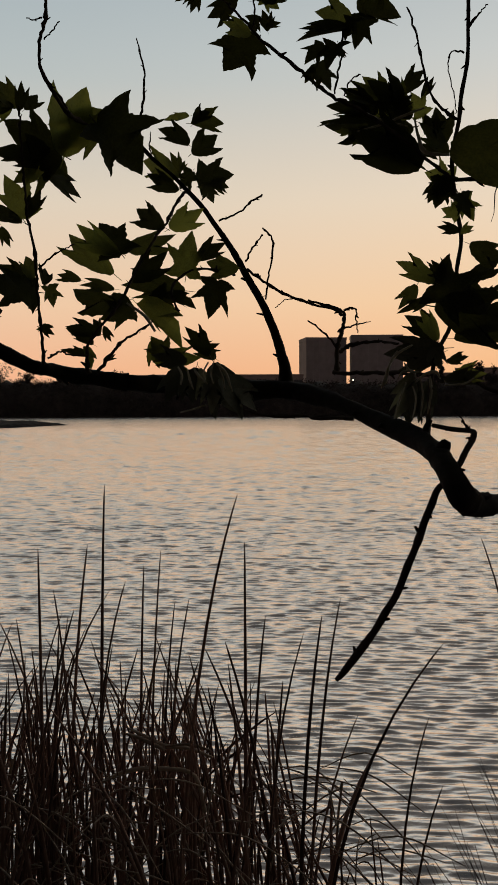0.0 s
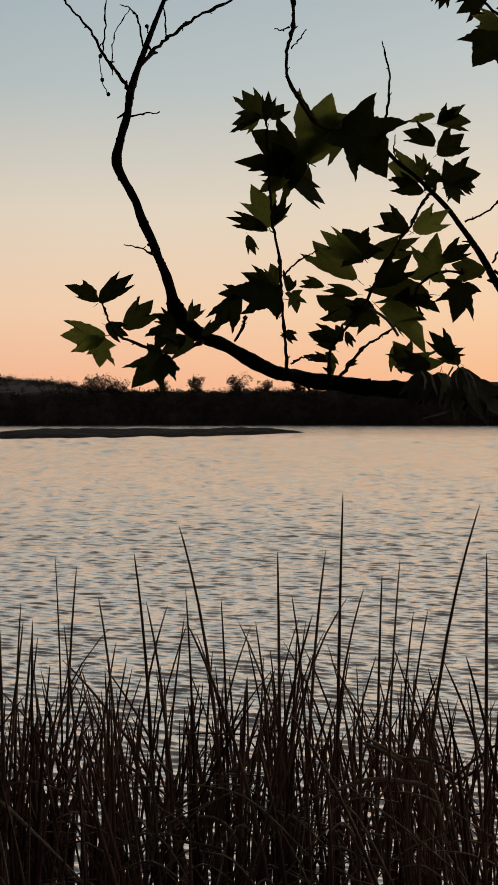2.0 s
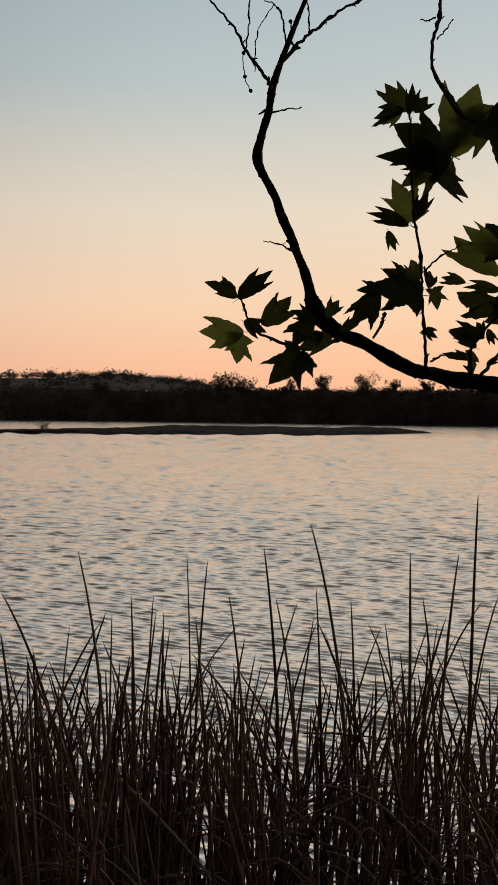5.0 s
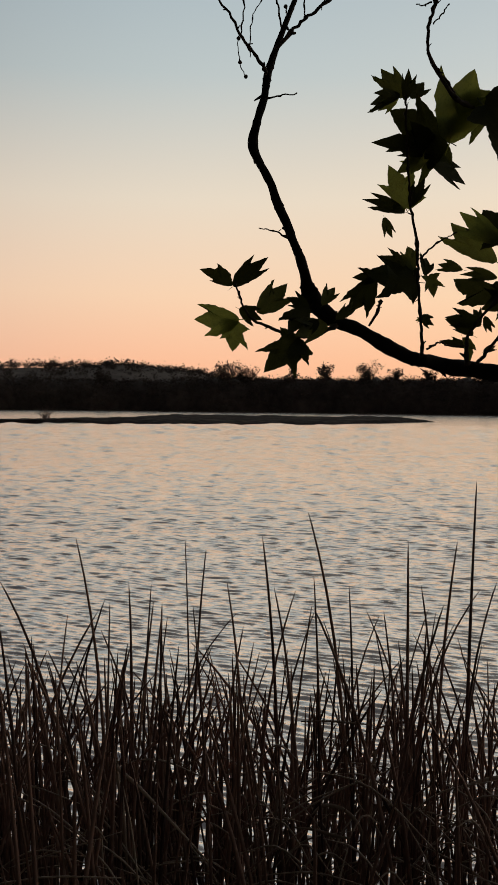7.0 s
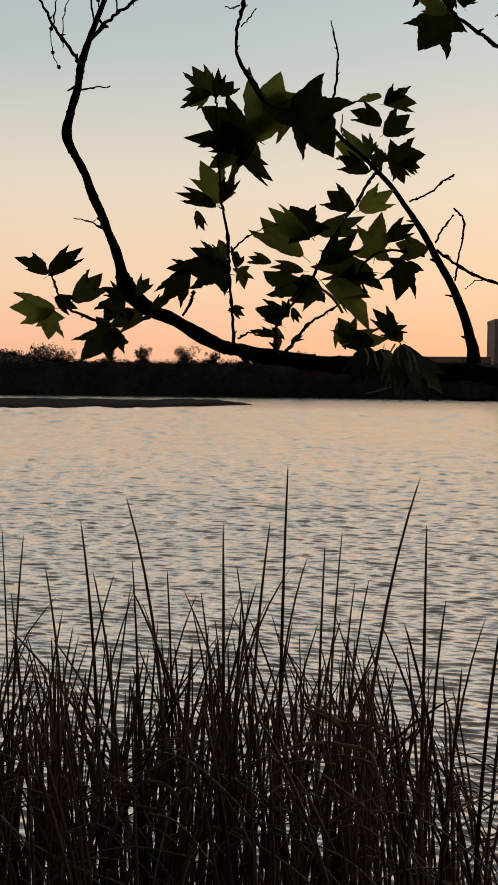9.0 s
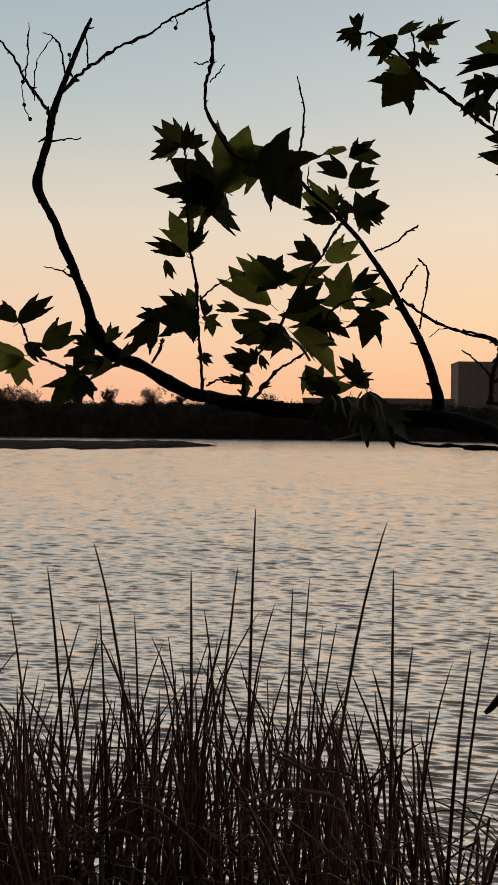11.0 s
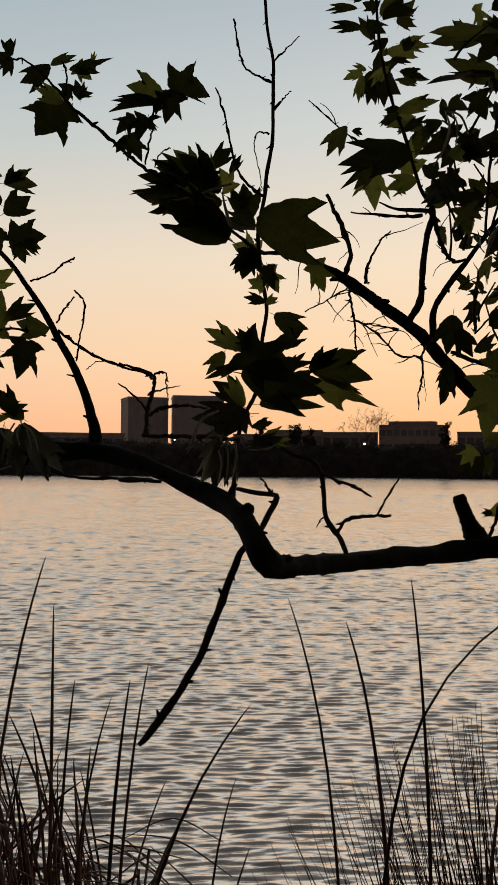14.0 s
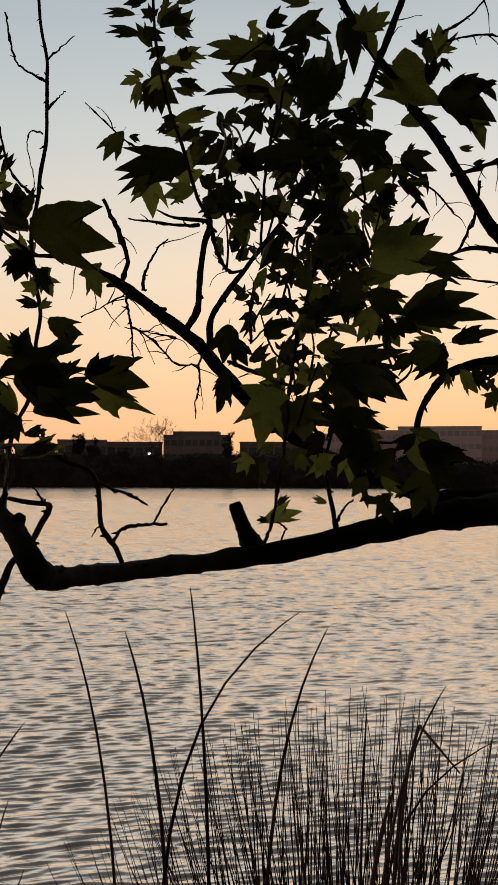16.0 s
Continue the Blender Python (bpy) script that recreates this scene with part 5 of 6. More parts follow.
foliage([(0.169, 1.964, 2.91, 0.209, 1.97, 2.956, 0.5), (0.152, 1.947, 2.88, 0.181, 1.929, 2.896, 0.6), (0.184, 1.954, 2.866, 0.102, 1.967, 2.901, 0.6), (0.19, 1.968, 2.851, 0.126, 2.012, 2.841, 0.6), (0.203, 1.952, 2.867, 0.182, 1.946, 2.906, 0.8), (0.072, 1.973, 2.846, 0.046, 1.958, 2.844, 0.4), (0.101, 1.94, 2.833, 0.078, 1.944, 2.811, 0.3), (0.204, 1.953, 2.775, 0.145, 1.925, 2.818, 0.5), (0.188, 1.955, 2.814, 0.26, 1.98, 2.807, 0.3), (0.222, 1.941, 2.821, 0.21, 1.939, 2.865, 0.7), (0.248, 1.911, 2.794, 0.377, 1.839, 2.752, 0.62), (0.259, 1.96, 2.745, 0.21, 1.959, 2.762, 1), (0.259, 1.96, 2.75, 0.227, 1.988, 2.723, 0.9)])
foliage([(0.268, 1.944, 2.683, 0.237, 1.938, 2.696, 0.85), (0.275, 1.959, 2.718, 0.299, 1.955, 2.679, 0.8), (0.27, 1.937, 2.655, 0.231, 1.933, 2.663, 0.55), (0.276, 1.959, 2.653, 0.297, 1.955, 2.667, 0.65), (0.287, 1.929, 2.63, 0.348, 1.917, 2.603, 0.62), (0.232, 1.99, 2.569, 0.165, 2.008, 2.607, 0.48), (0.271, 1.998, 2.571, 0.227, 1.989, 2.607, 0.5), (0.259, 2.013, 2.573, 0.211, 2.041, 2.602, 0.5), (0.29, 1.978, 2.574, 0.354, 1.97, 2.607, 0.58), (0.278, 1.99, 2.565, 0.328, 2.009, 2.55, 0.75), (0.329, 2.003, 2.538, 0.356, 1.985, 2.565, 0.4), (0.234, 1.996, 2.565, 0.32, 1.939, 2.511, 0.8), (0.234, 1.999, 2.524, 0.372, 1.916, 2.484, 0.5)])
foliage([(0.365, 1.991, 2.537, 0.487, 1.981, 2.52, 0.58), (0.372, 1.994, 2.539, 0.413, 1.957, 2.57, 0.55), (0.377, 1.993, 2.516, 0.485, 1.936, 2.454, 0.34), (0.27, 2.002, 2.464, 0.383, 1.959, 2.46, 0.28), (0.23, 1.997, 2.543, 0.166, 2.006, 2.514, 0.28), (0.201, 2.007, 2.566, 0.171, 2.001, 2.521, 0.55), (0.24, 2.014, 2.461, 0.185, 2.028, 2.513, 0.7), (0.239, 1.986, 2.46, 0.206, 1.97, 2.514, 0.5), (0.253, 2.001, 2.422, 0.3, 2.017, 2.429, 0.4), (0.241, 2.02, 2.439, 0.183, 2.029, 2.429, 0.8), (0.257, 1.983, 2.383, 0.33, 1.997, 2.4, 0.42), (0.322, 1.99, 2.516, 0.387, 1.984, 2.511, 0.7)])
foliage([(0.371, 1.993, 2.743, 0.397, 1.997, 2.69, 0.75), (0.501, 2.178, 3.338, 0.434, 2.183, 3.335, 0.42), (0.506, 2.145, 3.281, 0.434, 2.135, 3.276, 0.5), (0.498, 2.115, 3.333, 0.462, 2.105, 3.323, 0.6), (0.568, 2.27, 3.383, 0.536, 2.275, 3.398, 0.8), (0.534, 2.101, 3.289, 0.577, 2.116, 3.34, 0.7), (0.523, 2.044, 3.255, 0.584, 2.031, 3.28, 0.6), (0.583, 2.139, 3.289, 0.607, 2.106, 3.332, 0.5), (0.569, 2.192, 3.365, 0.572, 2.174, 3.389, 0.8), (0.508, 2.09, 3.334, 0.474, 2.112, 3.347, 0.6), (0.594, 2.179, 3.378, 0.632, 2.179, 3.396, 0.6), (0.622, 2.316, 3.41, 0.668, 2.318, 3.375, 0.5), (0.488, 2.036, 3.248, 0.522, 2.011, 3.212, 0.6)])
foliage([(0.567, 2.218, 3.259, 0.676, 2.215, 3.281, 0.35), (0.563, 2.023, 3.185, 0.574, 2.034, 3.218, 0.6), (0.525, 2.051, 3.184, 0.532, 2.047, 3.2, 0.7), (0.494, 2.063, 3.159, 0.465, 2.054, 3.163, 0.5), (0.481, 2.039, 3.141, 0.437, 2.026, 3.119, 0.4), (0.479, 2.03, 3.134, 0.473, 2.048, 3.086, 0.45), (0.558, 2.263, 3.223, 0.545, 2.262, 3.162, 0.5), (0.527, 2.104, 3.152, 0.544, 2.1, 3.102, 0.5), (0.565, 2.291, 3.25, 0.605, 2.242, 3.186, 0.9), (0.606, 2.192, 3.209, 0.663, 2.185, 3.195, 0.3), (0.794, 2.098, 3.175, 0.656, 2.155, 3.187, 0.22), (0.802, 2.107, 3.174, 0.693, 2.153, 3.227, 0.35), (0.564, 2.081, 3.08, 0.645, 2.06, 3.103, 0.35)])
foliage([(0.552, 2.023, 3.059, 0.513, 2.027, 3.039, 0.4), (0.617, 2.203, 3.082, 0.661, 2.205, 3.123, 0.5), (0.605, 2.175, 3.076, 0.591, 2.182, 3.075, 0.7), (0.446, 2.03, 3.029, 0.409, 2.046, 2.975, 0.6), (0.474, 2.103, 3.044, 0.495, 2.098, 3.037, 0.7), (0.596, 2.097, 3.004, 0.448, 2.055, 2.964, 0.48), (0.6, 2.199, 3.027, 0.472, 2.174, 2.957, 0.42), (0.563, 2.309, 3.04, 0.567, 2.278, 2.943, 0.72), (0.509, 2.059, 2.955, 0.476, 2.078, 2.915, 0.5), (0.64, 2.223, 2.997, 0.591, 2.248, 3.057, 0.8), (0.607, 2.081, 2.94, 0.546, 2.085, 2.924, 0.6), (0.586, 2.178, 2.953, 0.608, 2.168, 2.936, 0.6), (0.731, 1.992, 3.214, 0.628, 2.048, 3.242, 0.36)])
foliage([(0.802, 2.177, 3.294, 0.697, 2.268, 3.314, 0.36), (0.788, 2.091, 3.262, 0.746, 2.111, 3.3, 0.6), (0.749, 2.172, 3.275, 0.71, 2.155, 3.315, 0.5), (0.727, 1.932, 3.203, 0.711, 1.921, 3.223, 0.7), (0.865, 2.184, 3.358, 0.96, 2.174, 3.372, 0.65), (0.793, 1.905, 3.216, 0.78, 1.93, 3.192, 0.5), (0.87, 2.086, 3.382, 0.814, 2.106, 3.387, 0.42), (0.813, 1.918, 3.086, 0.744, 1.898, 3.164, 0.9), (0.892, 1.989, 3.15, 0.842, 2.062, 3.245, 0.9), (0.847, 1.925, 3.105, 0.847, 1.903, 3.173, 0.6), (0.769, 1.963, 3.09, 0.747, 1.946, 3.155, 0.7), (0.859, 2.026, 3.183, 0.929, 2.03, 3.177, 0.8), (0.735, 2.074, 3.131, 0.755, 2.082, 3.076, 0.95)])
foliage([(0.691, 2.172, 3.099, 0.652, 2.213, 3.091, 0.6), (0.823, 1.942, 3.007, 0.698, 1.958, 2.992, 0.36), (0.865, 2.12, 3.027, 0.779, 2.117, 3.05, 0.6), (0.863, 1.926, 3.02, 0.788, 1.932, 3.03, 0.5), (0.814, 1.921, 3.029, 0.865, 1.927, 3.02, 0.9), (0.821, 2.013, 3.066, 0.836, 2.006, 3.094, 0.9), (0.879, 1.978, 3.099, 0.963, 1.963, 3.083, 0.38), (0.923, 1.894, 3.041, 0.934, 1.906, 2.97, 1.25), (1.1, 2.1, 3.144, 1.167, 2.056, 3.152, 0.4), (1.093, 2.088, 3.062, 1.135, 2.017, 3.019, 0.5), (1.085, 2.039, 3.062, 1.093, 2.02, 3.074, 0.6), (1.061, 1.994, 3.153, 1.068, 1.995, 3.29, 0.95), (0.989, 1.92, 3.143, 0.937, 1.913, 3.171, 0.5)])
foliage([(1.147, 2.053, 3.274, 1.2, 2.072, 3.364, 0.6), (0.991, 1.819, 3.197, 0.997, 1.794, 3.217, 0.8), (0.904, 1.978, 3.306, 0.909, 1.94, 3.184, 0.35), (0.923, 1.983, 3.304, 0.951, 1.921, 3.219, 0.3), (0.903, 1.891, 3.244, 0.901, 1.871, 3.285, 0.75), (1.017, 1.977, 2.991, 0.938, 2.02, 2.933, 0.34), (0.965, 1.847, 2.934, 0.995, 1.786, 2.862, 0.28), (1.058, 1.991, 2.983, 1.087, 1.979, 2.967, 0.5), (1.03, 2.087, 2.952, 1.057, 2.043, 2.95, 0.6), (0.962, 2.019, 2.913, 0.995, 2.007, 2.888, 0.6), (0.854, 2.017, 2.897, 0.831, 2.042, 2.943, 0.9), (0.924, 2.16, 2.971, 0.989, 2.125, 3.007, 0.6), (0.941, 2.119, 2.913, 0.926, 2.085, 2.983, 0.9)])
foliage([(0.824, 1.984, 2.946, 0.79, 2.016, 2.922, 0.75), (0.786, 2.182, 2.942, 0.749, 2.172, 2.976, 0.85), (0.672, 1.97, 2.857, 0.671, 1.944, 2.803, 0.85), (0.719, 2.085, 2.888, 0.738, 2.067, 2.863, 0.7), (0.918, 1.88, 2.767, 0.994, 1.75, 2.796, 0.55), (0.931, 1.905, 2.802, 0.983, 1.864, 2.848, 0.5), (0.962, 1.858, 2.794, 1.008, 1.81, 2.849, 0.55), (1.007, 2.076, 2.844, 0.971, 2.129, 2.893, 0.6), (0.934, 2.085, 2.841, 0.923, 2.098, 2.922, 0.8), (0.851, 2.049, 2.874, 0.831, 2.064, 2.859, 0.7), (0.868, 2.216, 2.873, 0.857, 2.232, 2.918, 0.5), (0.775, 2.02, 2.846, 0.735, 2.022, 2.773, 0.3), (0.715, 1.963, 2.786, 0.75, 1.924, 2.819, 0.5)])
foliage([(0.675, 2.048, 2.657, 0.658, 2.033, 2.579, 0.7), (0.667, 1.987, 2.619, 0.691, 1.983, 2.566, 0.7), (0.682, 1.939, 2.57, 0.713, 1.902, 2.601, 0.5), (0.676, 2.087, 2.57, 0.679, 2.14, 2.477, 0.3), (0.697, 2.139, 2.568, 0.67, 2.144, 2.528, 0.32), (0.75, 2.041, 2.552, 0.763, 2.007, 2.587, 0.85), (0.812, 2.115, 2.561, 0.835, 2.115, 2.586, 0.8), (0.73, 1.965, 2.518, 0.705, 1.931, 2.414, 0.8), (0.813, 2.141, 2.531, 0.839, 2.185, 2.437, 0.7), (0.856, 2.139, 2.507, 0.88, 2.107, 2.418, 0.9), (0.876, 2.187, 2.502, 0.951, 2.148, 2.459, 0.7), (0.809, 2.064, 2.5, 0.77, 2.117, 2.544, 0.55), (0.897, 2.068, 2.599, 1.063, 2.01, 2.606, 0.42)])
foliage([(0.853, 1.931, 2.559, 0.944, 1.874, 2.499, 0.5), (0.876, 1.909, 2.558, 0.939, 1.802, 2.497, 0.4), (0.923, 2.05, 2.566, 0.979, 2.074, 2.479, 0.8), (0.908, 1.981, 2.481, 0.967, 1.926, 2.441, 0.5), (0.875, 1.944, 2.478, 0.883, 1.927, 2.408, 0.8), (0.883, 2.118, 2.621, 0.849, 2.124, 2.594, 0.75), (0.847, 1.991, 2.612, 0.906, 1.99, 2.621, 0.6), (1.094, 2.07, 2.697, 1.143, 2.033, 2.664, 0.6), (0.978, 1.885, 2.656, 0.992, 1.877, 2.624, 0.7), (1.024, 1.791, 2.593, 0.946, 1.792, 2.569, 0.6), (1.148, 2.004, 2.633, 1.102, 2.011, 2.64, 0.6), (0.921, 2.122, 2.713, 0.897, 2.149, 2.784, 0.9), (0.979, 2.132, 2.709, 0.946, 2.18, 2.784, 0.8)])
foliage([(0.917, 1.962, 2.703, 0.904, 1.969, 2.773, 0.9), (0.991, 2.008, 2.707, 0.958, 2.013, 2.633, 0.6), (0.937, 1.932, 2.722, 0.994, 1.88, 2.671, 0.6), (1.1, 2.097, 2.81, 1.034, 2.149, 2.817, 0.7), (0.866, 2.075, 2.703, 0.844, 2.073, 2.64, 0.8), (0.841, 2.1, 2.722, 0.781, 2.125, 2.711, 0.5), (0.709, 2.018, 2.384, 0.68, 2.007, 2.353, 0.8), (0.731, 2.056, 2.382, 0.725, 2.077, 2.326, 0.65), (0.781, 2.148, 2.367, 0.809, 2.164, 2.325, 0.8), (0.76, 2.023, 2.412, 0.732, 2.015, 2.387, 0.7), (0.863, 2.146, 2.404, 0.882, 2.169, 2.354, 0.8)])
foliage([(0.938, 2.165, 2.393, 0.943, 2.19, 2.333, 0.85), (0.975, 2.089, 2.408, 0.959, 2.067, 2.333, 0.7), (0.964, 2.028, 2.406, 0.982, 2, 2.357, 0.6), (1.058, 2.13, 2.36, 1.099, 2.099, 2.325, 0.5), (0.922, 1.843, 2.343, 0.943, 1.813, 2.313, 0.42), (1.136, 1.987, 2.422, 1.087, 2.061, 2.408, 0.7), (1.106, 1.966, 2.359, 1.049, 1.944, 2.272, 0.7), (0.989, 2.062, 2.303, 1.015, 2.059, 2.285, 0.8), (0.985, 1.967, 2.304, 0.99, 1.942, 2.252, 0.75), (0.937, 1.938, 2.343, 0.913, 1.958, 2.303, 0.7), (0.807, 2.195, 2.239, 0.889, 2.178, 2.267, 0.42), (0.801, 2.155, 2.245, 0.777, 2.152, 2.249, 0.6), (0.809, 2.109, 2.279, 0.83, 2.117, 2.307, 0.5)])
foliage([(0.919, 2.102, 2.286, 0.89, 2.112, 2.297, 0.5), (1.063, 1.983, 2.39, 1.038, 1.985, 2.359, 0.6), (0.893, 1.966, 2.434, 0.974, 1.978, 2.389, 0.6), (0.837, 1.933, 2.432, 0.8, 1.921, 2.387, 0.6)])
foliage([(1.125, 1.978, 3.165, 1.215, 1.900, 3.109, 0.70), (1.136, 1.949, 3.182, 1.195, 1.935, 3.211, 0.4), (1.176, 1.916, 3.178, 1.217, 1.890, 3.145, 0.4), (1.180, 1.976, 3.138, 1.208, 1.924, 3.055, 0.4), (1.168, 1.959, 3.054, 1.195, 1.946, 3.053, 0.7), (1.176, 1.918, 3.008, 1.197, 1.902, 3.013, 0.6), (1.133, 1.990, 3.268, 1.135, 1.986, 3.335, 0.5), (1.133, 1.991, 3.269, 1.162, 1.961, 3.274, 0.6), (1.126, 1.962, 3.247, 1.136, 1.943, 3.212, 0.5), (1.125, 1.981, 3.242, 1.118, 2.001, 3.211, 0.5), (0.944, 2.079, 3.352, 0.981, 2.085, 3.268, 0.5), (0.978, 2.050, 3.314, 1.040, 2.036, 3.368, 0.5), (1.099, 1.968, 3.187, 1.106, 1.951, 3.243, 0.5)])
foliage([(1.083, 2.015, 2.822, 1.202, 1.975, 2.783, 0.5), (1.037, 1.966, 2.683, 1.134, 1.851, 2.718, 0.45), (1.037, 1.956, 2.679, 1.166, 1.831, 2.669, 0.4), (1.048, 1.951, 2.675, 1.109, 1.936, 2.649, 0.4), (1.058, 1.940, 2.698, 1.113, 1.932, 2.738, 0.4), (1.137, 1.942, 2.629, 1.200, 1.859, 2.646, 0.36), (1.134, 1.909, 2.628, 1.159, 1.893, 2.658, 0.5), (1.101, 1.903, 2.588, 1.026, 1.939, 2.592, 0.8), (1.109, 1.960, 2.623, 1.066, 1.967, 2.641, 0.6), (1.116, 1.934, 2.587, 1.064, 1.944, 2.562, 0.6), (1.143, 1.917, 2.568, 1.184, 1.916, 2.520, 0.55), (1.152, 1.885, 2.566, 1.166, 1.852, 2.522, 0.45), (1.103, 1.906, 2.560, 1.111, 1.903, 2.525, 0.5)])
foliage([(1.194, 1.846, 2.569, 1.151, 1.854, 2.548, 0.6), (1.209, 1.870, 2.518, 1.188, 1.903, 2.489, 0.8), (1.197, 1.872, 2.548, 1.182, 1.879, 2.523, 0.5), (0.963, 2.018, 2.590, 0.998, 1.967, 2.512, 0.55), (0.983, 2.005, 2.589, 1.026, 1.952, 2.507, 0.4), (0.908, 2.042, 2.475, 1.025, 2.032, 2.447, 0.45), (0.921, 1.923, 2.442, 0.907, 1.934, 2.345, 0.68), (0.944, 1.947, 2.430, 0.951, 1.920, 2.358, 0.6), (1.034, 1.886, 2.412, 1.115, 1.889, 2.324, 0.62), (1.047, 1.921, 2.412, 1.136, 1.817, 2.358, 0.35), (1.008, 1.921, 2.423, 1.093, 1.913, 2.375, 0.65), (1.018, 1.884, 2.429, 0.986, 1.907, 2.392, 0.6), (0.978, 1.893, 2.400, 0.913, 1.915, 2.357, 0.5)])
foliage([(0.854, 1.993, 2.388, 0.866, 1.991, 2.346, 0.8), (0.821, 2.013, 2.390, 0.826, 1.997, 2.353, 0.7), (0.777, 2.003, 2.387, 0.787, 2.011, 2.350, 0.5)])
foliage([(0.173, 1.965, 2.853, 0.021, 2.008, 2.875, 0.3), (0.145, 1.963, 2.846, 0.066, 1.968, 2.832, 0.35), (0.239, 1.950, 2.811, 0.234, 1.979, 2.890, 0.6), (0.185, 1.953, 2.864, 0.102, 1.929, 2.921, 0.55), (0.174, 1.953, 2.874, 0.145, 1.942, 2.933, 0.55), (0.203, 1.952, 2.899, 0.224, 1.942, 2.933, 0.42), (0.123, 1.952, 2.873, 0.060, 1.944, 2.918, 0.5), (0.209, 1.951, 2.834, 0.245, 1.949, 2.856, 0.5), (0.251, 1.942, 2.794, 0.193, 1.922, 2.842, 0.45), (0.102, 1.956, 2.873, 0.043, 1.960, 2.879, 0.35), (0.237, 1.950, 2.757, 0.233, 1.961, 2.703, 0.85), (0.235, 1.963, 2.751, 0.217, 1.962, 2.713, 0.7), (0.273, 1.936, 2.723, 0.287, 1.943, 2.678, 0.75)])
foliage([(0.578, 2.115, 3.239, 0.634, 2.094, 3.229, 0.45), (0.560, 2.117, 3.206, 0.598, 2.099, 3.195, 0.5), (0.579, 2.120, 3.182, 0.636, 2.119, 3.169, 0.32), (0.567, 2.119, 3.162, 0.638, 2.124, 3.163, 0.3), (0.580, 2.098, 3.095, 0.536, 2.112, 3.068, 0.3), (0.590, 2.111, 3.103, 0.659, 2.108, 3.119, 0.3), (0.520, 2.119, 3.245, 0.486, 2.110, 3.285, 0.5), (0.552, 2.118, 3.251, 0.518, 2.113, 3.219, 0.6), (0.572, 2.115, 3.289, 0.605, 2.089, 3.267, 0.45), (0.553, 2.112, 3.188, 0.518, 2.120, 3.151, 0.6)])
foliage([(-0.250, 2.034, 2.418, -0.278, 2.022, 2.350, 0.7), (-0.222, 2.037, 2.414, -0.234, 2.035, 2.346, 0.7), (-0.216, 2.038, 2.412, -0.193, 2.034, 2.355, 0.6), (-0.188, 2.041, 2.423, -0.139, 2.044, 2.321, 0.62), (-0.170, 1.942, 2.392, -0.097, 1.946, 2.341, 0.71), (-0.188, 2.041, 2.420, -0.191, 2.027, 2.327, 0.5), (-0.240, 2.036, 2.425, -0.303, 2.013, 2.434, 0.55), (0.249, 1.983, 2.445, 0.143, 1.999, 2.434, 0.55), (0.244, 1.984, 2.436, 0.173, 1.983, 2.405, 0.5), (0.190, 1.990, 2.390, 0.160, 1.983, 2.314, 0.45), (0.203, 1.988, 2.388, 0.181, 2.000, 2.298, 0.5), (0.217, 1.987, 2.384, 0.203, 1.985, 2.308, 0.42), (0.190, 1.990, 2.403, 0.154, 1.999, 2.360, 0.4), (0.230, 1.985, 2.384, 0.223, 1.983, 2.316, 0.35), (0.249, 1.983, 2.388, 0.314, 1.975, 2.397, 0.42), (0.233, 1.985, 2.458, 0.241, 1.973, 2.405, 0.6)], True)
sprigs = []
rng = random.Random(77)
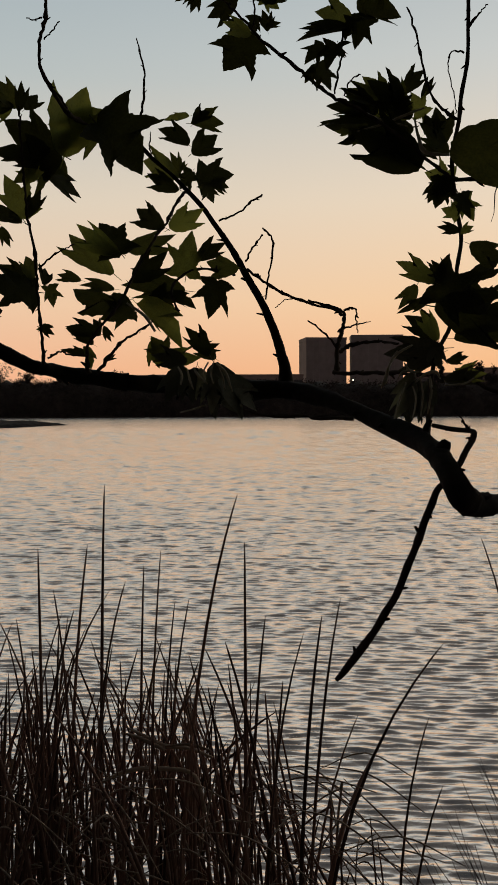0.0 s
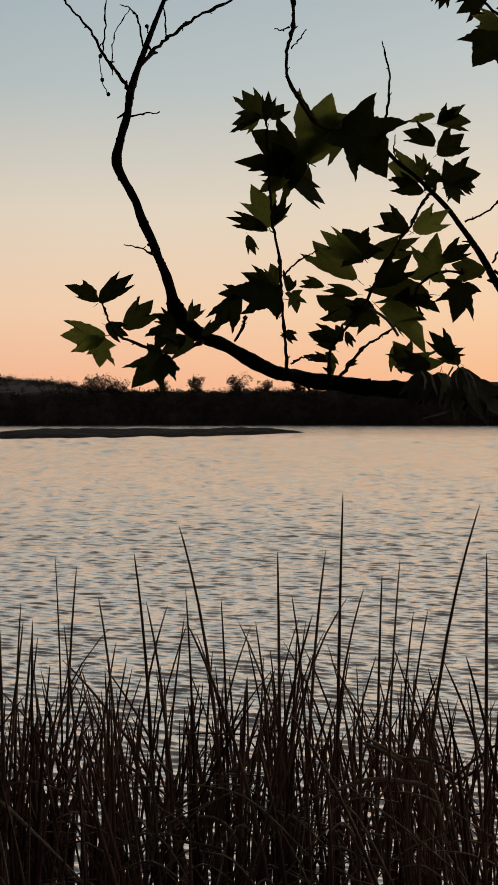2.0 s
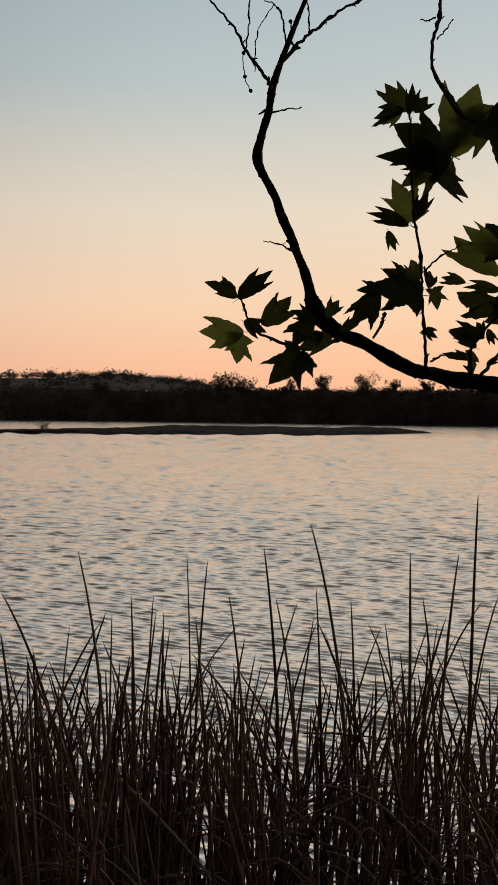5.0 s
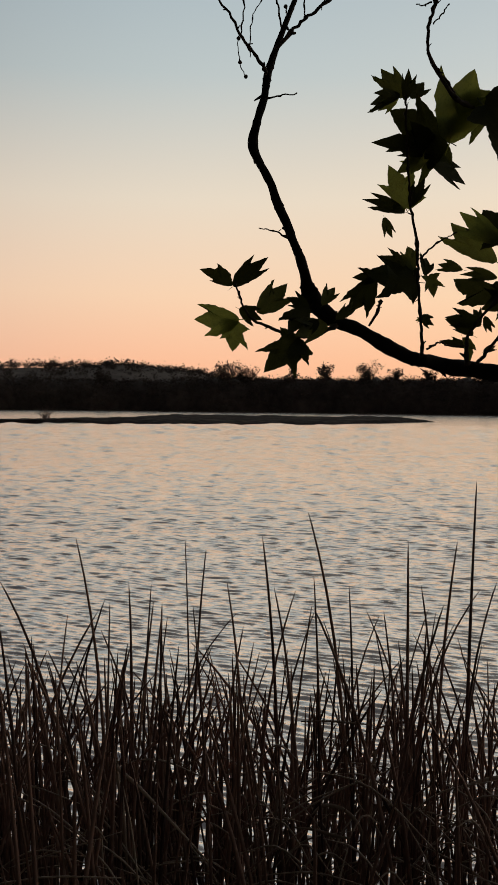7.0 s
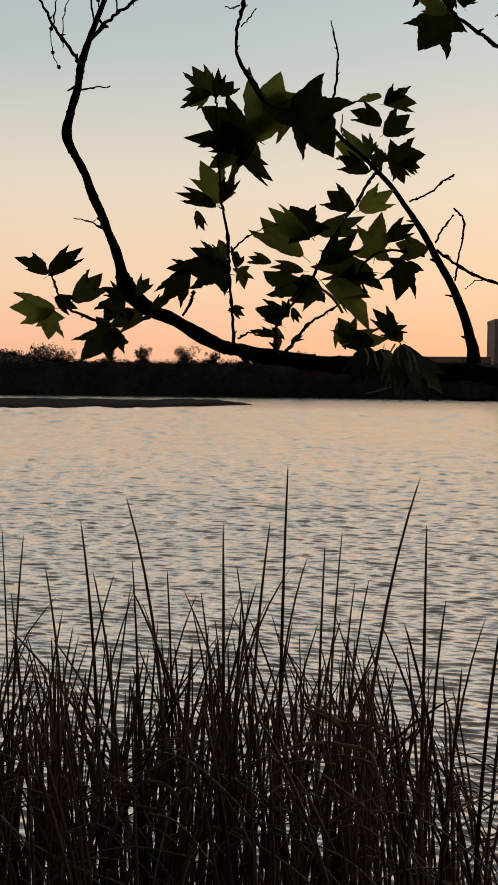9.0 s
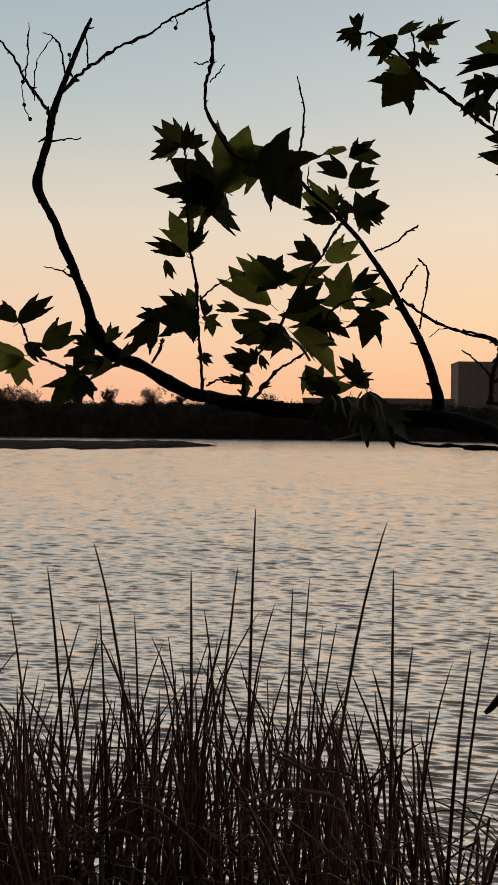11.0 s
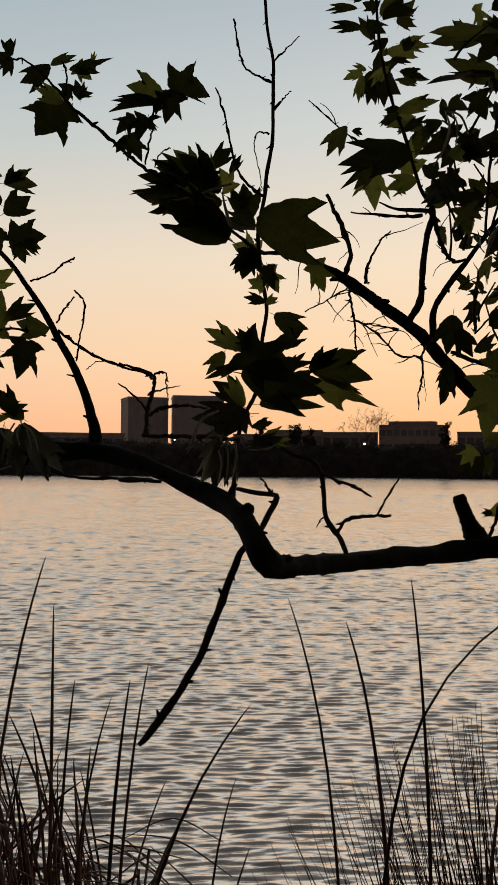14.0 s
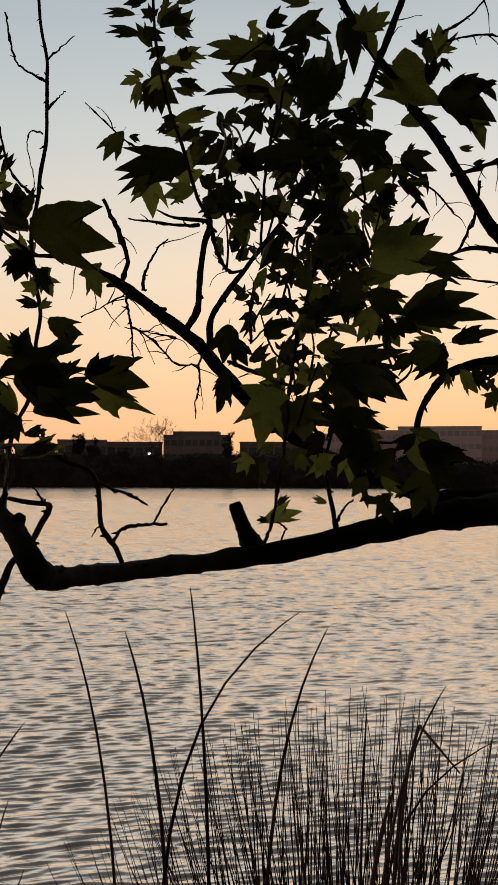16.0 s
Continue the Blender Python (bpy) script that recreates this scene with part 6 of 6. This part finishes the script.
for x_, y_, z_, reach in (*[(0.64, 2.08, 2.95, 0.080), (0.73, 2.22, 3.05, 0.093), (0.74, 2.11, 2.99, 0.107), (0.85, 2.24, 3.10, 0.084), (0.85, 2.12, 3.08, 0.097), (0.85, 1.99, 3.06, 0.111), (0.74, 2.28, 2.96, 0.088), (0.79, 2.14, 2.94, 0.101), (0.91, 2.27, 3.03, 0.115), (0.92, 2.15, 3.00, 0.092), (0.92, 2.02, 2.98, 0.105), (0.79, 2.30, 2.89, 0.083), (0.81, 2.19, 2.82, 0.096), (0.82, 2.05, 2.84, 0.109), (0.93, 2.20, 2.89, 0.086), (0.93, 2.07, 2.89, 0.100), (1.05, 2.20, 2.97, 0.113), (0.83, 2.22, 2.76, 0.090), (0.85, 2.09, 2.74, 0.104), (0.98, 2.23, 2.80, 0.081)], *[(0.98, 2.11, 2.75, 0.094), (1.11, 2.26, 2.76, 0.108), (1.10, 2.13, 2.75, 0.085), (0.89, 2.12, 2.67, 0.098), (1.02, 2.26, 2.71, 0.112), (0.87, 2.21, 2.62, 0.089), (0.89, 2.08, 2.59, 0.102), (0.91, 2.28, 2.56, 0.116), (0.94, 2.14, 2.54, 0.093), (1.06, 2.20, 3.00, 0.106), (1.05, 2.08, 2.98, 0.084), (1.04, 1.95, 2.96, 0.097), (1.12, 2.19, 2.72, 0.110), (1.12, 2.07, 2.65, 0.088), (0.78, 1.95, 3.16, 0.101), (0.79, 2.17, 2.70, 0.092), (0.68, 2.29, 3.14, 0.105), (0.69, 2.17, 3.10, 0.082), (0.74, 1.97, 3.24, 0.095)], *[(0.90, 2.02, 3.17, 0.086), (1.02, 2.17, 3.18, 0.099), (0.93, 2.12, 3.07, 0.113), (0.95, 2.00, 3.01, 0.090), (0.85, 2.20, 3.16, 0.103), (0.78, 2.11, 3.15, 0.081), (0.85, 2.03, 2.90, 0.094), (0.99, 2.19, 2.87, 0.107), (0.99, 2.06, 2.84, 0.085)]):
    stalk = Vector((x_, y_, z_)) + Vector((rng.uniform(-0.10, 0.10), rng.uniform(-0.05, 0.05), rng.uniform(-0.16, -0.05)))
    mid = stalk.lerp(Vector((x_, y_, z_)), 0.5) + Vector((rng.uniform(-0.02, 0.02), 0, rng.uniform(-0.02, 0.02)))
    sprigs.append(tube(smooth_line([(*(stalk - tree.location), 0.0032), (*(mid - tree.location), 0.0026), (*(Vector((x_, y_, z_)) - tree.location), 0.0018)], 3), 5))
    for k in range(4):
        size = reach * rng.uniform(0.45, 0.85)
        base = Vector((x_, y_, z_)) + Vector((rng.uniform(-1, 1), rng.uniform(-1, 1), rng.uniform(-1, 1))) * 0.05
        y = Vector((rng.uniform(-1, 1), rng.uniform(-0.7, 0.7), rng.uniform(-1.0, 0.7))).normalized()
        small_leaf(rng, base, y, Vector((rng.uniform(-0.8, 0.8), -1, rng.uniform(-0.4, 0.8))), size)
wispy = [w for w in WOODS if w[0].name.split(".")[0] in ("branch", "stem", "twig") and w[1][:, 0].mean() > 0.42 and w[1][:, 2].mean() > 2.45]
for _ in range(85):
    pts = rng.choice(wispy)[1]
    s0 = Vector(pts[rng.randrange(len(pts) // 4, len(pts))])
    way = Vector((rng.uniform(-1, 1), rng.uniform(-0.5, 0.5), rng.uniform(-1.2, 0.7))).normalized()
    long_, q0, line = rng.uniform(0.02, 0.085), s0, []
    for k in range(5):
        line.append((*(q0 - tree.location), 0.0016 - 0.00025 * k))
        way = (way + Vector((rng.uniform(-0.35, 0.35), rng.uniform(-0.2, 0.2), rng.uniform(-0.45, 0.25)))).normalized()
        q0 = q0 + way * long_ / 4
    sprigs.append(tube(line, 4))
part("sprig_mass", mesh_of("sprig_mass", *joined(sprigs), TWIG), tree, kind="stuff")
part("leaf_mass", mesh_of("leaf_mass", *joined(crowd), LEAF_MASS), tree, kind="stuff")
# overhead leaf canopy, never in view, added to shade the limbs and reeds
rng = random.Random(12)
crown = []
for _ in range(260):
    a, r = rng.uniform(0, 2 * math.pi), 4.2 * math.sqrt(rng.uniform(0, 1))
    c = Vector((0.8 + 0.8 * r * math.sin(a), -0.3 + r * math.cos(a), 5.3 + rng.uniform(-0.3, 1.2)))
    if math.hypot(c.x, c.y) > 4.3:
        continue
    crown.append(leaf_spray(rng, c - tree.location, (0.28, 0.28, 0.16), 16, 0.16))
part("crown", mesh_of("crown", *joined(crown), LEAF), tree, kind="stuff")
v, f = tube([(0, 0, -0.0034, 0.0016), (0, 0, -0.002, 0.0032), (0, 0, 0, 0.004), (0, 0, 0.002, 0.0032), (0, 0, 0.0034, 0.0016)], 8, 0.2)
ball = mesh_of("seed_ball", v, f, SEED)
for place in ((-0.799, 1.768, 2.975), (-0.801, 1.780, 2.937), (-0.794, 1.791, 2.914), (-0.716, 1.784, 3.025), (-0.528, 1.827, 3.078)):
    part("seed_ball", ball, nearest_wood(place)).location = Vector(place) - tree.location

# ---- reeds along the near shore ----
bed = tagged(new("reed_bed"), "tall dark reed bed standing in the shallows", "reeds")
bed.location = (-0.6, 2.9, 0.0)
reed_count = 0


def reed_line(tip, mid, radius, rng):
    """A stem through tip and mid on one even bend down to its foot in the water."""
    slope = mid - tip
    run = slope / max(0.05, -slope.z)
    if run.length > 0.78:
        fall, span = tip.z - mid.z, tip.z + 0.25
        k = 0.92 * fall
        reach = Vector((slope.x, slope.y, 0)) / (1 - math.exp(-fall / k))
        drops = [span * (j / 14) ** 1.6 for j in range(15)]
        return [(*(tip + reach * (1 - math.exp(-d / k)) - Vector((0, 0, d))), radius * (0.10 + 1.05 * (d / span) ** 0.38)) for d in drops]
    lean = 0.55
    foot = mid + Vector((run.x * lean, run.y * lean, -1.0)) * (mid.z + 0.25)
    t = (tip.z - mid.z) / (tip.z - foot.z)
    bend = (mid - (1 - t) ** 2 * tip - t * t * foot) / (2 * t * (1 - t))
    sway = rng.uniform(-0.006, 0.006)
    line = []
    for s in (0.0, 0.04, 0.1, 0.18, 0.27, 0.37, 0.48, 0.6, 0.73, 0.87, 1.0):
        q = (1 - s) ** 2 * tip + 2 * s * (1 - s) * bend + s * s * foot
        line.append((q.x + sway * math.sin(7 * s), q.y, q.z, radius * (0.10 + 1.05 * s**0.38)))
    return line


def tall_reeds(rows):
    global reed_count
    for tx, ty, tz, mx, my, mz, radius in rows:
        reed_count += 1
        rng = random.Random(900 + reed_count)
        v, f = tube(reed_line(Vector((tx, ty, tz)), Vector((mx, my, mz)), radius, rng), 6, 0.1, reed_count)
        part("reed", mesh_of("reed", [q - bed.location for q in v], f, REED), bed)


def random_reed(rng, az, distance, tip_el, radius, lean=0.12):
    tip = polar(az, distance, 2.34 + distance * math.tan(radians(tip_el)))
    drop = rng.uniform(0.5, 0.9)
    mid = tip + Vector((rng.gauss(0, lean), rng.gauss(0, lean * 0.6), -drop))
    return reed_line(tip, mid, radius, rng)


tall_reeds([(-1.635, 2.543, 1.931, -1.473, 2.421, 1.506, 0.0067), (-1.819, 2.438, 1.811, -1.583, 2.371, 1.428, 0.0076), (-1.364, 2.373, 1.859, -1.295, 2.278, 1.525, 0.0061), (-1.321, 2.416, 1.848, -1.285, 2.318, 1.515, 0.0053), (-1.395, 2.755, 1.921, -1.340, 2.682, 1.452, 0.0043), (-1.361, 2.828, 1.885, -1.355, 2.748, 1.431, 0.0061), (-1.184, 2.840, 1.933, -1.089, 2.733, 1.422, 0.0076), (-1.247, 2.730, 1.812, -1.141, 2.613, 1.418, 0.0067), (-1.046, 2.592, 1.835, -0.946, 2.491, 1.483, 0.0070), (-1.023, 2.694, 1.809, -1.078, 2.623, 1.455, 0.0064), (-0.935, 2.545, 2.045, -0.825, 2.507, 1.567, 0.0067), (-0.914, 2.535, 1.884, -0.879, 2.493, 1.491, 0.0060), (-0.927, 2.877, 1.798, -0.863, 2.730, 1.423, 0.0067)])
tall_reeds([(-0.827, 2.846, 1.731, -0.883, 2.716, 1.424, 0.0058), (-1.149, 2.584, 1.758, -1.276, 2.502, 1.509, 0.0047), (-1.487, 2.277, 1.777, -1.437, 2.155, 1.513, 0.0053), (-1.414, 2.363, 1.804, -1.329, 2.213, 1.441, 0.0054), (-1.369, 2.612, 1.628, -1.286, 2.560, 1.335, 0.0050)])
tall_reeds([(-0.690, 2.615, 1.979, -0.657, 2.508, 1.532, 0.0074), (-0.647, 3.017, 1.931, -0.676, 2.930, 1.394, 0.0076), (-0.598, 3.032, 2.105, -0.588, 2.905, 1.403, 0.0076), (-0.366, 2.556, 1.981, -0.376, 2.455, 1.553, 0.0050), (-0.180, 2.631, 2.113, -0.290, 2.546, 1.524, 0.0065), (-0.182, 3.000, 1.942, -0.170, 2.794, 1.445, 0.0074), (-0.132, 3.292, 1.667, -0.164, 3.150, 1.240, 0.0074), (-0.012, 2.497, 1.792, -0.076, 2.386, 1.513, 0.0049), (0.032, 2.529, 1.826, -0.011, 2.432, 1.430, 0.0070), (0.077, 2.528, 1.869, 0.015, 2.387, 1.447, 0.0056), (0.132, 2.724, 1.524, 0.032, 2.570, 1.263, 0.0054), (0.342, 2.641, 1.733, 0.100, 2.527, 1.325, 0.0067), (0.192, 2.782, 1.422, 0.076, 2.626, 1.225, 0.0120)])
tall_reeds([(0.282, 2.449, 1.603, 0.226, 2.417, 1.372, 0.0049), (0.339, 2.614, 1.380, 0.267, 2.539, 1.167, 0.0054), (-0.450, 2.822, 1.903, -0.441, 2.692, 1.475, 0.0063), (-0.367, 2.841, 1.799, -0.392, 2.766, 1.374, 0.0056), (-0.322, 2.789, 1.817, -0.363, 2.666, 1.410, 0.0055), (-0.467, 2.625, 1.891, -0.525, 2.592, 1.579, 0.0059), (-0.506, 2.617, 1.870, -0.621, 2.566, 1.586, 0.0059), (-0.767, 3.085, 1.783, -0.699, 2.963, 1.466, 0.0071), (-0.247, 2.859, 1.566, -0.296, 2.725, 1.313, 0.0057), (-0.093, 3.110, 1.412, -0.321, 2.971, 1.235, 0.0107), (-0.729, 2.830, 1.696, -0.592, 2.769, 1.448, 0.0057), (-0.768, 3.198, 1.691, -0.819, 3.036, 1.358, 0.0055), (-0.887, 3.200, 1.556, -0.855, 3.033, 1.187, 0.0065)])
tall_reeds([(-0.919, 3.120, 1.523, -0.880, 3.001, 1.199, 0.0064), (-0.636, 2.989, 1.660, -0.555, 2.901, 1.405, 0.0051), (-0.487, 2.549, 1.748, -0.514, 2.456, 1.413, 0.0051)])
tall_reeds([(0.449, 2.720, 1.994, 0.544, 2.619, 1.521, 0.0053), (0.715, 3.200, 1.854, 0.781, 3.032, 1.406, 0.0082), (0.865, 2.991, 2.011, 0.889, 2.897, 1.435, 0.0069), (1.048, 2.564, 1.987, 0.808, 2.650, 1.704, 0.0069), (1.358, 3.088, 1.858, 1.183, 3.046, 1.451, 0.0075), (1.409, 2.435, 1.792, 1.255, 2.427, 1.478, 0.0063), (1.369, 2.647, 1.477, 1.271, 2.590, 1.244, 0.0119), (1.773, 2.752, 1.544, 1.538, 2.825, 1.359, 0.0065), (1.294, 2.373, 1.713, 1.231, 2.335, 1.537, 0.0061), (1.175, 2.428, 1.743, 1.124, 2.353, 1.460, 0.0053), (1.400, 2.310, 1.654, 1.312, 2.242, 1.476, 0.0046)])
rng = random.Random(31)
for _ in range(170):
    az = rng.uniform(-40, -1)
    el = min(-13.2, rng.gauss(-16.0, 1.5)) if az < -5 else min(-15.0, rng.gauss(-17.8, 1.8))
    v, f = tube(random_reed(rng, az, rng.uniform(2.4, 3.5), el, rng.uniform(0.0042, 0.0082), 0.15), 6, 0.1, az)
    part("reed", mesh_of("reed", [q - bed.location for q in v], f, REED), bed)
for _ in range(72):
    az = rng.uniform(-41, -4)
    v, f = tube(random_reed(rng, az, rng.uniform(2.4, 3.3), rng.uniform(-14.6, -10.9) - (1.5 if az > -8 else 0.0), rng.uniform(0.0045, 0.0078), 0.13), 6, 0.1, az)
    part("reed", mesh_of("reed", [q - bed.location for q in v], f, REED), bed)
for _ in range(26):
    az, d = rng.uniform(-40, 2), rng.uniform(2.4, 3.2)
    knee = polar(az, d, 2.34 + d * math.tan(radians(rng.uniform(-21.5, -17.0) - (1.5 if az > -5 else 0.0))))
    foot = knee + Vector((rng.gauss(0, 0.12), rng.gauss(0, 0.06), -knee.z - 0.25))
    way = rng.choice((-1, 1)) * rng.uniform(0.10, 0.30)
    tip = knee + Vector((way, rng.uniform(-0.06, 0.06), rng.uniform(-0.30, -0.04)))
    r0 = rng.uniform(0.003, 0.006)
    line = smooth_line([(*tip, 0.0007), (*(knee.lerp(tip, 0.5) + Vector((0, 0, 0.006))), r0 * 0.65), (*knee, r0 * 0.9), (*knee.lerp(foot, 0.04), r0), (*knee.lerp(foot, 0.5), r0 * 1.1), (*foot, r0 * 1.2)], 2)
    v, f = tube(line, 6, 0.1, az)
    part("reed", mesh_of("reed", [q - bed.location for q in v], f, DRY_REED if rng.random() < 0.3 else REED), bed, "bent-over reed")
mass, dry = [], []
tufts = [rng.uniform(-44, -2) for _ in range(34)]
for _ in range(215):
    az = rng.choice(tufts) + rng.gauss(0, 0.40) if rng.random() < 0.6 else rng.uniform(-42, -3)
    mass.append(tube(random_reed(rng, az, rng.uniform(2.4, 3.6), min(-13.5, rng.gauss(-15.9, 1.3)) - (1.6 if az > -6 else 0.0), rng.uniform(0.0045, 0.0085), 0.13), 5))
for _ in range(190):
    az = rng.choice(tufts) + rng.gauss(0, 0.42) if rng.random() < 0.4 else rng.uniform(-52, -27) if rng.random() < 0.15 else rng.uniform(-52, -1) if rng.random() < 0.9 else rng.uniform(-1, 4.5)
    el = rng.gauss(-18.5, 1.9) if az < -6 else rng.gauss(-21.0, 2.0)
    if az > -1:
        el -= 1.5
    if el > -15.0:
        continue
    mass.append(tube(random_reed(rng, az, rng.uniform(2.2, 3.8), el, rng.uniform(0.0045, 0.0095), 0.13), 4))
for _ in range(45):
    az = rng.uniform(-44, -2)
    mass.append(tube(random_reed(rng, az, rng.uniform(2.3, 3.3), rng.gauss(-20.0, 1.8) - (1.5 if az > -6 else 0.0), rng.uniform(0.004, 0.0085), 0.24), 4))
for _ in range(290):
    az, d = rng.uniform(-40, 3), rng.uniform(2.3, 3.0)
    s = polar(az, d, 2.34 + d * math.tan(radians(rng.uniform(-26, -19))))
    e = s + Vector((rng.uniform(-0.35, 0.35), rng.uniform(-0.1, 0.1), rng.uniform(-0.3, 0.05)))
    m_ = s.lerp(e, 0.5) + Vector((0, 0, rng.uniform(0.0, 0.06)))
    dry.append(tube(smooth_line([(*s, 0.001), (*m_, 0.0025), (*e, 0.0015)], 4), 4))
for _ in range(95):
    az = rng.uniform(-46, -29)
    mass.append(tube(random_reed(rng, az, rng.uniform(2.3, 3.4), min(-14.0, rng.gauss(-17.0, 1.8)), rng.uniform(0.0045, 0.009), 0.14), 5))
for line in ([(-0.529, 2.443, 1.417, 0.0020), (-0.472, 2.454, 1.449, 0.0047), (-0.413, 2.464, 1.464, 0.0060), (-0.344, 2.474, 1.462, 0.0060), (-0.277, 2.482, 1.443, 0.0054), (-0.252, 2.484, 1.353, 0.0054)],
             [(-0.449, 2.489, 1.560, 0.0020), (-0.406, 2.496, 1.537, 0.0048), (-0.352, 2.503, 1.509, 0.0054), (-0.289, 2.511, 1.499, 0.0048), (-0.236, 2.516, 1.476, 0.0034)],
             [(-0.880, 2.320, 1.319, 0.0020), (-0.835, 2.336, 1.315, 0.0040), (-0.791, 2.352, 1.303, 0.0047), (-0.750, 2.365, 1.297, 0.0027)],
             [(-0.858, 2.381, 1.327, 0.0020), (-0.830, 2.391, 1.354, 0.0041), (-0.787, 2.406, 1.348, 0.0048), (-0.748, 2.418, 1.309, 0.0048), (-0.728, 2.424, 1.239, 0.0048)],
             [(-0.901, 2.419, 1.542, 0.0014), (-0.835, 2.442, 1.545, 0.0028), (-0.729, 2.476, 1.540, 0.0021)],
             [(-0.450, 2.447, 1.558, 0.0020), (-0.413, 2.453, 1.546, 0.0047), (-0.370, 2.460, 1.524, 0.0054), (-0.346, 2.463, 1.512, 0.0034)],
             [(-0.350, 2.493, 1.510, 0.0020), (-0.294, 2.500, 1.514, 0.0041), (-0.241, 2.505, 1.498, 0.0034)],
             [(-0.934, 2.308, 1.250, 0.0027), (-0.922, 2.313, 1.359, 0.0054), (-0.915, 2.316, 1.426, 0.0034), (-0.930, 2.310, 1.448, 0.0020)],
             [(-0.927, 2.324, 1.251, 0.0047), (-0.917, 2.328, 1.339, 0.0054), (-0.912, 2.330, 1.401, 0.0027)]):
    v, f = tube(smooth_line(line, 4), 6, 0.12)
    part("reed", mesh_of("reed", [q - bed.location for q in v], f, DRY_REED), bed, "pale dry reed, bent over")
shift = lambda vf: ([q - bed.location for q in vf[0]], vf[1])
part("reed_mass", mesh_of("reed_mass", *shift(joined(mass)), REED), bed, kind="stuff")
part("broken_reeds", mesh_of("broken_reeds", *shift(joined(dry)), DRY_REED), bed, "bent dry pale-brown reed blades", kind="stuff")

# fine rushes in a spreading clump
clump = tagged(new("rush_clump"), "spreading clump of fine dark rushes in the water", "rushes")
clump.location = polar(25, 3.3)
fine = []
for k in range(440):
    foot_az = rng.gauss(24.3, 6.0)
    foot = polar(foot_az, rng.uniform(2.95, 3.6), -0.2)
    az = foot_az + 0.85 * (foot_az - 25.5) + rng.gauss(0, 2.5)
    d = math.hypot(foot.x, foot.y) + rng.uniform(-0.15, 0.15)
    el = -11.2 - 0.027 * (az - 26.0) ** 2 - abs(rng.gauss(0, 3.3))
    if el < -25:
        continue
    tip = polar(az, d, 2.34 + d * math.tan(radians(el)))
    mid = foot.lerp(tip, 0.6) + Vector((foot.x - tip.x, foot.y - tip.y, 0)) * 0.14
    r0 = rng.uniform(0.7, 1.25)
    line = smooth_line([(*tip, 0.0008), (*mid.lerp(tip, 0.5), 0.0018 * r0), (*mid, 0.0028 * r0), (*foot, 0.0042 * r0)], 4)
    if k < 150:
        v, f = tube(line, 5)
        part("rush", mesh_of("rush", [q - clump.location for q in v], f, REED), clump)
    else:
        fine.append(tube(line, 4))
stalk = [Vector((1.415, 2.593, 1.653)), Vector((1.471, 2.469, 1.548)), Vector((1.353, 2.576, 1.483))]
line = [(*stalk[1], 0.002), (*stalk[1].lerp(stalk[0], 0.5), 0.0035), (*stalk[0], 0.0045), (*(stalk[0] + Vector((-0.004, 0, -0.012))), 0.005), (*stalk[2], 0.0055), (*(stalk[2] + Vector((-0.12, 0.03, -1.3))), 0.007)]
v, f = tube(line, 6, 0.12)
part("rush", mesh_of("rush", [q - clump.location for q in v], f, REED), clump, "snapped rush stalk")
v, f = joined(fine)
part("rush_mass", mesh_of("rush_mass", [q - clump.location for q in v], f, REED), clump, kind="stuff")
